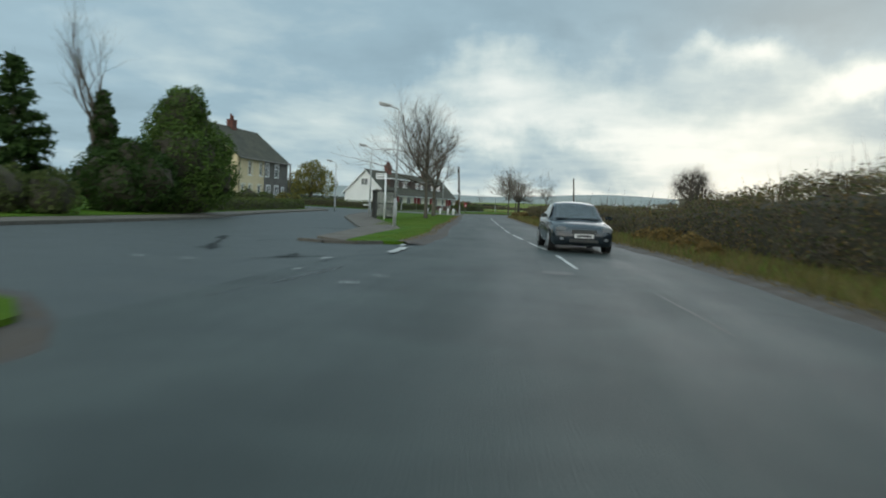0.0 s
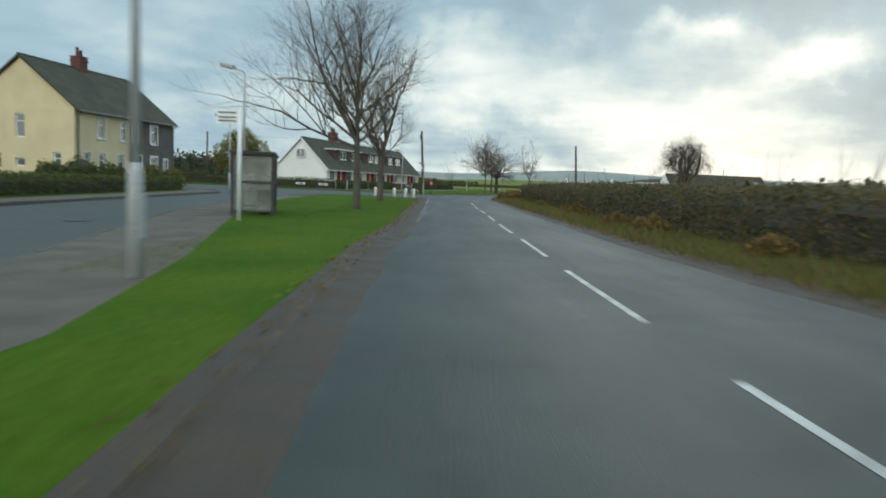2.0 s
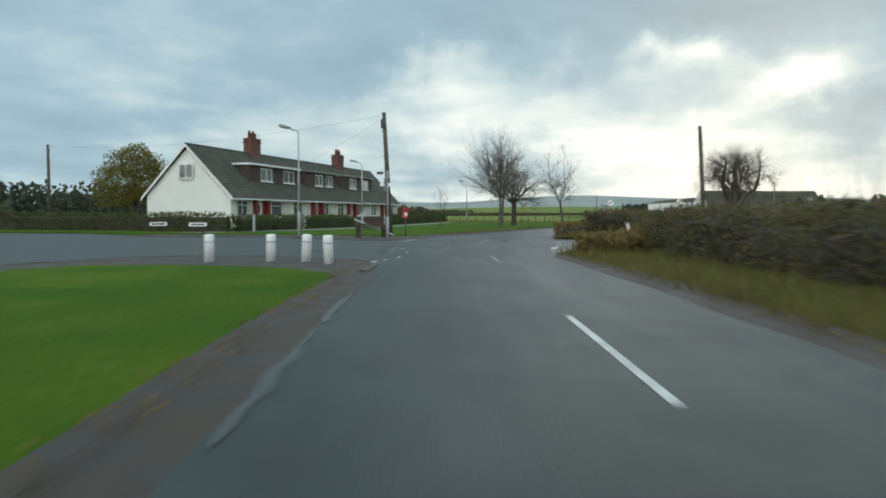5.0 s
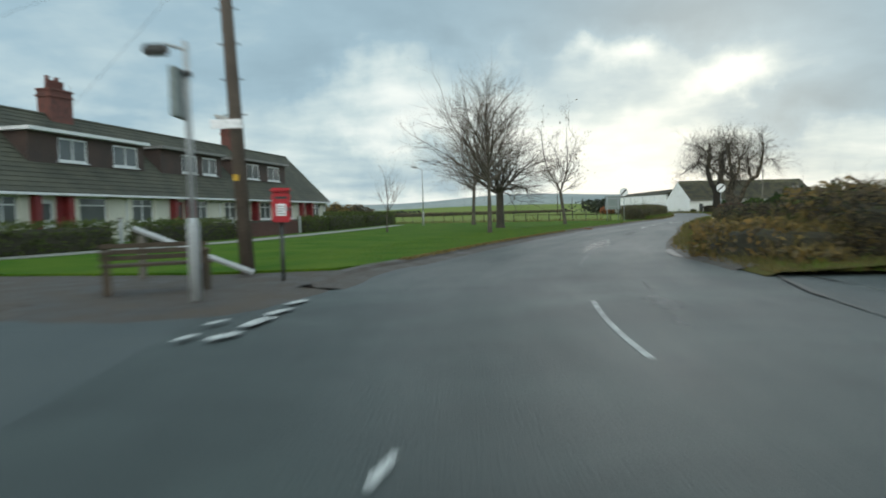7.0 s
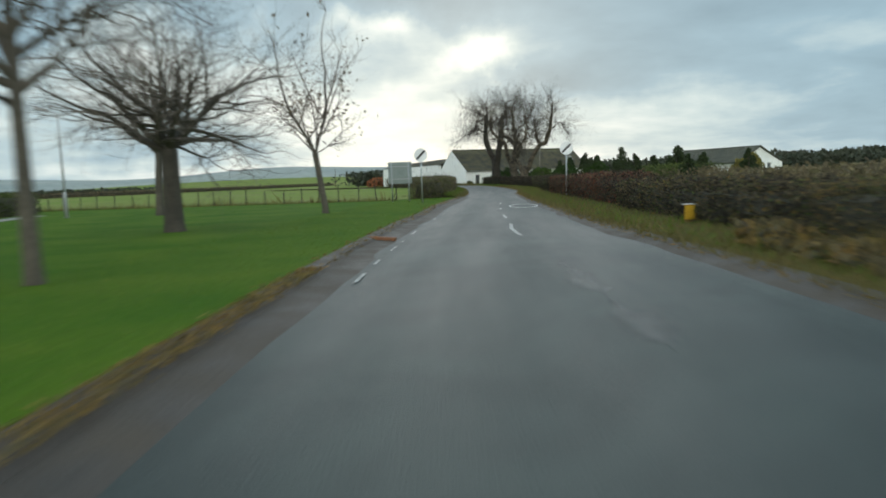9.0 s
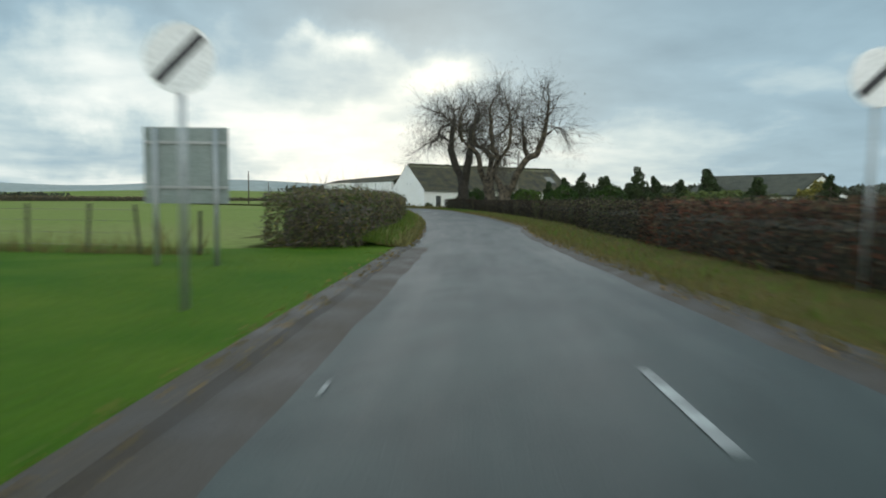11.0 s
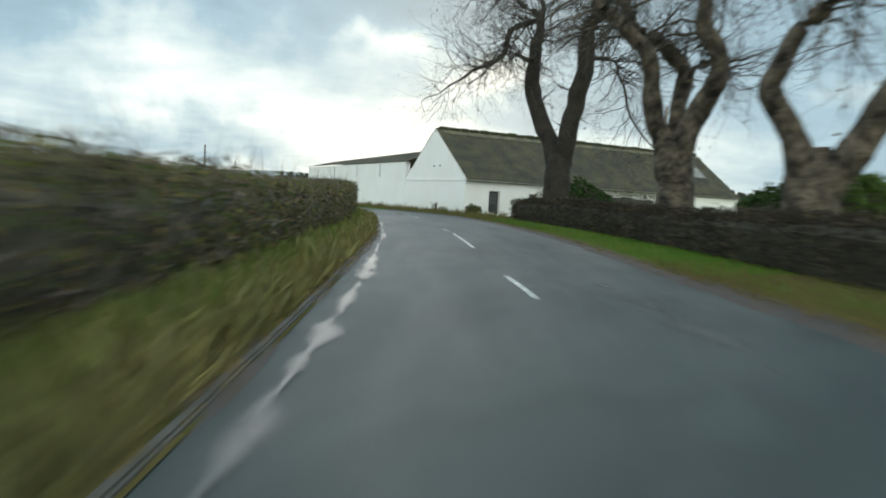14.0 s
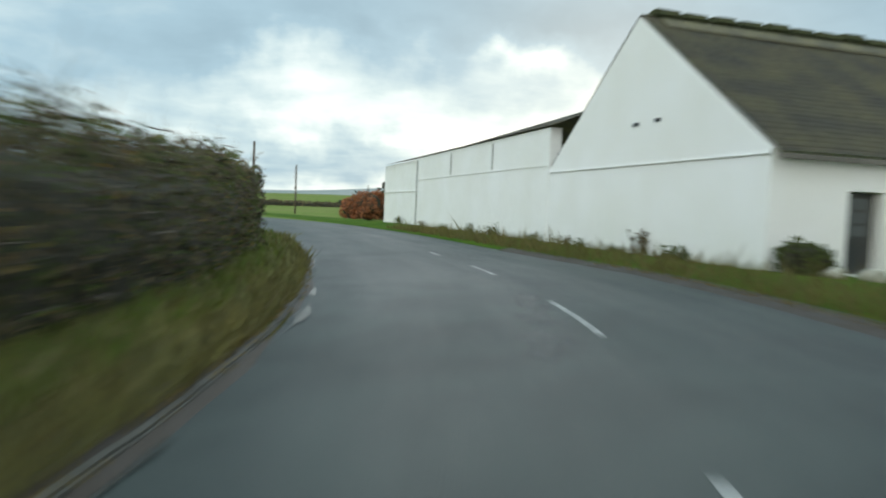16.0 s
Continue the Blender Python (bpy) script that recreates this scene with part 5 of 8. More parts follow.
def build_barn():
    h = thing("farm_barn", "long limewashed stone barn with mossy slate roof beside the bend", "barn", place((59.5, 238.0), (0.988, 0.153)))
    # local x runs along the side wall with the door, local y points back towards the approach road
    ln, wd, ev, rg = 31.6, 11.4, 2.85, 7.1
    holes = [(2.25, 3.3, 0.05, 2.0), (6.15, 7.05, 0.45, 1.93), (20.5, 21.6, 0.3, 1.9)]
    part("side_wall", wall_panel(bmesh.new(), 0.5, ln - 0.5, -0.5, ev, 0.5, holes), M_LIME, h)
    part("rear_wall", B(0.5, ln - 0.5, -wd, -wd + 0.5, -0.5, ev), M_LIME, h)
    for x in (0, ln - 0.5):
        part("gable_wall", B(x, x + 0.5, -wd, 0, -0.5, ev), M_LIME, h)
        bm = bmesh.new()
        gable_end(bm, -wd, 0, ev + 0.002, rg, 0.5)
        bmesh.ops.transform(bm, matrix=Matrix.Translation((x, 0, 0)), verts=bm.verts)
        part("gable", bm, M_LIME, h)
    sl = (rg - ev) / (wd / 2)
    for s in (1, -1):
        # overlapping courses of slate on a sagging slope
        bm = bmesh.new()
        n, courses, rows = 64, 30, []
        for i in range(n + 1):
            x = 0.03 + (ln - 0.06) * i / n
            row = []
            for j in range(2 * courses):
                u = (j // 2 + j % 2) / courses
                y = -wd / 2 + s * (wd / 2 + 0.25) * (1 - u)
                lip = 0.0 if j % 2 else 0.012 + 0.009 * noise.noise(Vector((x * 2.1, j * 3.3, s)))
                z = ev - 0.25 * sl + (rg - ev + 0.25 * sl) * u + 0.1 + lip + 0.05 * noise.noise(Vector((x * 0.25, u * 2, s * 3)))
                row.append(bm.verts.new((x, y, z)))
            rows.append(row)
        for a, b in zip(rows, rows[1:]):
            for j in range(2 * courses - 1):
                bm.faces.new((a[j], b[j], b[j + 1], a[j + 1]))
        bmesh.ops.solidify(bm, geom=bm.faces[:], thickness=0.08)
        part("roof_slope", bm, M_MOSSTILE, h, "grey-brown slates streaked with moss")
    for k in range(31):
        bm = B(-0.48, 0.48, -0.28, 0.28, 0.0, 0.3, bev=0.1)
        for v in bm.verts:
            v.co += 0.04 * noise.noise_vector(v.co * 3 + Vector((k, 0, 0)))
        bmesh.ops.transform(bm, matrix=Matrix.Translation((0.85 + k * 1.0, -wd / 2, rg - 0.02 + random.uniform(-0.04, 0.05))), verts=bm.verts)
        part("ridge_stone", bm, M_MOSS, h)
    bm = bmesh.new()
    roof_slab(bm, 0.5, ln, -wd / 2 + 0.75, rg - 0.75 * sl + 0.2, -wd / 2 + 0.3, rg - 0.3 * sl + 0.2, 0.06)
    part("lichen_band", bm, M_STRAW, h)
    bm = bmesh.new()
    roof_slab(bm, 27.7, 29.4, -2.2, ev + 2.2 * sl + 0.2, -3.6, ev + 3.6 * sl + 0.2, 0.05)
    part("rooflight", bm, M_CONCRETE, h, "pale corrugated rooflight sheet")
    part("eaves_board", B(-0.05, ln, 0.255, 0.33, ev - 0.24, ev - 0.12, bev=0.01), M_GREYWOOD, h)
    d = part("door", B(2.27, 3.28, -0.32, -0.26, 0.05, 1.98), M_DARKMETAL, h, "dark weathered plank door")
    for k in range(3):
        part("pane", B(2.45, 3.1, -0.258, -0.25, 0.95 + k * 0.32, 1.2 + k * 0.32), M_PANE, d)
    window(h, 6.15, 7.05, 0.45, 1.93, I4, bars=1, hbar=True, frame_mat=M_GREYWOOD, depth=0.25)
    window(h, 20.5, 21.6, 0.3, 1.9, I4, bars=1, hbar=True, frame_mat=M_GREYWOOD, depth=0.25)
    # string course along the gable and the long wing beyond it
    part("ledge", B(-0.05, -0.002, -wd, 0.04, 2.71, 2.765, bev=0.02), M_LIME, h)
    w0, w1 = -11.0, -42.3
    part("wing_wall", B(-0.02, 0.45, -31.4, -wd - 0.002, -0.5, 4.45), M_LIME, h)
    part("wing_wall", B(0.06, 0.45, w1, -31.402, -0.5, 4.4), M_LIME, h)
    part("wing_end_wall", B(0.45, 8.0, w1, w1 + 0.4, -0.5, 4.4), M_LIME, h)
    part("ledge", B(-0.05, -0.022, -31.4, -wd - 0.004, 3.0, 3.05, bev=0.015), M_LIME, h)
    part("ledge", B(0.0, 0.058, w1, -31.404, 2.3, 2.35, bev=0.015), M_LIME, h)
    bm = bmesh.new()
    prof = [(-0.12, 4.5, 4.5), (3.3, 5.85, 5.35), (7.9, 4.5, 4.5)]
    near = [bm.verts.new((x, w0 + 0.1, a)) for x, a, b in prof]
    far = [bm.verts.new((x, w1 - 0.1, b)) for x, a, b in prof]
    for k in range(2):
        bm.faces.new((near[k], near[k + 1], far[k + 1], far[k]))
    bmesh.ops.solidify(bm, geom=bm.faces[:], thickness=0.1)
    part("wing_roof", bm, M_MOSSTILE, h)
    for y in (-17.5, -24.0):
        part("drainpipe", T([(-0.05, y, 4.3), (-0.05, y, 3.1)], 0.03, 8), M_CONCRETE, h)
    part("drainpipe", T([(-0.02, -31.6, 4.3), (-0.02, -31.6, 0.1)], 0.035, 8), M_CONCRETE, h)
    part("vent_slit", B(-0.03, -0.004, -4.6, -4.3, 3.9, 4.0), M_DARKMETAL, h)
    part("vent_slit", B(-0.03, -0.004, -5.7, -5.4, 3.88, 3.98), M_DARKMETAL, h)


build_barn()


# ---------------------------------------------------------------- trees
class Wood:
    """Gathers tapered tubes of branches as plain lists."""

    def __init__(self):
        self.v, self.f = [], []

    def tube(self, pts, radii, sides):
        base = len(self.v)
        for i, p in enumerate(pts):
            d = (pts[min(i + 1, len(pts) - 1)] - pts[max(i - 1, 0)]).normalized()
            a = d.orthogonal().normalized()
            b = d.cross(a)
            for k in range(sides):
                t = 2 * math.pi * k / sides
                self.v.append(p + radii[i] * (math.cos(t) * a + math.sin(t) * b))
        for i in range(len(pts) - 1):
            for k in range(sides):
                q = base + i * sides
                self.f.append((q + k, q + (k + 1) % sides, q + sides + (k + 1) % sides, q + sides + k))


def grow(rng, thick, thin, tips, p, d, ln, r, lvl, P):
    """One branch and, from it, its children."""
    n = 9 if lvl == P["levels"] else (5 if lvl == P["levels"] - 1 else (4 if lvl > 1 else (3 if lvl == 1 else 2)))
    pts, rad = [p.copy()], [r]
    end = r * (0.55 if lvl > 0 else 0.25)
    for i in range(n):
        g = P["gnarl"] * (1.0 if lvl < P["levels"] else 0.25)
        d = (d + Vector((rng.gauss(0, g), rng.gauss(0, g), rng.gauss(0, g) + P["up"] * (0.6 if lvl < 2 else 1.0) / n))).normalized()
        p = p + d * (ln / n)
        pts.append(p.copy())
        rad.append(r + (end - r) * (i + 1) / n)
    sides = 10 if r > 0.2 else (7 if r > 0.08 else (5 if r > 0.03 else 3))
    (thick if r > 0.035 else thin).tube(pts, rad, sides)
    if lvl == 0:
        tips.append(p)
        return
    kids = P["kids"][P["levels"] - lvl] if P["levels"] - lvl < len(P["kids"]) else P["kids"][-1]
    for k in range(kids):
        t = 1.0 if k == 0 else rng.uniform(P["bare"] if lvl == P["levels"] else 0.25, 1.0)
        i = min(n, max(1, int(round(t * n))))
        ax = d.orthogonal().normalized()
        ax = Matrix.Rotation(rng.uniform(0, 2 * math.pi), 3, d) @ ax
        ang = radians(rng.gauss(P["angle"], 9)) * (0.45 if k == 0 else 1.0)
        nd = Matrix.Rotation(ang, 3, ax) @ d
        if P["flat"]:
            nd.z *= 1 - P["flat"] * (1 if lvl > 1 else 0.5)
            nd.normalize()
        grow(rng, thick, thin, tips, pts[i].copy(), nd, ln * rng.uniform(*P["ratio"]), rad[i] * (0.78 if k == 0 else rng.uniform(0.5, 0.68)), lvl - 1, P)


def bare_tree(name, x, y, label, seed, trunk, r, levels=5, kids=(6, 5, 4, 4, 3), ratio=(0.58, 0.8), angle=42, gnarl=0.1, up=0.25, bare=0.7, flat=0.0, lean=(0, 0), bark=None, twig=None, leaves=0, leaf_mat=None, z=0.05, limbs=None, leaf_size=0.05, turn=0):
    rng = random.Random(seed)
    thick, thin, tips = Wood(), Wood(), []
    P = dict(levels=levels, kids=kids, ratio=ratio, angle=angle, gnarl=gnarl, up=up, bare=bare, flat=flat)
    if limbs:
        # a short bole that divides into given limbs: (azimuth, tilt, length, radius)
        pts = [Vector((0, 0, -0.2)), Vector((0, 0, 0.3)), Vector((lean[0] * 0.5, lean[1] * 0.5, trunk * 0.55)), Vector((lean[0], lean[1], trunk))]
        staggered = len(limbs[0]) > 4
        thick.tube(pts, [r * 1.45, r * 1.12, r * (0.75 if staggered else 1.0), r * (0.3 if staggered else 0.98)], 12)
        for limb in limbs:
            az, tilt, ln, lr = limb[:4]
            dd = Vector((math.sin(radians(az)) * math.sin(radians(tilt)), math.cos(radians(az)) * math.sin(radians(tilt)), math.cos(radians(tilt))))
            if staggered:
                foot = Vector((lean[0] * limb[4] / trunk, lean[1] * limb[4] / trunk, limb[4]))
            else:
                foot = pts[-1] - Vector((0, 0, lr * 0.6))
            grow(rng, thick, thin, tips, foot, dd, ln, lr, levels - 1, P)
    else:
        thick.tube([Vector((0, 0, -0.15)), Vector((0, 0, 0.12)), Vector((0, 0, 0.5))], [r * 1.7, r * 1.25, r * 1.02], 12)
        grow(rng, thick, thin, tips, Vector((0, 0, 0.4)), Vector((lean[0], lean[1], 1)).normalized(), trunk, r, levels, P)
    t = thing(name, label, "tree", pose(x, y, z, 0, 0, turn))
    raw("trunk", thick.v, thick.f, bark or M_BARK, t, smooth=True)
    raw("crown", thin.v, thin.f, twig or M_TWIG, t)
    if leaves:
        nr = np.random.default_rng(seed)
        pick = np.array([tuple(tips[i]) for i in nr.integers(0, len(tips), leaves)])
        pick += nr.normal(0, 0.12, pick.shape)
        quads("withered_foliage", pick, nr.uniform(0.6, 1.3, leaves) * leaf_size, leaf_mat or M_LEAFBROWN, nr, t, "a few withered leaves still hanging")
    return t


def blob_tree(name, x, y, label, seed, height, lumps, leaf_mat, count, size=0.12, trunk_r=0.2, trunk_h=None, core=True, bark=None, category="tree"):
    """A leafy tree: trunk, limbs to each lump, and leaves in the shell of uneven lumps (dx, dy, z, radius)."""
    nr = np.random.default_rng(seed)
    t = thing(name, label, category, pose(x, y, 0.05))
    w = Wood()
    th = trunk_h or height * 0.35
    w.tube([Vector((0, 0, -0.1)), Vector((0, 0, 0.3)), Vector((0, 0, th))], [trunk_r * 1.5, trunk_r, trunk_r * 0.7], 9)
    for dx, dy, dz, rr in lumps:
        w.tube([Vector((0, 0, th * 0.8)), Vector((dx * 0.5, dy * 0.5, (th + dz) / 2)), Vector((dx, dy, dz))], [trunk_r * 0.5, trunk_r * 0.3, 0.02], 6)
    raw("trunk", w.v, w.f, bark or M_BARKDARK, t, smooth=True)
    vol = np.array([l[3] ** 2 for l in lumps])
    which = nr.choice(len(lumps), count, p=vol / vol.sum())
    L = np.array(lumps)[which]
    d = nr.normal(size=(count, 3))
    d /= np.linalg.norm(d, axis=1)[:, None]
    ph = nr.uniform(0, 6.28, 3)
    bump = 1 + 0.16 * np.sin(5 * d[:, 0] + ph[0] + which) * np.sin(4 * d[:, 2] + ph[1]) + 0.1 * np.sin(9 * d[:, 1] + ph[2])
    c = L[:, :3] + d * (L[:, 3] * bump * nr.uniform(0.72, 1.06, count) ** 0.7)[:, None]
    keep = c[:, 2] > 0.1
    quads("crown", c[keep], nr.uniform(0.6, 1.4, keep.sum()) * size, leaf_mat, nr, t)
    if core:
        # solid dark lumps that stand for the shaded inside of the crown
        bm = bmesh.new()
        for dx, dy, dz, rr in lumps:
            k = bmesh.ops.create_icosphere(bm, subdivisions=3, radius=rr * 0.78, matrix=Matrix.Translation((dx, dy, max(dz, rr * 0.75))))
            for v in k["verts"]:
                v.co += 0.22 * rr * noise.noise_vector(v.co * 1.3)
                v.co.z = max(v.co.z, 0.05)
        part("crown_shade_core", bm, M_CORE, t)
    return t


BARE = "bare winter tree on mown grass"
FAN = [(285, 68, 3.6, 0.075, 2.6), (250, 62, 3.0, 0.07, 2.9), (80, 58, 1.8, 0.07, 2.8), (310, 50, 2.6, 0.08, 3.2), (200, 55, 2.2, 0.075, 3.0), (20, 55, 2.2, 0.07, 3.3), (270, 42, 2.6, 0.08, 3.6), (100, 42, 1.9, 0.07, 3.6),
         (150, 45, 2.0, 0.07, 3.9), (330, 36, 2.2, 0.07, 4.1), (240, 32, 2.2, 0.07, 4.4), (60, 30, 1.9, 0.06, 4.5), (290, 18, 2.2, 0.06, 4.9), (120, 15, 2.0, 0.06, 5.0), (0, 5, 2.2, 0.06, 5.15)]
SPREAD = [(268, 26, 3.3, 0.11, 2.75), (272, 66, 3.6, 0.07, 2.5), (95, 54, 1.9, 0.06, 2.7), (248, 60, 3.0, 0.06, 2.8), (60, 46, 2.1, 0.055, 3.1), (300, 58, 3.0, 0.06, 3.1), (190, 50, 2.2, 0.055, 3.0), (15, 50, 2.2, 0.055, 3.3),
          (100, 34, 2.2, 0.055, 3.7), (150, 40, 2.0, 0.05, 3.9), (330, 34, 2.3, 0.05, 4.1), (235, 36, 2.6, 0.05, 4.2), (60, 24, 2.1, 0.05, 4.5), (284, 48, 3.0, 0.055, 3.6), (262, 16, 2.4, 0.05, 4.7), (120, 13, 2.1, 0.05, 5.0), (0, 5, 2.3, 0.05, 5.15)]
bare_tree("tree", 3.38, 47.8, BARE + ", broad upswept crown", 11, 5.2, 0.14, 5, (6, 7, 4, 4, 3), (0.5, 0.72), 44, 0.12, 0.3, 0.42, lean=(-0.1, 0), limbs=SPREAD)
bare_tree("tree", 2.0, 60.5, BARE + ", trunk forked into two upright limbs", 5, 2.6, 0.17, 5, (6, 9, 5, 4, 3), (0.42, 0.66), 40, 0.09, 0.4, 0.42, limbs=[(272, 17, 3.4, 0.105), (88, 18, 3.5, 0.115), (10, 26, 2.6, 0.07), (185, 28, 2.5, 0.07), (300, 45, 1.9, 0.05), (110, 48, 1.8, 0.05)])
bare_tree("tree", 6.43, 117.5, BARE + ", tall fan-shaped crown", 24, 4.9, 0.105, 5, (6, 6, 5, 4, 3), (0.54, 0.76), 46, 0.10, 0.28, 0.5, limbs=[(a + 8, t * 0.9, n * 0.86, q * 0.85, h * 0.9) for a, t, n, q, h in FAN])
bare_tree("tree", 6.7, 143.1, BARE + ", near the field fence", 31, 4.6, 0.17, 5, (14, 5, 4, 4, 3), (0.45, 0.66), 58, 0.10, 0.28, 0.5)
bare_tree("tree", 7.84, 128.2, "pollarded bare tree with dark trunk and flat spreading crown", 8, 2.35, 0.25, 6, (7, 4, 4, 4, 3), (0.62, 0.84), 50, 0.13, 0.12, 0.8, flat=0.32, bark=M_BARKDARK, limbs=[(a, 46 + (a % 50) * 0.5, 2.1, 0.11) for a in (10, 60, 100, 160, 205, 250, 285, 335)] + [(30, 14, 1.7, 0.12), (200, 26, 1.9, 0.12)])
bare_tree("tree", 13.4, 135.5, "slim young tree still holding a few brown leaves", 14, 2.5, 0.12, 5, (6, 7, 5, 4, 3), (0.4, 0.62), 44, 0.12, 0.22, 0.4, lean=(-0.28, 0.11), leaves=300, leaf_mat=M_LEAFBROWN, leaf_size=0.06, limbs=[(291, 27, 3.4, 0.07), (108, 13, 3.6, 0.065), (320, 48, 1.7, 0.035), (120, 58, 1.5, 0.03), (20, 35, 1.8, 0.035), (200, 40, 1.7, 0.03)])
bare_tree("tree", 0.7, 123.5, "thin bare sapling on the village green", 3, 1.6, 0.05, 4, (6, 4, 3, 3), (0.55, 0.8), 32, 0.1, 0.5, 0.5)


def old_tree(x, y, label, seed, right, bole, limbs, start=5.0, size=1.0, bark=None):
    """A veteran tree. Limbs are lines of (across, up, radius); across runs along the vector right."""
    rng = random.Random(seed)
    thick, thin, tips = Wood(), Wood(), []
    P = dict(levels=4, kids=(4, 4, 4, 2), ratio=(0.58, 0.82), angle=46, gnarl=0.22, up=-0.02, bare=0.3, flat=0.0)
    R, D = Vector((right[0], right[1], 0)), Vector((-right[1], right[0], 0))
    for n, line in enumerate([bole] + limbs):
        line = [(a * size, b * size, c * size) for a, b, c in line]
        side = 0.0 if n == 0 else rng.choice((-1, 1)) * rng.uniform(0.15, 0.4)
        base_up, pts, rad = line[0][1], [], []
        for k in range(len(line) - 1):
            p0, p1, p2, p3 = line[max(k - 1, 0)], line[k], line[k + 1], line[min(k + 2, len(line) - 1)]
            for u in (0.0, 0.25, 0.5, 0.75):
                c = [0.5 * (2 * b + (cc - a) * u + (2 * a - 5 * b + 4 * cc - d) * u * u + (3 * b - a - 3 * cc + d) * u ** 3) for a, b, cc, d in zip(p0, p1, p2, p3)]
                w = 0.2 * min(1.0, c[1] / 3)
                wob = noise.noise_vector(Vector((c[0], c[1], seed + n * 7.0)) * 0.9) * w
                pts.append(R * c[0] + D * side * (c[1] - base_up) + Vector((0, 0, c[1])) + wob)
                rad.append(max(0.02, c[2]) * (1 + 0.14 * noise.noise(Vector((c[1] * 1.3, n, seed))) + 0.12 * noise.noise(Vector((c[1] * 3.7, n, seed + 5)))))
        thick.tube(pts, rad, 14 if rad[0] > 0.4 else 9)
        if n == 0:
            continue
        for q in range(2, len(pts)):
            if pts[q].z < start and rad[q] > 0.12:
                continue
            along = (pts[q] - pts[q - 1]).normalized()
            thinness = 1 - min(1.0, rad[q] / 0.6)
            bole_shoot = pts[q].z < start + 4 and rad[q] > 0.25
            for _ in range(rng.random() < 0.55 if bole_shoot else 1 + (rng.random() < 0.5 + thinness) + (rng.random() < 0.4 * thinness) + (pts[q].z > 8.5)):
                ax = Matrix.Rotation(rng.uniform(0, 2 * math.pi), 3, along) @ along.orthogonal().normalized()
                d = Matrix.Rotation(radians(rng.uniform(40, 80)), 3, ax) @ along
                grow(rng, thick, thin, tips, pts[q].copy(), d, rng.uniform(1.2, 2.3) * (0.55 + 0.55 * thinness) * (1.25 if pts[q].z > 8.5 else 1.0), min(0.06, 0.22 * rad[q] + 0.014), 3, P)
        grow(rng, thick, thin, tips, pts[-1].copy(), (pts[-1] - pts[-2]).normalized(), 1.3, min(0.06, rad[-1]), 3, P)
    t = thing("old_tree", label, "tree", pose(x, y, 0.0))
    raw("trunk", thick.v, thick.f, bark or M_BARKOLD, t, smooth=True)
    raw("crown", thin.v, thin.f, M_TWIGGREY, t)
    nr = np.random.default_rng(seed)
    pick = np.array([tuple(tips[i]) for i in nr.integers(0, len(tips), 350)]) + nr.normal(0, 0.1, (350, 3))
    quads("withered_foliage", pick, nr.uniform(0.6, 1.3, 350) * 0.05, M_LEAFBROWN, nr, t, "a few withered leaves still hanging")
    return t


old_tree(60.0, 224.0, "huge old bare tree, twisting limbs forked above a stout bole", 41, (0.88, -0.476), [(0.1, -0.3, 1.15), (0.05, 0.5, 0.9), (0, 2.0, 0.8), (0, 3.4, 0.78), (0, 4.3, 0.66), (0.02, 5.0, 0.4)], [
    [(-0.1, 2.8, 0.45), (-0.4, 4.6, 0.54), (-1.45, 7.0, 0.5), (-1.9, 9.2, 0.46), (-1.65, 11.8, 0.33), (-1.5, 13.6, 0.15), (-2.1, 15.2, 0.05)],
    [(0.1, 2.8, 0.5), (0.4, 4.6, 0.56), (0.8, 7.0, 0.52), (1.3, 9.7, 0.47), (1.35, 11.3, 0.4), (2.2, 12.9, 0.26), (2.1, 14.2, 0.13), (1.7, 15.6, 0.05)],
    [(-1.75, 12.2, 0.2), (-3.1, 11.5, 0.17), (-3.8, 10.0, 0.13), (-5.6, 9.2, 0.09), (-8.0, 7.4, 0.03)],
    [(-2.0, 9.7, 0.16), (-3.1, 10.1, 0.09)],
    [(1.0, 10.0, 0.2), (0.85, 11.7, 0.12)],
    [(1.4, 9.9, 0.13), (3.0, 9.8, 0.11), (3.5, 8.3, 0.08), (4.3, 6.0, 0.06), (5.5, 4.6, 0.02)],
    [(-1.6, 12.4, 0.2), (-3.6, 13.6, 0.13), (-5.2, 14.4, 0.05)]], 5.2)
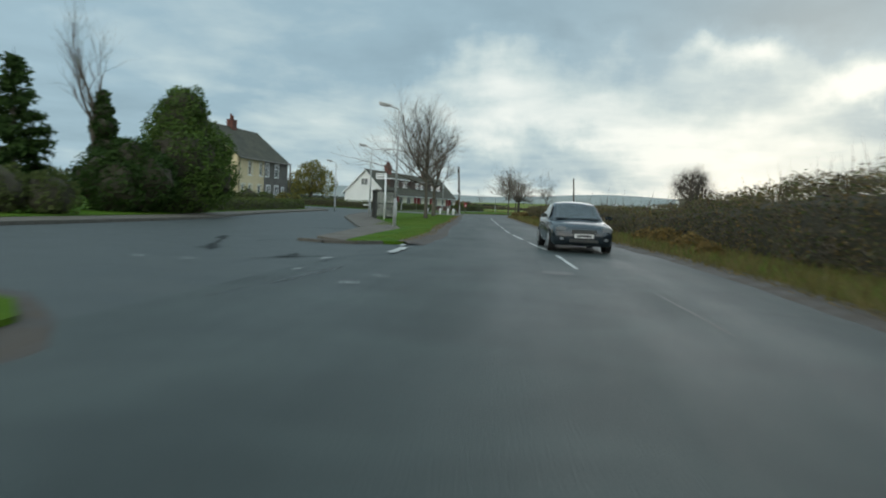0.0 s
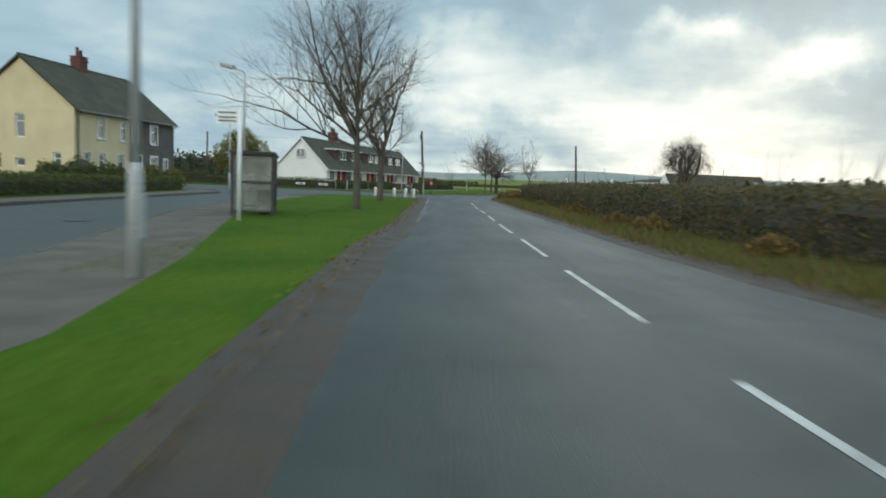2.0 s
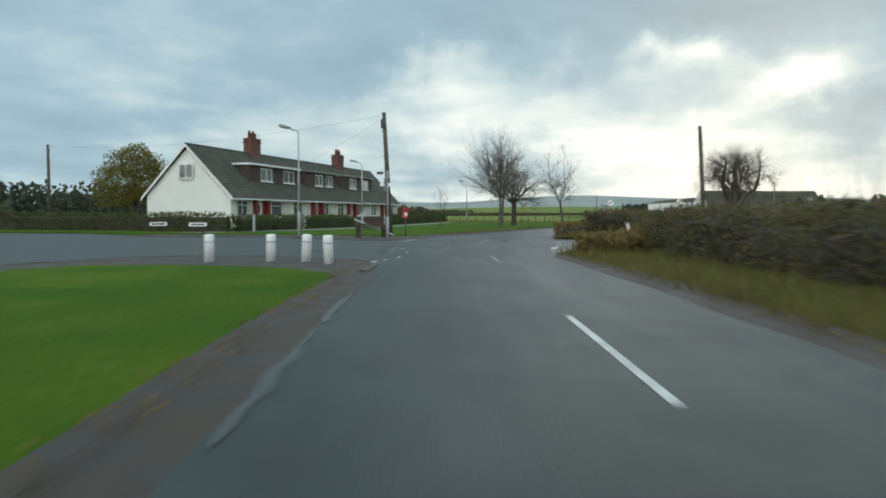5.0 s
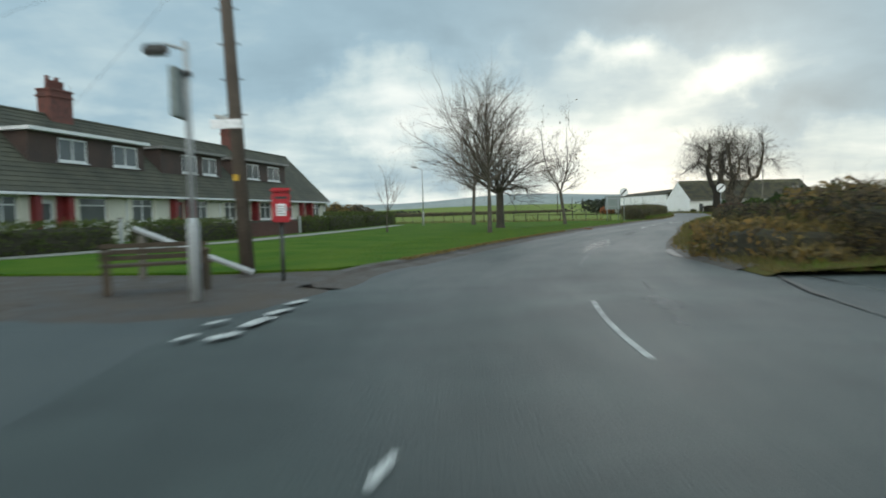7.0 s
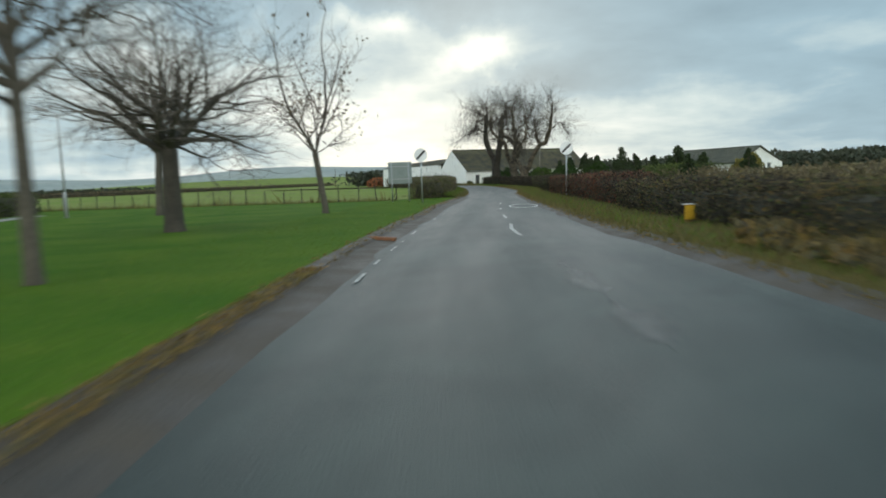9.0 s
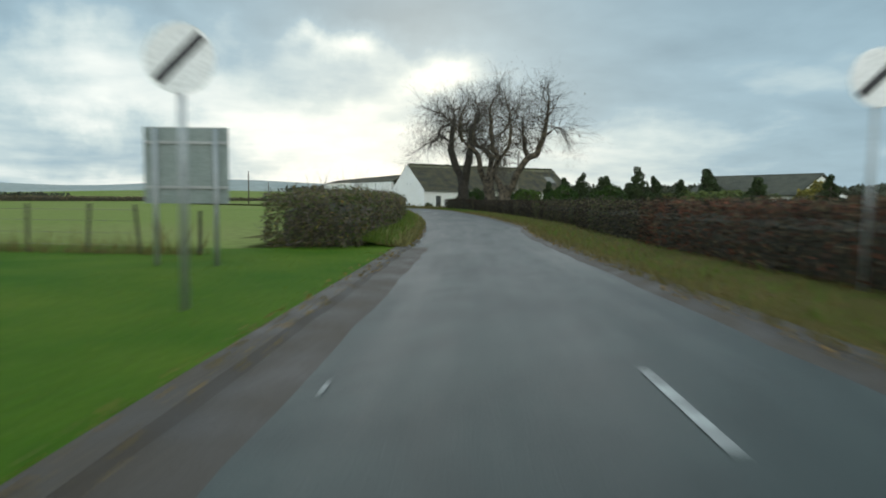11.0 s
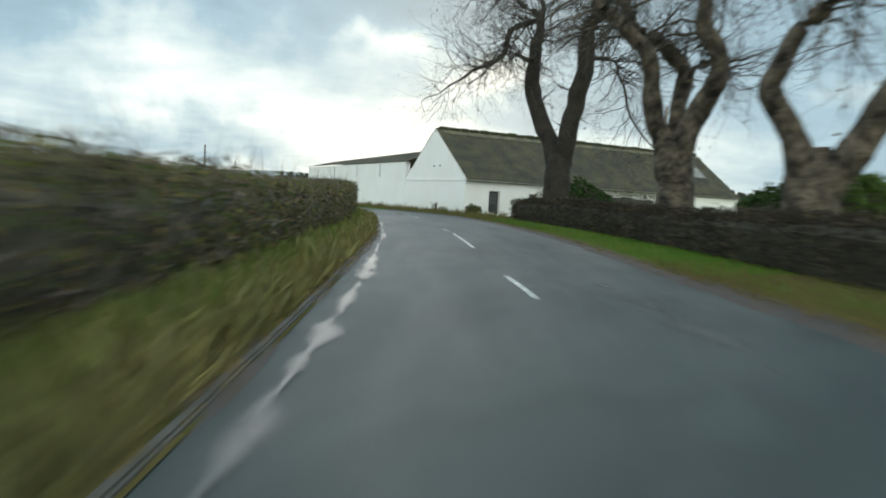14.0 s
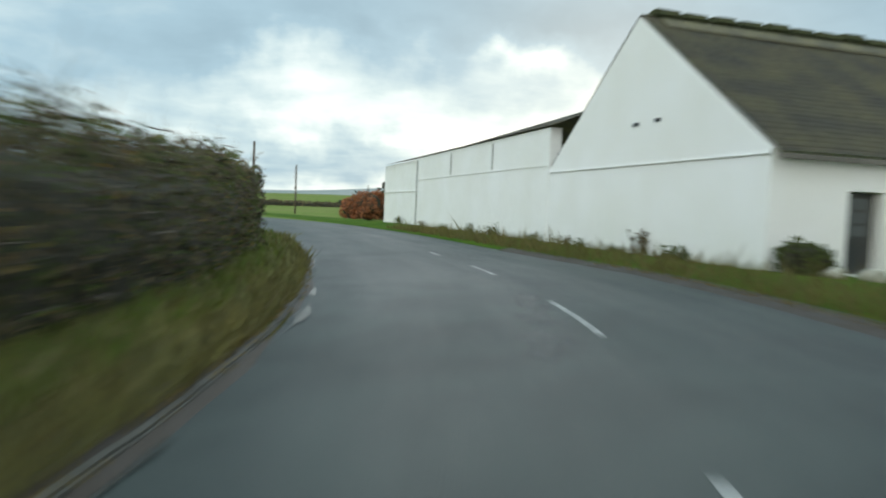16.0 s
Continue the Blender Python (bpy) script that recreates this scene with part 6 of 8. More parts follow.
old_tree(55.9, 207.5, "huge old bare tree, three twisting stems on one bole", 57, (0.79, -0.61), [(0.05, -0.3, 0.98), (0.05, 0.4, 0.75), (0, 1.8, 0.64), (-0.1, 2.7, 0.66), (-0.14, 3.5, 0.6), (-0.15, 4.0, 0.25)], [
    [(-0.3, 2.7, 0.42), (-0.5, 3.66, 0.4), (-0.9, 4.36, 0.37), (-1.08, 5.26, 0.31), (-1.08, 6.06, 0.3), (-1.4, 6.8, 0.28), (-2.05, 7.4, 0.27), (-2.6, 7.9, 0.25), (-3.2, 9.2, 0.18), (-2.9, 11.8, 0.06)],
    [(-0.15, 2.7, 0.4), (-0.1, 3.8, 0.34), (-0.08, 4.7, 0.29), (0.04, 5.66, 0.3), (0.06, 6.4, 0.3), (-0.4, 7.0, 0.3), (-1.1, 7.6, 0.28), (-1.9, 8.0, 0.26), (-2.4, 9.6, 0.17), (-1.8, 12.4, 0.05)],
    [(0.1, 2.7, 0.42), (0.3, 3.8, 0.4), (0.7, 4.7, 0.39), (1.05, 5.36, 0.36), (1.2, 6.05, 0.33), (0.95, 6.8, 0.3), (0.64, 7.5, 0.28), (0.45, 9.0, 0.24), (0.45, 11.2, 0.15), (1.0, 13.0, 0.05)],
    [(0.9, 8.8, 0.14), (2.2, 10.2, 0.1), (3.0, 12.0, 0.04)],
    [(-2.6, 8.2, 0.1), (-4.0, 9.2, 0.07), (-5.0, 11.0, 0.03)],
    [(0.1, 5.9, 0.1), (0.55, 6.35, 0.08), (0.95, 6.5, 0.07)]], 5.6, 1.0, M_BARKPALE)
old_tree(53.5, 199.7, "huge old bare tree, kinked limb leaning over the hedge", 66, (0.78, -0.63), [(0.35, -0.3, 0.85), (0.33, 0.4, 0.68), (0.3, 1.2, 0.62), (0.28, 2.0, 0.62), (0.3, 2.5, 0.5), (0.3, 2.9, 0.2)], [
    [(0.15, 1.7, 0.4), (-0.06, 2.6, 0.36), (-0.42, 3.26, 0.3), (-0.8, 3.94, 0.28), (-0.7, 4.6, 0.24), (-0.5, 5.3, 0.21), (-0.1, 5.8, 0.19), (0.7, 6.6, 0.17), (1.1, 8.2, 0.14), (0.95, 10.2, 0.09), (0.6, 12.4, 0.04)],
    [(0.45, 1.7, 0.42), (0.76, 2.5, 0.38), (1.26, 3.16, 0.37), (1.64, 3.8, 0.36), (2.1, 4.7, 0.34), (2.75, 5.6, 0.32), (3.7, 6.05, 0.31), (4.1, 6.9, 0.29), (4.5, 8.0, 0.25), (4.9, 9.9, 0.16), (5.0, 12.0, 0.05)],
    [(2.75, 5.7, 0.22), (2.4, 6.6, 0.18), (2.2, 8.0, 0.14), (2.3, 10.2, 0.05)],
    [(4.6, 8.1, 0.13), (5.6, 8.8, 0.08), (6.2, 8.4, 0.03)]], 5.4, 1.0, M_BARKPALE)
bare_tree("ivy_tree", -13.1, 32.4, "tall thin bare tree with ivy round its lower trunk", 19, 4.6, 0.24, 5, (4, 3, 4, 4, 3), (0.58, 0.76), 20, 0.15, 0.4, 0.6, lean=(-0.22, 0))
blob_tree("ivy", -13.1, 32.4, "dark ivy wrapped round a tree trunk", 20, 5, [(0, 0, 0.9, 1.0), (0.1, 0, 2.2, 0.95), (-0.1, 0.1, 3.4, 0.85), (-0.15, 0, 4.6, 0.75), (-0.25, 0, 5.6, 0.6), (-0.3, 0, 6.4, 0.4)], M_LEAFGREEN, 4600, 0.09, category="ivy")
blob_tree("cypress", -6.2, 28.4, "dense dark green garden conifer overgrown to a broad dome", 21, 6.6, [(0, 0, 1.3, 1.9), (0.3, -0.3, 2.8, 2.0), (-0.2, 0.2, 4.2, 1.65), (0.1, 0, 5.4, 1.1), (1.1, 0.6, 2.0, 1.5), (-1.4, -0.6, 1.6, 1.5), (0.9, 1.2, 3.4, 1.2)], M_LEAFCYP, 36000, 0.055)
blob_tree("garden_shrub", -7.3, 25.0, "dark twiggy garden shrub beside the conifer", 22, 3.4, [(0, 0, 1.2, 1.5), (1.0, 0.6, 1.7, 1.4), (-1.0, 0.2, 1.5, 1.4), (0.2, 0.4, 2.6, 1.0)], M_LEAFGREEN, 9000, 0.07, category="shrub")
blob_tree("garden_shrub", -7.2, 17.5, "rounded green garden shrub behind the footway", 24, 1.7, [(0, 0, 0.7, 1.1), (1.2, 1.0, 0.7, 1.0), (-1.2, -0.6, 0.65, 1.0)], M_LEAFHEDGE, 4500, 0.06, category="shrub")
blob_tree("garden_shrub", -9.4, 14.0, "yellow-green garden shrub behind the footway", 25, 1.9, [(0, 0, 0.8, 1.1), (-1.4, -0.8, 0.9, 1.1)], M_LEAFYEL, 3500, 0.06, category="shrub")
blob_tree("garden_shrub", -17.0, 61.0, "clipped green shrub below the house gable", 26, 1.6, [(0, 0, 0.7, 1.1), (1.6, 0.8, 0.7, 0.9), (-1.6, -0.6, 0.7, 0.9)], M_LEAFHEDGE, 3500, 0.07, category="shrub")
blob_tree("garden_shrub", -15.6, 67.0, "small yellow-green shrub by the house wall", 27, 1.4, [(0, 0, 0.7, 0.9), (0.8, 1.4, 0.7, 0.8)], M_LEAFYEL, 2200, 0.07, category="shrub")
for k, (x, y, h) in enumerate(((-9.2, 150.0, 2.3), (-7.0, 152.5, 2.5), (-4.6, 151.0, 2.2), (-6.2, 146.5, 2.0))):
    blob_tree("garden_shrub", x, y, "thinning orange-brown autumn shrub behind the garden hedge", 380 + k, h, [(0, 0, h * 0.45, h * 0.4), (h * 0.5, 0.2, h * 0.5, h * 0.36), (-h * 0.45, 0.1, h * 0.5, h * 0.38), (0.2, 0, h * 0.75, h * 0.25)], M_BRACKEN if k % 2 else M_LEAFBROWN, 2600, 0.07, category="shrub")
blob_tree("autumn_tree", -35.5, 134.0, "rounded tree with thinning yellow-brown autumn leaves", 28, 9, [(0, 0, 5.2, 3.2), (-2.6, 0.5, 4.2, 2.4), (2.6, 0, 4.4, 2.5), (0.4, 0, 7.0, 2.0)], M_LEAFYEL, 11000, 0.10, trunk_r=0.35, core=False)


def spruce(x, y, h, r, seed, label, name="spruce"):
    nr = np.random.default_rng(seed)
    t = thing(name, label, "tree", pose(x, y, 0.0))
    w = Wood()
    w.tube([Vector((0, 0, -0.1)), Vector((0, 0, h * 0.5)), Vector((0, 0, h))], [0.03 * h, 0.018 * h, 0.006], 8)
    cs = []
    z = h * 0.12
    while z < h * 0.97:
        k = 1 - (z / h)
        for a in nr.uniform(0, 2 * math.pi, 6):
            L = r * (k ** 0.8) * nr.uniform(0.7, 1.15) + 0.1
            tip = Vector((L * math.cos(a), L * math.sin(a), z + L * nr.uniform(-0.15, 0.25)))
            w.tube([Vector((0, 0, z)), tip], [0.025, 0.008], 4)
            for u in np.linspace(0.15, 1, max(4, int(L * 9))):
                for _ in range(7):
                    cs.append((tip.x * u, tip.y * u, z + (tip.z - z) * u - abs(nr.normal(0, 0.12))))
        z += h * 0.045
    raw("trunk", w.v, w.f, M_BARKDARK, t, smooth=True)
    cs = np.array(cs) + nr.normal(0, 0.07, (len(cs), 3))
    quads("crown", cs, nr.uniform(0.6, 1.3, len(cs)) * (0.035 + 0.008 * h), M_LEAFGREEN, nr, t)
    return t


spruce(-11.8, 23.6, 7.4, 2.2, 1, "tall dark green spruce in the garden")
spruce(-14.2, 22.6, 6.4, 2.1, 2, "tall dark green spruce in the garden")


def pine(x, y, h, seed):
    """A young pine: bare leaning stem, and ragged tufts of needles on spreading boughs."""
    nr = np.random.default_rng(seed)
    lumps = []
    n = 11
    for k in range(n):
        u = k / (n - 1)
        z = h * (0.28 + 0.66 * u)
        a, r = nr.uniform(0, 6.28), h * 0.24 * (1 - u) ** 0.7 * nr.uniform(0.5, 1.3)
        lumps.append((r * math.cos(a), r * math.sin(a), z, h * (0.15 - 0.08 * u) * nr.uniform(0.8, 1.25)))
    return blob_tree("pine_tree", x, y, "dark ragged pine in the plantation behind the hedge", seed, h, lumps, M_NEEDLE, int(1100 * h), 0.07, trunk_r=0.02 * h, trunk_h=h * 0.8, core=False)


for k, (x, y, h) in enumerate(((68.5, 206.8, 4.7), (67.9, 195.8, 4.9), (63.4, 195.2, 3.9), (70.6, 196.4, 4.1), (72.4, 194.0, 3.6), (66.0, 199.6, 3.9), (65.2, 209.5, 3.6), (64.5, 205.0, 4.0), (73, 184, 3.6), (69, 186, 3.4), (75, 178, 3.7), (64, 176, 3.2), (78, 196, 5.0), (80.5, 199, 5.2))):
    pine(x, y, h, 40 + k)


# ---------------------------------------------------------------- hedges
def hedge(name, line, width, height, label, seed, leaf_mat, per_m=260, size=0.05, rough=0.16, stems=0, stem_mat=None, stem_h=0.6, z0=0.05, extra=None):
    """A hedge along a line: uneven core coloured dark as inner shade, leaves in its skin, and loose stems above."""
    nr = np.random.default_rng(seed)
    d = np.r_[0, np.cumsum(np.linalg.norm(np.diff(line, axis=0), axis=1))]
    n = max(3, int(d[-1] / 0.5))
    t = np.linspace(0, d[-1], n)
    p = np.stack([np.interp(t, d, line[:, k]) for k in range(2)], 1)
    nm = normals(p)
    H = height if callable(height) else (lambda s: height)
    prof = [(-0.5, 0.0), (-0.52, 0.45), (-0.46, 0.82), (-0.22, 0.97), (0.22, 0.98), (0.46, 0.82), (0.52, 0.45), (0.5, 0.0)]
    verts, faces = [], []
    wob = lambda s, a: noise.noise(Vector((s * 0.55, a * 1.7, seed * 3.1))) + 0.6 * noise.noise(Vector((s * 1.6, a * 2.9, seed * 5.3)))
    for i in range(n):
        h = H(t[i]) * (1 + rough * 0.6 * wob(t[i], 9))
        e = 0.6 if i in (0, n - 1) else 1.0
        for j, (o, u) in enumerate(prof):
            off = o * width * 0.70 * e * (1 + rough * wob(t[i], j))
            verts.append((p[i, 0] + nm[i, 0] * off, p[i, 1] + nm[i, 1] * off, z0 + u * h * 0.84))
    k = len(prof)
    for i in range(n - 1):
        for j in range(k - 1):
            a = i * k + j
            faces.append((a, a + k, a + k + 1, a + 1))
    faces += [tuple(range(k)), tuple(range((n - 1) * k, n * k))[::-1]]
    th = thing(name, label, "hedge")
    # solid filler whose dark colour stands for the shade between the leaves
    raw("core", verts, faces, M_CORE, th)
    m = int(d[-1] * per_m)
    s = nr.uniform(0, d[-1], m)
    q = np.stack([np.interp(s, t, p[:, c]) for c in range(2)], 1)
    qn = np.stack([np.interp(s, t, nm[:, c]) for c in range(2)], 1)
    u = nr.uniform(0, 1, m)
    # walk round the profile: left face, top, right face
    hh = np.array([H(v) * (1 + rough * 0.6 * wob(v, 9)) for v in t])
    hs = np.interp(s, t, hh)
    ang = nr.uniform(0, 1, m)
    per = 2 * hs + width
    pos = ang * per
    side = np.where(pos < hs, 0, np.where(pos < hs + width, 1, 2))
    o = np.where(side == 0, -0.5, np.where(side == 1, (pos - hs) / width - 0.5, 0.5)) * width
    zz = np.where(side == 0, pos, np.where(side == 1, hs, per - pos))
    w2 = np.interp(s, t, [wob(v, 3) for v in t])
    o = o * (1 + rough * w2) * nr.uniform(0.74, 1.06, m) + nr.normal(0, 0.05, m)
    zz = np.where(side == 1, zz * nr.uniform(0.84, 1.05, m), np.maximum(zz, 0.03)) + nr.normal(0, 0.05, m)
    c = np.stack([q[:, 0] + qn[:, 0] * o, q[:, 1] + qn[:, 1] * o, z0 + np.maximum(zz, 0.02)], 1)
    # leaves over the two ends
    me_ = int(per_m * width * 0.6)
    for e, sgn in ((0, -1), (n - 1, 1)):
        tv = (p[e] - p[e - sgn]) / (np.linalg.norm(p[e] - p[e - sgn]) + 1e-9)
        oo, zz = nr.uniform(-0.5, 0.5, me_) * width, nr.uniform(0.02, 1.0, me_) * hh[e]
        bulge = 0.35 * width * np.sqrt(np.maximum(0, 1 - (2 * oo / width) ** 2)) * nr.uniform(0.2, 1.0, me_)
        c = np.r_[c, np.c_[p[e, 0] + nm[e, 0] * oo + tv[0] * bulge, p[e, 1] + nm[e, 1] * oo + tv[1] * bulge, z0 + zz]]
        s = np.r_[s, np.full(me_, t[e])]
    m = len(s)
    if callable(leaf_mat):
        for mt, sel in leaf_mat(s, nr):
            quads("foliage", c[sel], nr.uniform(0.6, 1.4, sel.sum()) * size, mt, nr, th)
    else:
        quads("foliage", c, nr.uniform(0.6, 1.4, m) * size, leaf_mat, nr, th)
    if stems:
        pick = c[nr.random(len(c)) < 0.3]
        quads("twig_tangle", pick + nr.normal(0, 0.05, pick.shape), nr.uniform(0.5, 1.5, len(pick)) * 0.011, stem_mat or M_TWIG, nr, th, aspect=11)
        m = int(d[-1] * stems)
        s = nr.uniform(0, d[-1], m)
        q = np.stack([np.interp(s, t, p[:, k]) + np.interp(s, t, nm[:, k]) * nr.uniform(-0.4, 0.4, m) * width for k in range(2)], 1)
        feet = np.c_[q, z0 + np.interp(s, t, hh) * nr.uniform(0.75, 0.95, m)]
        tagged(blades("weed_growth", feet, np.minimum(nr.gamma(2.0, stem_h / 2.6, m) + 0.1, 1.7 * stem_h), stem_mat or M_TWIG, nr, 0.25, 0.007, th), kind="stuff")
    return th


def plants(s, r, seed):
    """A random share for each leaf, drifting from plant to plant along a hedge."""
    drift = np.array([noise.noise(Vector((v * 0.45, seed, 0))) + 0.6 * noise.noise(Vector((v * 1.3, seed, 5))) for v in s])
    return np.clip(r.random(len(s)) + 0.5 * drift, 0, 0.999)


def off_line(line, o):
    return line + normals(line) * o


GH = "low clipped dark green privet hedge along the gardens"
hedge("garden_hedge", smooth_line([(-7.3, 29.5), (-8.6, 37.5), (-10.4, 49), (-11.9, 60), (-13.4, 66), (-16.4, 69.2), (-23, 70.6), (-45, 72)], 0.7), 0.9, 0.88, GH, 3, M_LEAFHEDGE, 230, 0.055)
hedge("garden_hedge", smooth_line([(-60, 105), (-30, 103.6), (-19, 102.2), (-10.8, 100.3)], 0.7), 0.9, lambda s: 1.7 if s < 32 else 1.2, GH, 4, M_LEAFHEDGE, 200, 0.06)
LT = "square-clipped dark green hedge in front of the cottages"
for k, (a, b) in enumerate((((-10.3, 100.6), (-8.7, 108.6)), ((-8.4, 110.2), (-6.9, 118.2)), ((-5.2, 128.0), (-4.7, 133.0)), ((-4.5, 133.6), (-3.4, 146)), ((-3.2, 147.5), (-1.6, 158)))):
    hedge("garden_hedge", smooth_line([a, ((a[0] + b[0]) / 2, (a[1] + b[1]) / 2), b], 0.6), 0.8, 1.05 if k < 3 else 1.35, LT, 10 + k, M_LEAFHEDGE, 230, 0.055, 0.08)
right_verge_hedge = off_line(span(right_a, -12, 79), 3.5)
hedge("roadside_hedge", right_verge_hedge, 2.4, lambda s: 2.2 - 0.92 * min(1, max(0, (s - 24) / 14)), "tangled brown and green roadside hedge of brambles and thorn", 30,
      lambda s, r: [(M_LEAFDARK, (k := plants(s, r, 3)) < 0.06), (M_LEAFBROWN, (k >= 0.06) & (k < 0.5)), (M_LEAFHEDGE, (k >= 0.5) & (k < 0.82)), (M_BRACKEN, k >= 0.82)], 1250, 0.03, 0.32, 12, None, 0.7, 0.1)
hedge("roadside_hedge", off_line(span(right_b, 93.5, 128), 2.7), 2.0, lambda s: 0.86 + 0.38 * math.exp(-s / 4), "tangled brown roadside hedge with bracken at its foot", 31,
      lambda s, r: [(M_LEAFDARK, (k := plants(s, r, 5)) < 0.36), (M_LEAFBROWN, (k >= 0.36) & (k < 0.72)), (M_LEAFHEDGE, (k >= 0.72) & (k < 0.88)), (M_BRACKEN, k >= 0.88)], 1400, 0.024, 0.2, 8, M_TWIGDARK, 0.35, 0.1)
hedge("beech_hedge", off_line(span(right_b, 128.3, 150), 2.7), 1.5, 1.1, "russet beech hedge still holding its dead leaves", 32,
      lambda s, r: [(M_LEAFRED, (k := plants(s, r, 12) - 0.3 * np.exp(-((s - 5) / 3.5) ** 2)) < 0.4), (M_LEAFBROWN, (k >= 0.4) & (k < 0.7)), (M_LEAFDARK, k >= 0.7)], 1000, 0.028, 0.15, 8, M_TWIGDARK, 0.25, 0.1)
hedge("roadside_hedge", off_line(span(right_b, 150.5, 226.3), 2.8), 1.5, lambda s: 1.08 + 0.25 * min(1, max(0, (s - 60) / 14)), "trimmed dark thorn hedge along the lane", 33,
      lambda s, r: [(M_LEAFDARK, (k := plants(s, r, 9) + np.where(s < 26, 0.3, 0.0)) < 0.88), (M_LEAFBROWN, (k >= 0.88) & (k < 1.15)), (M_LEAFHEDGE, k >= 1.15)], 1000, 0.026, 0.16, 10, M_TWIGDARK, 0.2, 0.1)
hedge("roadside_hedge", off_line(span(left_b, 149.5, 247), -2.2), 2.35, lambda s: 1.22 + 0.1 * min(1, max(0, (32 - s) / 10)) + 0.68 * min(1, max(0, (s - 58) / 30)), "thick green and brown roadside hedge with dead weed stems above it", 34,
      lambda s, r: [(M_LEAFDARK, (k := plants(s, r, 7)) < 0.05), (M_LEAFBROWN, (k >= 0.05) & (k < 0.48)), (M_LEAFHEDGE, (k >= 0.48) & (k < 0.9)), (M_LEAFYEL, (k >= 0.9) & (k < 0.94)), (M_BRACKEN, k >= 0.94)], 1250, 0.03, 0.2, 12, None, 0.55, 0.07)
hedge("roadside_hedge", smooth_line([(59.4, 226.8), (60.8, 229.2), (62.3, 231.6), (66, 233.6), (75, 235.2)], 0.6), 1.6, lambda s: 1.1 + 1.4 * min(1, max(0, (s - 5.5) / 3)), "dark overgrown hedge beside the barn", 44,
      lambda s, r: [(M_LEAFDARK, (k := r.random(len(s))) < 0.6), (M_LEAFBROWN, (k >= 0.6) & (k < 0.8)), (M_LEAFHEDGE, k >= 0.8)], 700, 0.033, 0.2, 12, None, 0.35, 0.0)
hedge("field_hedge", smooth_line([(-140, 350), (-20, 345), (60, 390)], 3), 2.0, 1.6, "dark hedge between far fields", 36, M_LEAFBROWN, 40, 0.18)

hedge("lane_hedge", smooth_line([(11.6, 96.2), (15, 94.8), (22, 93.0), (40, 90.5)], 0.6), 2.0, 1.5, "tangled brown hedge along the mouth of the lane", 37,
      lambda s, r: [(M_LEAFBROWN, (k := r.random(len(s))) < 0.45), (M_LEAFHEDGE, (k >= 0.45) & (k < 0.6)), (M_BRACKEN, k >= 0.6)], 430, 0.05, 0.3, 12, None, 0.5, -0.03)
hedge("lane_hedge", smooth_line([(12.5, 79.0), (16, 80.6), (24, 81.0), (40, 79.5)], 0.6), 2.0, 1.4, "tangled brown hedge along the mouth of the lane", 38,
      lambda s, r: [(M_LEAFBROWN, (k := r.random(len(s))) < 0.5), (M_LEAFHEDGE, k >= 0.5)], 400, 0.05, 0.3, 12, None, 0.5, -0.03)
hedge("bracken_bank", smooth_line([(9.6, 78.6), (10.6, 80.6), (13.0, 82.2), (17, 82.6)], 0.5), 1.9, 0.6, "bank of dead brown bracken and grass at the lane corner", 39, M_BRACKEN, 420, 0.06, 0.35, 30, M_BLADEY, 0.3, 0.05)
hedge("bracken_bank", smooth_line([(10.3, 97.6), (10.6, 95.4), (12.2, 94.3), (16, 93.0), (24, 91.4)], 0.5), 1.5, 0.75, "bank of orange-brown bracken along the lane mouth", 43,
      lambda s, r: [(M_BRACKEN, (k := r.random(len(s))) < 0.7), (M_LEAFBROWN, k >= 0.7)], 420, 0.045, 0.35, 25, M_BLADEY, 0.3, -0.03)
hedge("bracken_bank", off_line(span(right_b, 93.6, 116), 1.15), 0.9, lambda s: 0.1 + 0.55 * max(0.0, noise.noise(Vector((s * 0.55, 2, 7))) + 0.2), "strip of dead bracken at the foot of the hedge", 42,
      lambda s, r: [(M_BRACKEN, (k := r.random(len(s))) < 0.6), (M_LEAFBROWN, k >= 0.6)], 260, 0.055, 0.4, 20, M_BLADEY, 0.25, 0.08)


# ---------------------------------------------------------------- grass and weeds
def scatter_blades(name, line, o0, o1, per_m, h, material, seed, label, z=0.08, slope=0.0):
    nr = np.random.default_rng(seed)
    d = np.r_[0, np.cumsum(np.linalg.norm(np.diff(line, axis=0), axis=1))]
    m = int(d[-1] * per_m)
    s = nr.uniform(0, d[-1], m)
    nm = normals(line)
    o = o0 + (o1 - o0) * nr.uniform(0, 1, m)
    q = np.stack([np.interp(s, d, line[:, k]) + np.interp(s, d, nm[:, k]) * o for k in range(2)], 1)
    feet = np.c_[q, np.full(m, z) + slope * np.abs(o)]
    ob = blades(name, feet, nr.gamma(3.0, h / 3.0, m) + (0.03 if h > 0.05 else 0.008), material, nr, 0.45, 0.012 if h > 0.05 else 0.004)
    return tagged(ob, label, "grass", kind="stuff")


scatter_blades("verge_grass", span(left_a, 14.5, 26), -0.15, -1.1, 420, 0.02, M_BLADE, 1, "short mown grass blades on the island", 0.06)
scatter_blades("verge_grass", span(left_a, 27, 72), -0.2, -3.2, 900, 0.02, M_BLADE, 10, "short mown grass blades on the island", 0.06)
scatter_blades("verge_grass", span(left_b, 97, 150), -0.2, -4.0, 900, 0.02, M_BLADE, 2, "short mown grass blades on the green", 0.07)
scatter_blades("verge_grass", span(right_a, 0, 80), 0.0, 2.6, 420, 0.13, M_BLADEY, 3, "long yellowed grass on the verge", 0.05)
scatter_blades("verge_grass", span(right_a, 0, 80), 0.3, 2.8, 160, 0.12, M_BLADE, 4, "long green grass on the verge", 0.05)
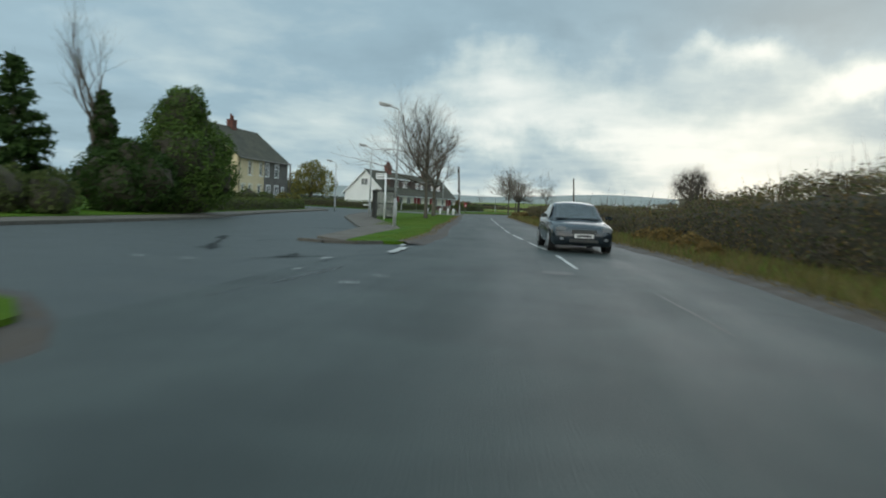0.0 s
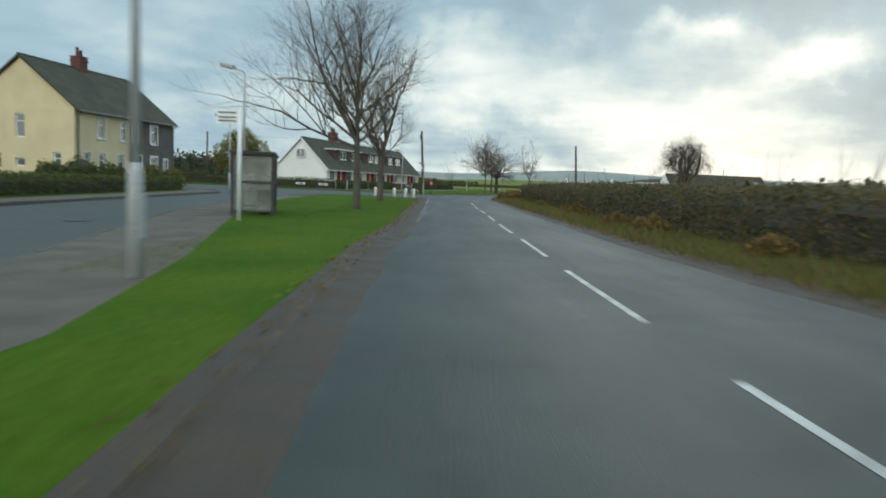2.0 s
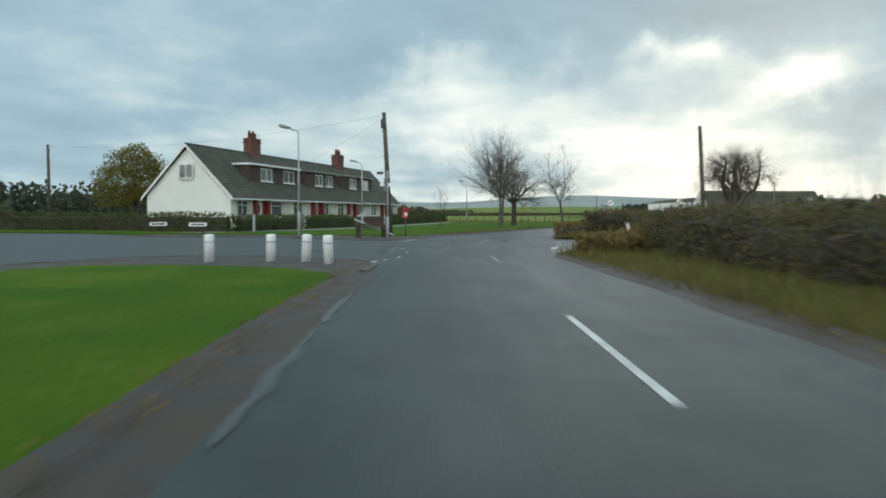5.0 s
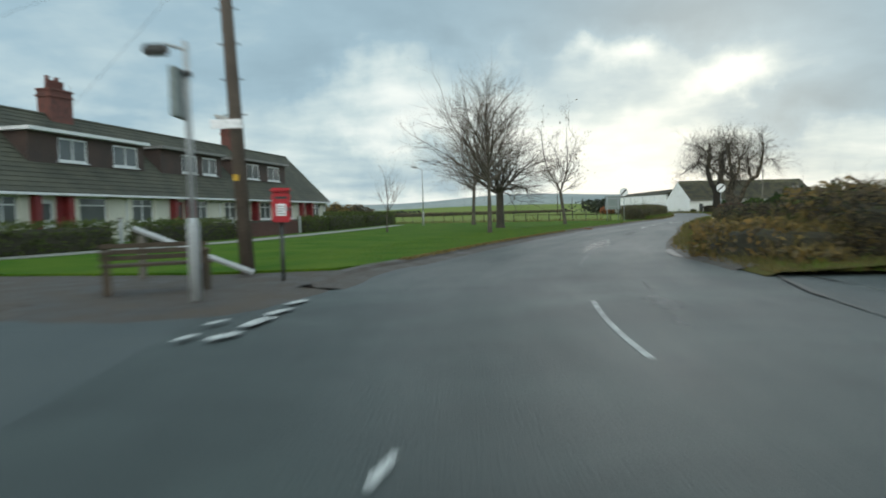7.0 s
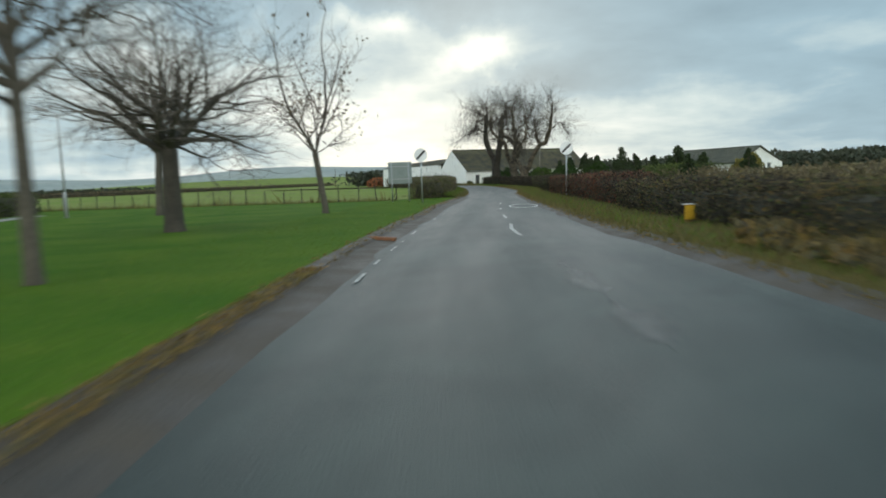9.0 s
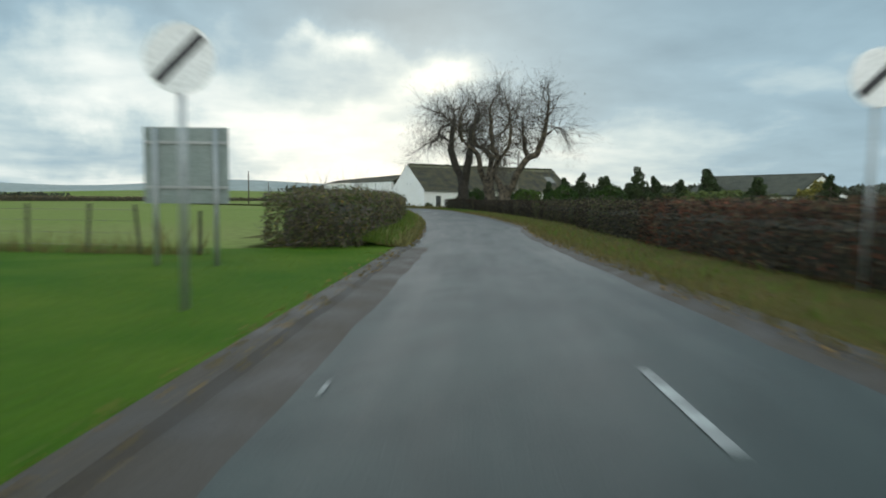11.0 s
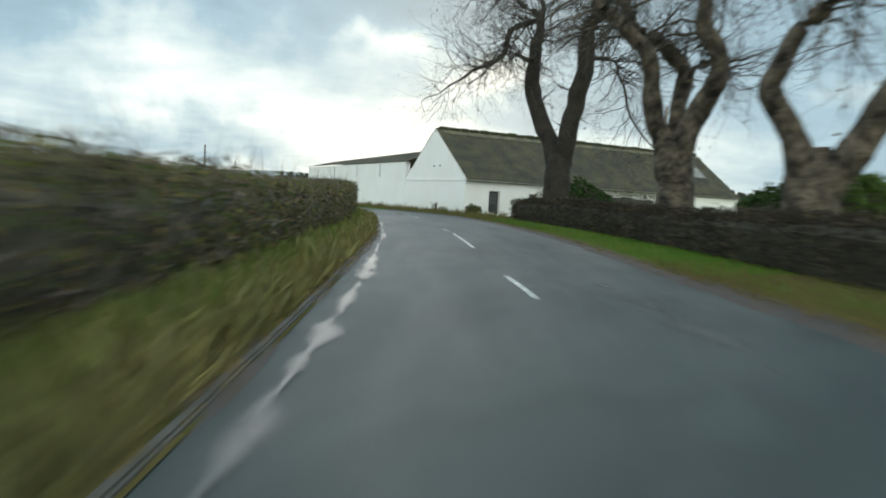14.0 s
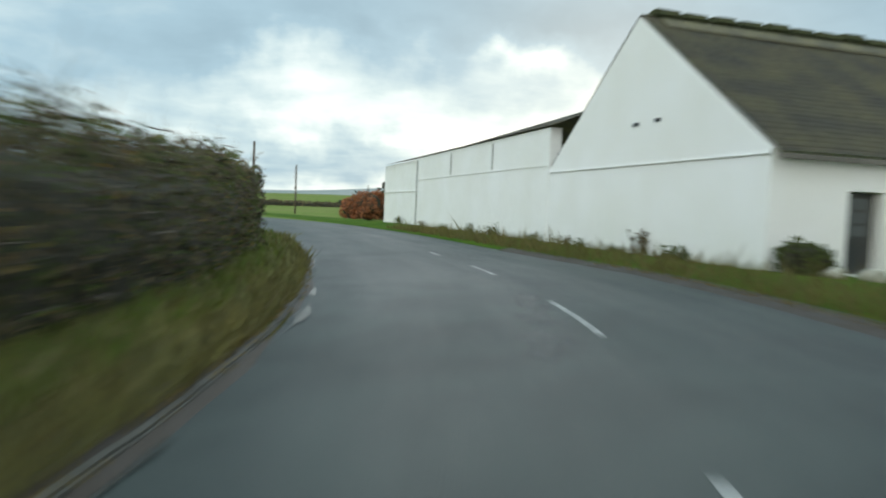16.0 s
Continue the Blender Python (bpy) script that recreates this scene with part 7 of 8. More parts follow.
scatter_blades("verge_grass", span(right_b, 93, 200), 0.0, 2.2, 420, 0.075, M_BLADEY, 5, "long yellowed grass on the verge", 0.05)
scatter_blades("verge_grass", span(right_b, 196, 245), 0.0, 2.4, 650, 0.05, M_BLADE, 15, "short green grass in front of the barn", 0.06)
scatter_blades("verge_grass", span(right_b, 93, 240), 0.4, 2.2, 240, 0.075, M_BLADE, 6, "long green grass on the verge", 0.05)
scatter_blades("verge_grass", span(left_b, 150, 247), 0.02, -0.7, 460, 0.09, M_BLADEM, 7, "long yellowed grass on the bank", 0.08, 0.1)
scatter_blades("verge_grass", span(left_b, 150, 247), 0.05, -0.4, 160, 0.08, M_BLADEY, 16, "yellowed grass at the foot of the bank", 0.07)
scatter_blades("verge_grass", span(left_b, 150, 188), -0.3, -1.1, 700, 0.09, M_BLADE, 8, "long green grass on the bank below the hedge", 0.1, 0.12)
scatter_blades("verge_grass", span(left_b, 188, 247), -0.4, -1.05, 200, 0.09, M_BLADE, 18, "long green grass on the bank below the hedge", 0.1, 0.12)
scatter_blades("verge_grass", span(left_b, 186, 247), -0.1, -1.0, 380, 0.09, M_BLADEM, 19, "straw-coloured grass on the bank below the hedge", 0.09, 0.12)
scatter_blades("verge_grass", span(right_b, 224, 262), 0.1, 2.6, 300, 0.2, M_BLADEY, 9, "tall grass and weeds along the foot of the barn wall", 0.05)


# ---------------------------------------------------------------- street furniture
def street_lamp(x, y, h, az, seed=0, arm=1.0):
    """Grey column with a thicker base, a swan-neck arm and a lantern."""
    t = thing("street_lamp", "grey steel street lamp with a curved arm", "street lamp", pose(x, y, 0.06, 0, 0, az), "street lamps")
    part("base", T([(0, 0, -0.1), (0, 0, 1.15), (0, 0, 1.3)], [0.085, 0.085, 0.055], 12), M_GREYPAINT, t, smooth=True)
    part("column", T([(0, 0, 1.28), (0, 0, h - 0.25)], [0.055, 0.04], 10), M_GREYPAINT, t, smooth=True)
    part("arm", T([(0, 0, h - 0.26), (0, -0.03, h - 0.14), (0, -0.14, h - 0.08), (0, -0.5 * arm, h + 0.01)], 0.03, 8), M_GREYPAINT, t, smooth=True)
    tip = Matrix.Translation((0, -0.42 * arm, h)) @ Matrix.Rotation(radians(-12), 4, "X")
    bm = B(-0.1, 0.1, -0.62, 0.02, -0.02, 0.1, bev=0.035)
    bmesh.ops.transform(bm, matrix=tip, verts=bm.verts)
    ln = part("lantern", bm, M_STEEL, t)
    bm = B(-0.075, 0.075, -0.57, -0.12, -0.065, -0.022, bev=0.015)
    bmesh.ops.transform(bm, matrix=tip, verts=bm.verts)
    part("lens", bm, M_LAMPGLASS, ln)
    part("access_door", B(-0.05, 0.05, 0.078, 0.09, 0.45, 0.95), M_GREYPAINT, t)
    return t


# the arm points along local -y, turned by az
street_lamp(5.3, 27.4, 5.65, -95)
street_lamp(-0.55, 45.6, 5.2, -95)
street_lamp(-9.5, 66.0, 5.1, -80)
street_lamp(-4.25, 93.5, 5.65, -65)
street_lamp(-4.6, 112.2, 5.3, -85)
street_lamp(2.2, 146.0, 5.3, -85)


def wood_pole(x, y, h, lean, label="weathered wooden telegraph pole", r=0.15, wood=None):
    t = thing("telegraph_pole", label, "telegraph pole", pose(x, y, 0.0))
    part("pole", T([(0, 0, -0.2), (lean[0] / 2, lean[1] / 2, h / 2), (lean[0], lean[1], h)], [r, r * 0.88, r * 0.75], 12), wood or M_WOODPOLE, t, smooth=True)
    for k in range(5):
        z = h * (0.45 + 0.1 * k)
        u = z / h
        part("step_iron", T([(lean[0] * u - 0.22, lean[1] * u, z), (lean[0] * u + 0.22, lean[1] * u, z)], 0.012, 6), M_DARKMETAL, t)
    part("cap", T([(lean[0], lean[1], h), (lean[0], lean[1], h + 0.06)], [r * 0.85, r * 0.4], 10), M_DARKMETAL, t)
    return t


p1 = wood_pole(0.35, 95.45, 6.85, (-0.46, 0.55), "leaning wooden telegraph pole with a sign board", 0.145)
part("junction_box", B(-0.6, -0.36, 0.28, 0.52, 6.0, 6.5, bev=0.02), M_DARKMETAL, p1)
part("sign_board", B(-0.56, 0.02, -0.15, -0.12, 2.78, 2.95, bev=0.006), M_SIGNW, p1, "white direction sign board")
part("notice_plate", B(-0.18, -0.08, -0.14, -0.12, 1.8, 1.92), M_YELLOW, p1)
wood_pole(16.8, 93.8, 5.7, (-0.35, 0.0), r=0.12)
wood_pole(-33.3, 115.7, 7.2, (0.0, 0.0))
wood_pole(72.5, 231.2, 9.0, (0.35, 0.0), "silver-grey wooden telegraph pole by the barn", wood=M_POLEPALE)
wood_pole(40.0, 300.2, 7.6, (0, 0))
wood_pole(44.5, 300.0, 5.3, (0, 0), "thin wooden pole at the field edge beyond the bend", 0.1)


def wire(a, b, sag, label="thin overhead telephone wire"):
    a, b = Vector(a), Vector(b)
    pts = [a.lerp(b, k / 14) - Vector((0, 0, sag * 4 * (k / 14) * (1 - k / 14))) for k in range(15)]
    tagged(link("overhead_wire", T(pts, 0.005, 4), M_DARKMETAL), label, "wire")


wire((-0.11, 96.0, 6.75), (-33.3, 115.7, 7.1), 0.7)
wire((-0.11, 96.0, 6.6), (-13.0, 109.0, 3.0), 0.3)


def post_lamp():
    t = thing("footway_lamp", "short grey lamp post with a dark lantern and sign", "street lamp", pose(0.86, 91.25, 0.06))
    part("base", T([(0, 0, -0.1), (0, 0, 0.95), (0, 0, 1.05)], [0.075, 0.075, 0.05], 12), M_GREYPAINT, t, smooth=True)
    part("column", T([(0, 0, 1.04), (0, 0, 3.3)], [0.045, 0.038], 10), M_GREYPAINT, t, smooth=True)
    part("arm", T([(0, 0, 3.2), (-0.25, -0.05, 3.26)], 0.022, 8), M_GREYPAINT, t)
    part("lantern", B(-0.52, -0.22, -0.12, 0.06, 3.13, 3.26, bev=0.03), M_DARKMETAL, t)
    part("sign", B(-0.14, -0.055, -0.24, 0.2, 2.33, 2.95, bev=0.008), M_SIGNG, t, "flat sign seen nearly edge-on")
    part("clamp", T([(0, 0, 2.86), (0, 0, 2.92)], 0.07, 10), M_DARKMETAL, t)


post_lamp()


def post_box():
    t = thing("post_box", "small red post box on a dark metal post", "post box", pose(1.38, 93.9, 0.04, 0, 0, 14))
    part("post", T([(0, 0, -0.1), (0, 0, 1.0)], 0.036, 10), M_DARKMETAL, t, smooth=True)
    bx = part("box", B(-0.15, 0.15, -0.15, 0.15, 0.97, 1.46, bev=0.02), M_POSTRED, t)
    part("hood", B(-0.175, 0.175, -0.19, 0.165, 1.463, 1.54, bev=0.03), M_POSTRED, t)
    part("slot", B(-0.1, 0.1, -0.157, -0.152, 1.36, 1.4), M_DARKMETAL, bx)
    nt = part("notice", B(-0.075, 0.075, -0.16, -0.152, 1.08, 1.28), M_SIGNW, bx)
    for k in range(4):
        part("bar", B(-0.055, 0.05 - 0.015 * (k % 2), -0.164, -0.161, 1.11 + k * 0.04, 1.124 + k * 0.04), M_GREYP, nt)
    part("keyhole_plate", B(0.09, 0.125, -0.157, -0.152, 1.16, 1.22), M_DARKMETAL, bx)


post_box()


def bench():
    t = thing("bench", "old dark weathered timber bench on the corner pavement", "bench", pose(-0.2, 92.6, 0.06, 0, 0, 28))
    for x in (-0.68, 0.68):
        part("back_post", B(x - 0.05, x + 0.05, 0.22, 0.31, -0.05, 0.68, bev=0.01), M_BENCH, t)
        part("front_leg", B(x - 0.05, x + 0.05, -0.28, -0.19, -0.05, 0.37, bev=0.01), M_BENCH, t)
        part("side_rail", B(x - 0.03, x + 0.03, -0.19, 0.22, 0.28, 0.36), M_BENCH, t)
        part("armrest", B(x - 0.05, x + 0.05, -0.3, 0.22, 0.55, 0.6, bev=0.01), M_BENCH, t)
        part("arm_post", B(x - 0.035, x + 0.035, -0.27, -0.2, 0.37, 0.55), M_BENCH, t)
    for k in range(3):
        part("seat_plank", B(-0.76, 0.76, -0.28 + k * 0.17, -0.13 + k * 0.17, 0.372, 0.41, bev=0.006), M_BENCH, t)
    for k in range(3):
        part("back_plank", B(-0.76, 0.76, 0.19, 0.218, 0.45 + k * 0.09, 0.52 + k * 0.09, bev=0.006), M_BENCH, t)


bench()
rail = thing("timber_rail", "pale grey fallen timber rail propped beside the bench", "rail")
part("plank", T([(0.6, 94.9, 0.1), (-0.5, 94.95, 0.52), (-1.6, 95.0, 0.96)], 0.055, 6), M_GREYPAINT, rail)
part("prop", B(-1.5, -1.4, 94.93, 95.03, 0.0, 0.82), M_GREYWOOD, rail)


def shelter():
    t = thing("bus_shelter", "brown-framed glazed bus shelter with a flat dark roof", "bus shelter", pose(1.40, 39.76, 0.06, 0, 0, 17.5))
    w, ln, h = 1.15, 4.0, 1.84
    for x in (0.0, w):
        for y in (0.0, ln / 3, 2 * ln / 3, ln):
            part("post", B(x - 0.04, x + 0.04, y - 0.04, y + 0.04, -0.1, h), M_DARKMETAL, t)
    part("roof", B(-0.1, w + 0.1, -0.1, ln + 0.1, h + 0.002, h + 0.085, bev=0.02), M_DARKMETAL, t)
    for y in (0.0, ln):
        for z in (0.12, 0.98, h - 0.06):
            part("rail", B(0.04, w - 0.04, y - 0.025, y + 0.025, z, z + 0.05), M_DARKMETAL, t)
        part("glazing", B(0.042, w - 0.042, y - 0.005, y + 0.005, 0.175, 0.975), M_CLEAR, t)
        part("glazing", B(0.042, w - 0.042, y - 0.005, y + 0.005, 1.035, h - 0.065), M_CLEAR, t)
    for a, b in ((0.04, ln / 3 - 0.04), (ln / 3 + 0.04, 2 * ln / 3 - 0.04), (2 * ln / 3 + 0.04, ln - 0.04)):
        for z in (0.12, 0.98, h - 0.06):
            part("rail", B(w - 0.025, w + 0.025, a, b, z, z + 0.05), M_DARKMETAL, t)
        part("glazing", B(w - 0.005, w + 0.005, a + 0.002, b - 0.002, 0.175, 0.975), M_CLEAR, t)
        part("glazing", B(w - 0.005, w + 0.005, a + 0.002, b - 0.002, 1.035, h - 0.065), M_CLEAR, t)
    part("seat", B(w - 0.4, w - 0.1, 0.45, ln - 0.2, 0.48, 0.53, bev=0.01), M_GREYWOOD, t)
    bn = thing("litter_bin", "dark plastic litter bin inside the bus shelter", "litter bin", pose(1.85, 41.2, 0.06))
    part("body", T([(0, 0, 0.02), (0, 0, 0.75)], [0.2, 0.24], 14), M_DARKMETAL, bn, smooth=True)
    part("rim", T([(0, 0, 0.75), (0, 0, 0.8)], [0.26, 0.25], 14), M_GREYP, bn)
    s = thing("bus_stop", "white bus stop pole with a flag sign", "bus stop", pose(2.42, 37.7, 0.06))
    part("pole", T([(0, 0, -0.1), (0, 0, 2.92)], 0.055, 10), M_UPVC, s, smooth=True)
    fl = part("flag", B(-0.62, -0.06, -0.015, 0.015, 2.54, 2.9, bev=0.005), M_SIGNW, s)
    for z in (2.8, 2.68, 2.59):
        part("bar", B(-0.58, -0.1, -0.019, -0.0155, z, z + 0.05), M_GREYP, fl)


shelter()


def bollard(x, y, tilt=0):
    t = thing("bollard", "short white timber bollard at the island corner", "bollard", pose(x, y, 0.05, tilt, tilt / 2, random.uniform(0, 90)), "bollards")
    part("post", T([(0, 0, -0.1), (0, 0, 0.66), (0, 0, 0.7)], [0.125, 0.12, 0.1], 16), M_UPVC, t, smooth=True)
    part("band", T([(0, 0, 0.5), (0, 0, 0.52)], 0.127, 16), M_GREYP, t)


for x, y, k in ((-0.9, 74.3, 1), (0.55, 74.7, 0), (1.45, 74.75, 2), (2.2, 74.1, -2)):
    bollard(x, y, k)


def name_plate(x, y, az):
    t = thing("street_name_plate", "low white street name plate on two posts", "street sign", pose(x, y, 0.08, 0, 0, az), "street name plates")
    for k in (-0.3, 0.3):
        part("post", B(k - 0.03, k + 0.03, 0.012, 0.06, -0.1, 0.62), M_DARKMETAL, t)
    pl = part("plate", B(-0.5, 0.5, -0.012, 0.01, 0.42, 0.64, bev=0.004), M_SIGNW, t)
    part("bar", B(-0.38, 0.38, -0.016, -0.013, 0.49, 0.57), M_SIGNB, pl)


name_plate(-14.1, 97.6, 10)
name_plate(-11.2, 96.6, 10)
for x, y in ((-8.6, 109.4), (-6.85, 118.0), (-5.35, 127.6), (-9.5, 101.2)):
    g = thing("gate_post", "pale timber gate post beside the hedge", "gate post", pose(x, y, 0.05), "gate posts")
    part("post", B(-0.07, 0.07, -0.07, 0.07, -0.05, 1.15, bev=0.015), M_GREYPAINT, g)
    part("cap", B(-0.09, 0.09, -0.09, 0.09, 1.152, 1.2, bev=0.02), M_KERB, g)


def brick_wall():
    t = thing("garden_wall", "low red brick garden wall in front of the cottages", "wall", pose(-6.75, 118.4, 0.05, 0, 0, math.degrees(math.atan2(9.0, 1.32))), kind="structure")
    ln = 9.0
    me = bpy.data.meshes.new("brick")
    bm = B(-0.105, 0.105, -0.05, 0.05, -0.031, 0.031, bev=0.004)
    bm.to_mesh(me)
    bm.free()
    me.materials.append(M_BRICK)
    part("mortar", B(0, ln, -0.042, 0.042, -0.05, 0.86), M_KERB, t)
    for r in range(11):
        for k in range(int(ln / 0.222)):
            x = 0.111 + k * 0.222 + (0.111 if r % 2 else 0)
            if x > ln - 0.1:
                continue
            ob = new("brick", me)
            ob.parent = t
            ob.location = (x, random.uniform(-0.002, 0.002), 0.035 + r * 0.075)
    part("coping", B(-0.03, ln + 0.03, -0.09, 0.09, 0.862, 0.93, bev=0.015), M_KERB, t)


def speed_sign(x, y, h, az, lean=0):
    t = thing("speed_sign", "round white road sign with a black diagonal stripe", "road sign", pose(x, y, 0.08, 0, lean, az), "speed signs")
    part("post", T([(0, 0.04, -0.2), (0, 0.04, h + 0.2)], 0.036, 10), M_STEEL, t, smooth=True)
    bm = bmesh.new()
    bmesh.ops.create_cone(bm, cap_ends=True, segments=40, radius1=0.35, radius2=0.35, depth=0.012, matrix=Matrix.Translation((0, 0, h)) @ Matrix.Rotation(radians(90), 4, "X"))
    disc = part("disc", bm, M_SIGNW, t)
    bm = B(-0.315, 0.315, -0.011, -0.008, -0.055, 0.055)
    bmesh.ops.transform(bm, matrix=Matrix.Translation((0, 0, h)) @ Matrix.Rotation(radians(-45), 4, "Y"), verts=bm.verts)
    part("stripe", bm, M_SIGNB, disc)
    part("clip", B(-0.06, 0.06, 0.0, 0.05, h - 0.12, h - 0.08), M_STEEL, t)


speed_sign(19.65, 142.0, 2.52, -22)
speed_sign(27.25, 140.2, 2.62, -22, 1.0)


def board_sign():
    t = thing("village_sign", "back of a grey village sign on two posts", "road sign", pose(19.9, 147.0, 0.08, 0, 0, -20))
    for x in (-0.5, 0.5):
        part("post", T([(x, 0.0, -0.2), (x, 0.0, 2.3)], 0.04, 10), M_STEEL, t, smooth=True)
    p = part("panel", B(-0.7, 0.7, 0.042, 0.06, 1.05, 2.33, bev=0.005), M_SIGNG, t)
    for z in (1.3, 2.05):
        part("rail", B(-0.68, 0.68, 0.02, 0.04, z, z + 0.05), M_STEEL, p)


board_sign()


def field_fence():
    line = smooth_line([(-22, 172.5), (-8, 166.5), (4, 160.0), (13, 153.8), (20.3, 149.3)], 0.5)
    t = thing("field_fence", "timber post and wire fence round the pasture", "fence")
    d = np.r_[0, np.cumsum(np.linalg.norm(np.diff(line, axis=0), axis=1))]
    rng = random.Random(9)
    s = 0.0
    while s < d[-1]:
        x, y = (float(np.interp(s, d, line[:, k])) for k in range(2))
        h = rng.uniform(0.95, 1.15)
        bm = B(-0.032, 0.032, -0.032, 0.032, -0.2, h, bev=0.008)
        ob = part("post", bm, M_BARKDARK, t)
        ob.matrix_basis = Matrix.Translation((x, y, 0)) @ Matrix.Rotation(rng.gauss(0, 0.04), 4, "X") @ Matrix.Rotation(rng.gauss(0, 0.04), 4, "Y")
        s += rng.uniform(1.15, 1.45)
    for z in (0.25, 0.5, 0.75, 0.98):
        part("wire", T([(p[0], p[1], z) for p in line[::4]], 0.003, 4), M_GREYWOOD, t)
    scatter_blades("fence_grass", line, -0.4, 0.4, 120, 0.25, M_BLADEY, 44, "long dead grass under the fence", 0.02)


field_fence()


def leaf_litter(line, o0, o1, per_m, seed, z=0.03):
    nr = np.random.default_rng(seed)
    d = np.r_[0, np.cumsum(np.linalg.norm(np.diff(line, axis=0), axis=1))]
    m = int(d[-1] * per_m)
    t = nr.uniform(0, d[-1], m)
    nm = normals(line)
    o = o0 + (o1 - o0) * nr.beta(2, 2, m)
    q = np.stack([np.interp(t, d, line[:, k]) + np.interp(t, d, nm[:, k]) * o for k in range(2)], 1)
    ob = quads("leaf_litter", np.c_[q, z + nr.uniform(0, 0.03, m)], nr.uniform(0.6, 1.4, m) * 0.02, M_BRACKEN, nr, tilt=0.15)
    tagged(ob, "brown fallen leaves along the road edge", "leaf litter", kind="stuff")


leaf_litter(span(left_a, 14, 72), -0.35, 0.2, 26, 61, 0.075)
leaf_litter(span(left_b, 97, 150), -0.4, 0.2, 30, 62, 0.085)
leaf_litter(span(left_b, 97, 117), -0.28, 0.12, 260, 66, 0.085)
leaf_litter(span(right_a, 0, 80), -0.2, 0.7, 90, 63, 0.05)
leaf_litter(span(right_b, 93, 240), -0.2, 0.6, 90, 64, 0.05)
leaf_litter(span(left_b, 150, 245), 0.2, -0.5, 70, 65, 0.06)
hy = thing("marker_post", "short yellow marker post in the verge", "marker post", pose(18.6, 119.55, 0.1))
part("post", B(-0.06, 0.06, -0.04, 0.04, -0.1, 0.42), M_TERRA, hy)
part("plate", B(-0.14, 0.14, -0.07, -0.042, 0.1, 0.42, bev=0.01), M_YELLOW, hy)
part("cap", B(-0.13, 0.13, -0.075, 0.045, 0.422, 0.44, bev=0.006), M_SIGNW, hy)
bd = thing("board", "short orange-brown timber board lying in the roadside mud", "board", pose(12.2, 121.4, 0.075, 0, 3, -40))
part("plank", B(-0.3, 0.3, -0.06, 0.06, -0.045, 0.02, bev=0.008), M_TERRA, bd)
mk = thing("marker_post", "leaning white marker post on the bracken bank", "marker post", pose(10.9, 81.6, 0.05, 8, -14, 0))
part("post", B(-0.05, 0.05, -0.05, 0.05, -0.1, 0.95, bev=0.012), M_UPVC, mk)
part("cap", B(-0.06, 0.06, -0.06, 0.06, 0.952, 0.98), M_GREYP, mk)


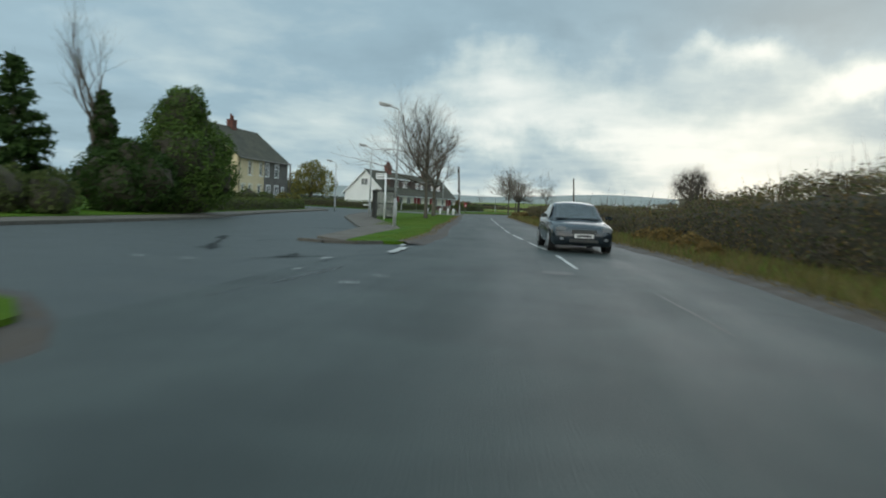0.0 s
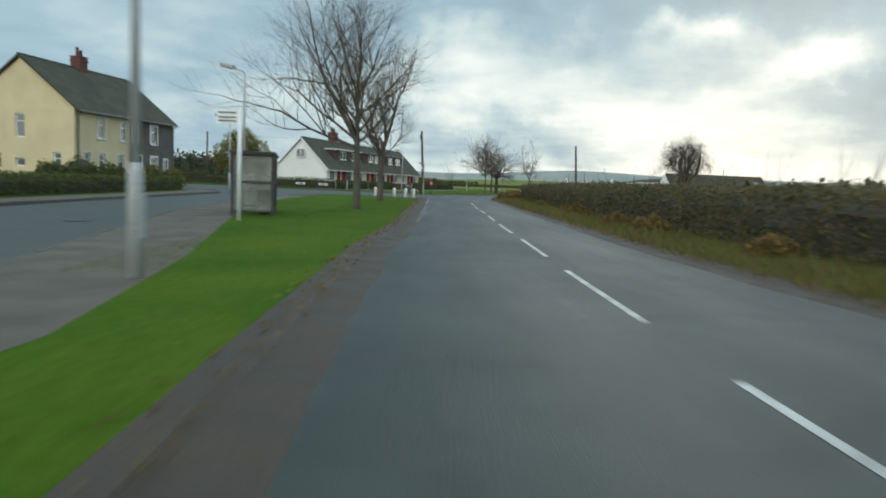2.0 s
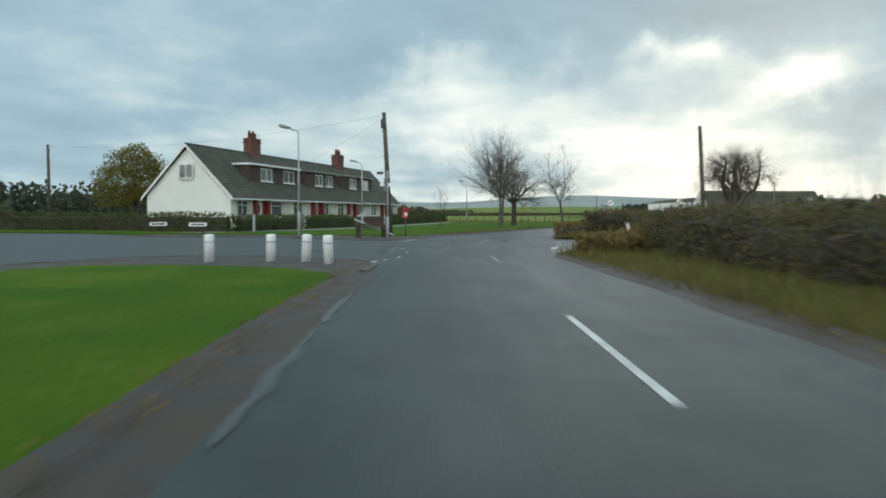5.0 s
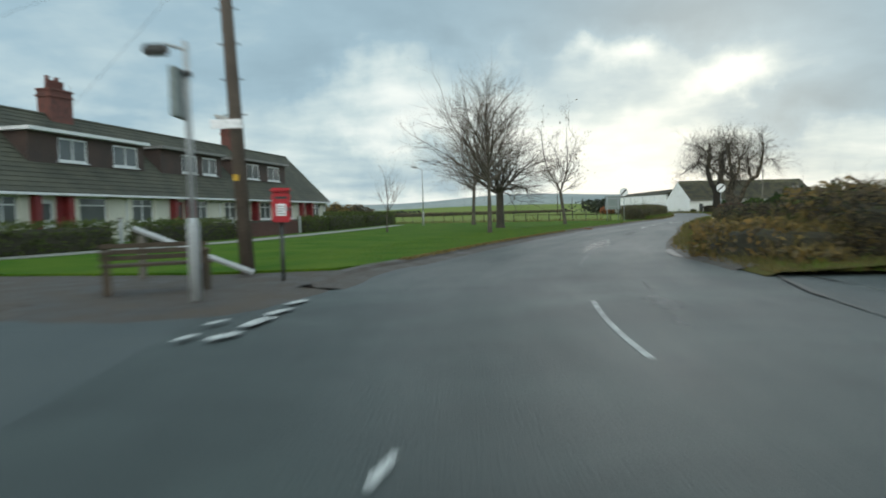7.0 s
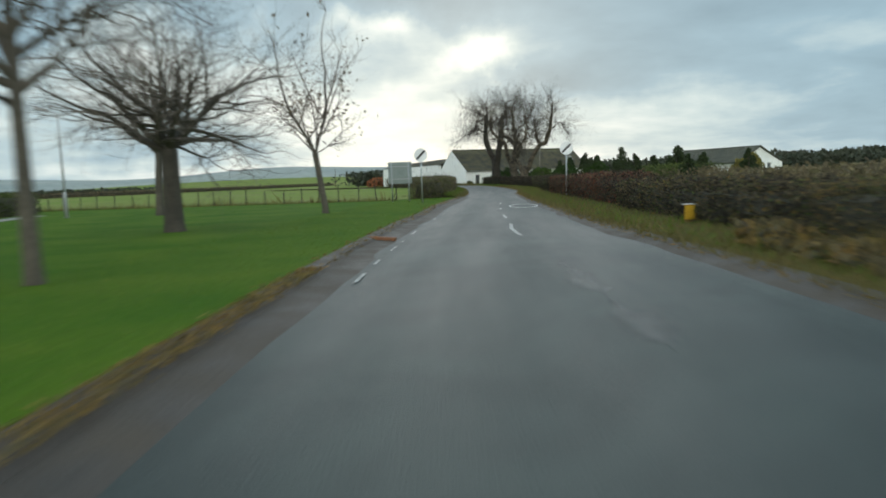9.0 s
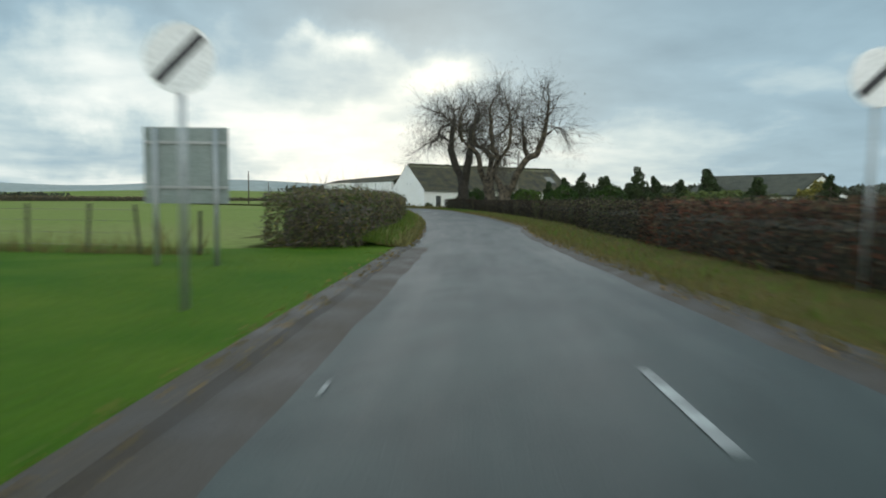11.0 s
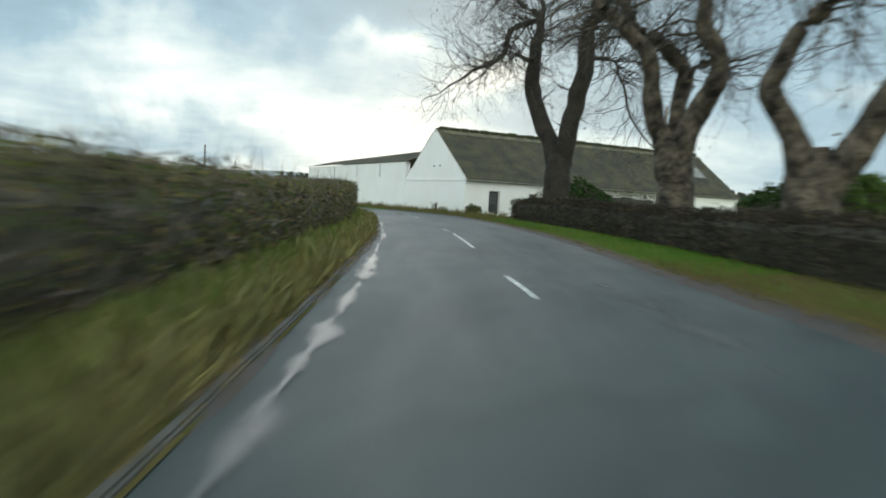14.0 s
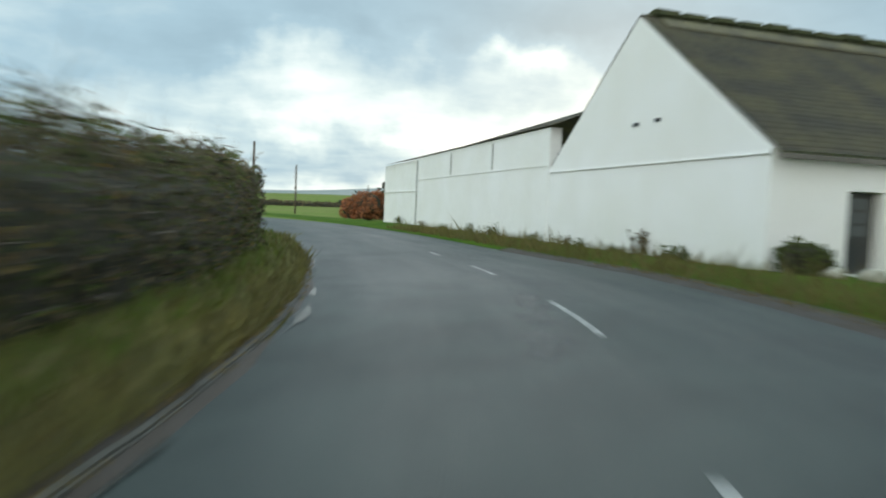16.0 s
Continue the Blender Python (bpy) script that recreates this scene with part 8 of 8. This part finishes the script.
# ---------------------------------------------------------------- the oncoming car
def saloon():
    t = thing("car", "dark blue-grey saloon car on the oncoming side of the road", "car", pose(13.2, 16.4, 0.02, 0, 0, 6))
    # local -y is the car's front; half-width 0.87, length 4.45. Stations: y, sill, shoulder, half-width, crown
    stations = [(-2.24, 0.36, 0.50, 0.50, 0.03), (-2.20, 0.26, 0.62, 0.70, 0.04), (-2.08, 0.20, 0.69, 0.80, 0.05), (-1.85, 0.18, 0.75, 0.85, 0.06), (-1.4, 0.18, 0.81, 0.87, 0.07), (-0.95, 0.18, 0.86, 0.875, 0.06), (0.0, 0.18, 0.89, 0.88, 0.04), (0.9, 0.18, 0.91, 0.875, 0.04),
                (1.5, 0.18, 0.93, 0.86, 0.05), (1.9, 0.20, 0.94, 0.82, 0.05), (2.12, 0.26, 0.91, 0.76, 0.04), (2.22, 0.36, 0.80, 0.62, 0.03)]
    bm = bmesh.new()
    rings = []
    for y, zl, zh, hw, cr in stations:
        half = [(hw * 0.90, zl), (hw * 0.98, zl + 0.08), (hw, zl + (zh - zl) * 0.45), (hw * 0.985, zl + (zh - zl) * 0.75), (hw * 0.95, zh - 0.035), (hw * 0.88, zh), (hw * 0.6, zh + cr * 0.7), (hw * 0.3, zh + cr * 0.93)]
        prof = [(-x, z) for x, z in half] + [(0, zh + cr)] + [(x, z) for x, z in half[::-1]]
        rings.append([bm.verts.new((x, y, z)) for x, z in prof])
    for a, b in zip(rings, rings[1:]):
        for k in range(len(a) - 1):
            bm.faces.new((a[k], b[k], b[k + 1], a[k + 1]))
        bm.faces.new((a[-1], b[-1], b[0], a[0]))
    bm.faces.new(rings[0])
    bm.faces.new(rings[-1][::-1])
    part("body", bm, M_CARBODY, t, smooth=True)
    # cabin: (y, roof height, half-width at the roof, half-width at the shoulder)
    gh = [(-0.99, 0.885, 0.70, 0.78), (-0.68, 1.09, 0.66, 0.79), (-0.36, 1.30, 0.60, 0.80), (-0.15, 1.365, 0.58, 0.80), (0.2, 1.40, 0.575, 0.80), (0.6, 1.385, 0.575, 0.80), (0.85, 1.34, 0.58, 0.79), (1.2, 1.15, 0.63, 0.77), (1.55, 0.955, 0.69, 0.74)]
    bm = bmesh.new()
    rings = []
    for y, z, w, wb in gh:
        zb = 0.87 if z > 0.9 else z - 0.02
        prof = [(-wb, zb), (-(w + 0.03), z - 0.06), (-w, z - 0.02), (-w * 0.8, z), (-w * 0.4, z + 0.025), (0, z + 0.032), (w * 0.4, z + 0.025), (w * 0.8, z), (w, z - 0.02), (w + 0.03, z - 0.06), (wb, zb)]
        rings.append([bm.verts.new((x, y, max(q, zb))) for x, q in prof])
    for a, b in zip(rings, rings[1:]):
        for k in range(len(a) - 1):
            bm.faces.new((a[k], b[k], b[k + 1], a[k + 1]))
    part("cabin", bm, M_CARBODY, t, smooth=True)

    def pane(name, pts):
        bm = bmesh.new()
        bm.faces.new([bm.verts.new(p) for p in pts])
        bmesh.ops.solidify(bm, geom=bm.faces[:], thickness=0.01)
        part(name, bm, M_SCREEN, t)

    pane("windscreen", [(-0.66, -0.97, 0.945), (0.66, -0.97, 0.945), (0.55, -0.40, 1.33), (-0.55, -0.40, 1.33)])
    pane("rear_window", [(-0.62, 1.54, 1.01), (0.62, 1.54, 1.01), (0.54, 0.9, 1.37), (-0.54, 0.9, 1.37)])
    for s in (-1, 1):
        pane("side_window", [(s * 0.80, -0.7, 0.95), (s * 0.66, -0.3, 1.26), (s * 0.635, 0.2, 1.34), (s * 0.79, 0.2, 0.95)])
        pane("side_window", [(s * 0.79, 0.28, 0.95), (s * 0.635, 0.28, 1.34), (s * 0.645, 0.74, 1.3), (s * 0.77, 1.15, 0.99)])
        part("headlight", B(s * 0.62 - 0.15, s * 0.62 + 0.15, -2.215, -2.05, 0.56, 0.72, bev=0.04), M_LAMPGLASS, t)
        part("fog_light", B(s * 0.6 - 0.06, s * 0.6 + 0.06, -2.245, -2.2, 0.35, 0.43, bev=0.02), M_LAMPGLASS, t)
        part("tail_light", B(s * 0.62 - 0.13, s * 0.62 + 0.13, 2.12, 2.21, 0.72, 0.88, bev=0.03), M_POSTRED, t)
        part("mirror", B(s * 0.95 - 0.1, s * 0.95 + 0.1, -0.72, -0.6, 0.92, 1.04, bev=0.03), M_CARBODY, t)
        for y in (-1.36, 1.32):
            w = part("wheel", T([(s * 0.68, y, 0.31), (s * 0.72, y, 0.31), (s * 0.88, y, 0.31)], [0.3, 0.315, 0.31], 24), M_RUBBER, t)
            part("rim", T([(s * 0.878, y, 0.31), (s * 0.89, y, 0.31)], [0.2, 0.19], 20), M_ALLOY, w)
    part("grille", B(-0.34, 0.34, -2.24, -2.2, 0.5, 0.64, bev=0.015), M_DARKMETAL, t)
    part("bumper_intake", B(-0.4, 0.4, -2.245, -2.2, 0.3, 0.4, bev=0.015), M_DARKMETAL, t)
    pl = part("number_plate", B(-0.26, 0.26, -2.262, -2.246, 0.42, 0.53), M_PLATE, t)
    part("bar", B(-0.2, 0.2, -2.266, -2.263, 0.45, 0.5), M_SIGNB, pl)


saloon()


# ---------------------------------------------------------------- distance
def woods(name, line, height, width, count, seed, size, label, material=None):
    """A far belt of trees: one mass of leaf clumps with an uneven top."""
    nr = np.random.default_rng(seed)
    d = np.r_[0, np.cumsum(np.linalg.norm(np.diff(line, axis=0), axis=1))]
    s = nr.uniform(0, d[-1], count)
    q = np.stack([np.interp(s, d, line[:, k]) for k in range(2)], 1)
    q += nr.normal(0, width / 2, q.shape)
    top = np.array([height * (0.75 + 0.35 * noise.noise(Vector((v * 0.06, seed, 0))) + 0.16 * noise.noise(Vector((v * 0.25, seed, 4)))) for v in s])
    z = top * nr.beta(1.25, 1.25, count)
    ob = quads(name, np.c_[q, z], nr.uniform(0.5, 1.4, count) * size, material or M_FARWOOD, nr, aspect=1.1)
    return tagged(ob, label, "woodland", kind="stuff")


woods("far_woodland", smooth_line([(120, 60), (150, 130), (150, 200), (130, 270), (110, 330)], 5), 5.4, 6, 22000, 1, 0.5, "dark belt of trees beyond the fields")
woods("far_woodland", smooth_line([(60, 340), (95, 320), (160, 250), (220, 120)], 6), 7.0, 8, 20000, 2, 0.75, "dark wooded ridge beyond the farm")
woods("far_woodland", smooth_line([(-160, 330), (-60, 380), (-10, 400)], 6), 3.5, 6, 7000, 3, 0.55, "thin line of trees and hedges across the far fields")
woods("far_woodland", smooth_line([(-90, 90), (-60, 130), (-60, 180), (-110, 240)], 5), 6.5, 8, 14000, 4, 0.42, "trees and gardens behind the houses")
woods("far_scrub", smooth_line([(24, 40), (32, 70), (36, 88)], 4), 2.2, 5, 9000, 5, 0.16, "brown scrub in the field behind the hedge", M_LEAFBROWN)
woods("far_scrub", smooth_line([(24, 100), (44, 130), (64, 165), (72, 200)], 4), 1.7, 6, 14000, 6, 0.16, "brown scrub in the field behind the hedge", M_LEAFBROWN)
woods("far_scrub", smooth_line([(64, 182), (72, 186), (76, 189), (72, 200)], 2), 3.2, 2.5, 9000, 8, 0.13, "dark evergreen bushes round the white cottage", M_LEAFHEDGE)
blob_tree("rust_shrub", 52.0, 283.0, "rust-red shrub beyond the end of the barn", 71, 2.4, [(0, 0, 1.0, 1.5), (1.8, 0.5, 1.1, 1.4), (-1.4, 0.4, 0.9, 1.1)], M_LEAFRUST, 8000, 0.075, category="shrub")
blob_tree("laurel", 63.5, 229.0, "dark evergreen shrub in front of the barn", 72, 3.0, [(0, 0, 1.3, 1.2), (1.3, 0.4, 1.6, 1.3), (2.6, 0.6, 1.2, 1.2)], M_LEAFGREEN, 3500, 0.10, category="shrub")
for k, (x, y, r) in enumerate(((16.5, 23.8, 0.5), (16.9, 21.4, 0.6), (16.9, 17.2, 0.55), (16.8, 14.6, 0.4), (14.6, 33.5, 0.45), (13.6, 39.8, 0.5), (13.1, 43.0, 0.45), (12.6, 50.4, 0.5), (12.6, 55.6, 0.4), (11.6, 63.0, 0.4))):
    blob_tree("bracken_clump", x, y, "tuft of dead orange-brown bracken on the verge", 300 + k, r, [(0, 0, r * 0.55, r * 0.6), (r * 0.7, r * 0.4, r * 0.4, r * 0.45), (-r * 0.5, r * 0.6, r * 0.4, r * 0.5)], M_BRACKEN, int(1500 * r), 0.05, trunk_r=0.02, core=False, category="bracken")


def wall_weed(u, h, spread, seed, leafy):
    """Ragged dead stalks and leaves rooted at the foot of the barn wall, u metres from its corner."""
    nr = np.random.default_rng(seed)
    t = thing("wall_weed", "ragged weeds growing at the foot of the barn wall", "weeds", pose(59.5 - 0.153 * u - 0.25, 238.0 + 0.988 * u - 0.04, 0.06))
    w, leaf = Wood(), []
    for _ in range(int(7 + 16 * spread)):
        x, y, top = nr.normal(0, 0.1), nr.normal(0, spread), h * nr.uniform(0.45, 1.05)
        dx, dy = nr.normal(0, 0.18, 2) * top
        w.tube([Vector((x, y, -0.05)), Vector((x + dx * 0.3, y + dy * 0.3, top * 0.55)), Vector((x + dx, y + dy, top))], [0.007, 0.005, 0.003], 4)
        for v in nr.uniform(0.12, 1.0, leafy):
            leaf.append((x + dx * v * v, y + dy * v * v, top * v))
    raw("stalks", w.v, w.f, M_BRACKEN, t)
    leaf = np.array(leaf) + nr.normal(0, 0.045, (len(leaf), 3))
    quads("foliage", leaf, nr.uniform(0.5, 1.4, len(leaf)) * 0.035, M_LEAFHEDGE if seed % 3 else M_LEAFBROWN, nr, t)


for k, (u, h, spread, leafy) in enumerate(((2.6, 0.5, 0.35, 26), (3.3, 0.42, 0.25, 20), (4.6, 0.85, 0.22, 30), (5.9, 0.3, 0.3, 16), (8.4, 0.36, 0.28, 18), (9.4, 0.42, 0.4, 16), (12.2, 0.4, 0.55, 14), (16.1, 0.62, 0.3, 18), (16.8, 0.45, 0.2, 14), (19.8, 0.6, 0.3, 16), (24.5, 0.4, 0.5, 12), (29.0, 0.45, 0.4, 12), (35.6, 0.6, 0.5, 14))):
    wall_weed(u, h, spread, 331 + k, leafy)
for k, (x, y, h) in enumerate(((58.6, 204.6, 2.6), (61.5, 201.0, 3.0), (59.0, 196.4, 2.8), (56.6, 192.6, 2.6), (60.6, 190.5, 2.9))):
    blob_tree("laurel", x, y, "dark evergreen bush behind the thorn hedge", 360 + k, h, [(0, 0, h * 0.4, h * 0.42), (h * 0.35, h * 0.2, h * 0.5, h * 0.36), (-h * 0.3, h * 0.1, h * 0.42, h * 0.36), (0.1, 0, h * 0.72, h * 0.26)], M_LEAFGREEN, 4200, 0.085, category="shrub")
blob_tree("nettle_clump", 59.75, 237.5, "dark weeds against the barn corner", 73, 0.9, [(0.2, 0, 0.4, 0.45), (0.7, 0.1, 0.35, 0.4)], M_LEAFHEDGE, 900, 0.05, trunk_r=0.02, category="weeds")
blob_tree("garden_tree", 80.9, 184.0, "round green bush in front of the white cottage", 75, 3, [(0, 0, 1.4, 1.5), (0.4, 0.3, 2.4, 0.9), (-1.4, 0.2, 1.2, 1.2)], M_LEAFYEL, 3000, 0.14)
blob_tree("bright_shrub", 57.2, 201.5, "light green shrub behind the hedge", 74, 2.4, [(0, 0, 1.3, 1.1), (1.2, 0.3, 1.4, 1.0)], M_LEAFCYP, 2600, 0.09, category="shrub")
nr0 = random.Random(4)
for k in range(5):
    bm = bmesh.new()
    bmesh.ops.create_icosphere(bm, subdivisions=2, radius=nr0.uniform(0.2, 0.34))
    for v in bm.verts:
        v.co += 0.12 * noise.noise_vector(v.co * 4 + Vector((k, 0, 0)))
        v.co.z *= 0.7
    ob = link("boulder", bm, M_DIRTYSTONE, smooth=True)
    ob.location = (60.5 + k * 0.55 + nr0.uniform(-0.15, 0.15), 236.9 + k * 0.12 - 0.5 * (k % 2), 0.2)
    tagged(ob, "whitewashed boulder on the grass by the barn door", "boulder", "whitewashed boulders")
brick_wall()
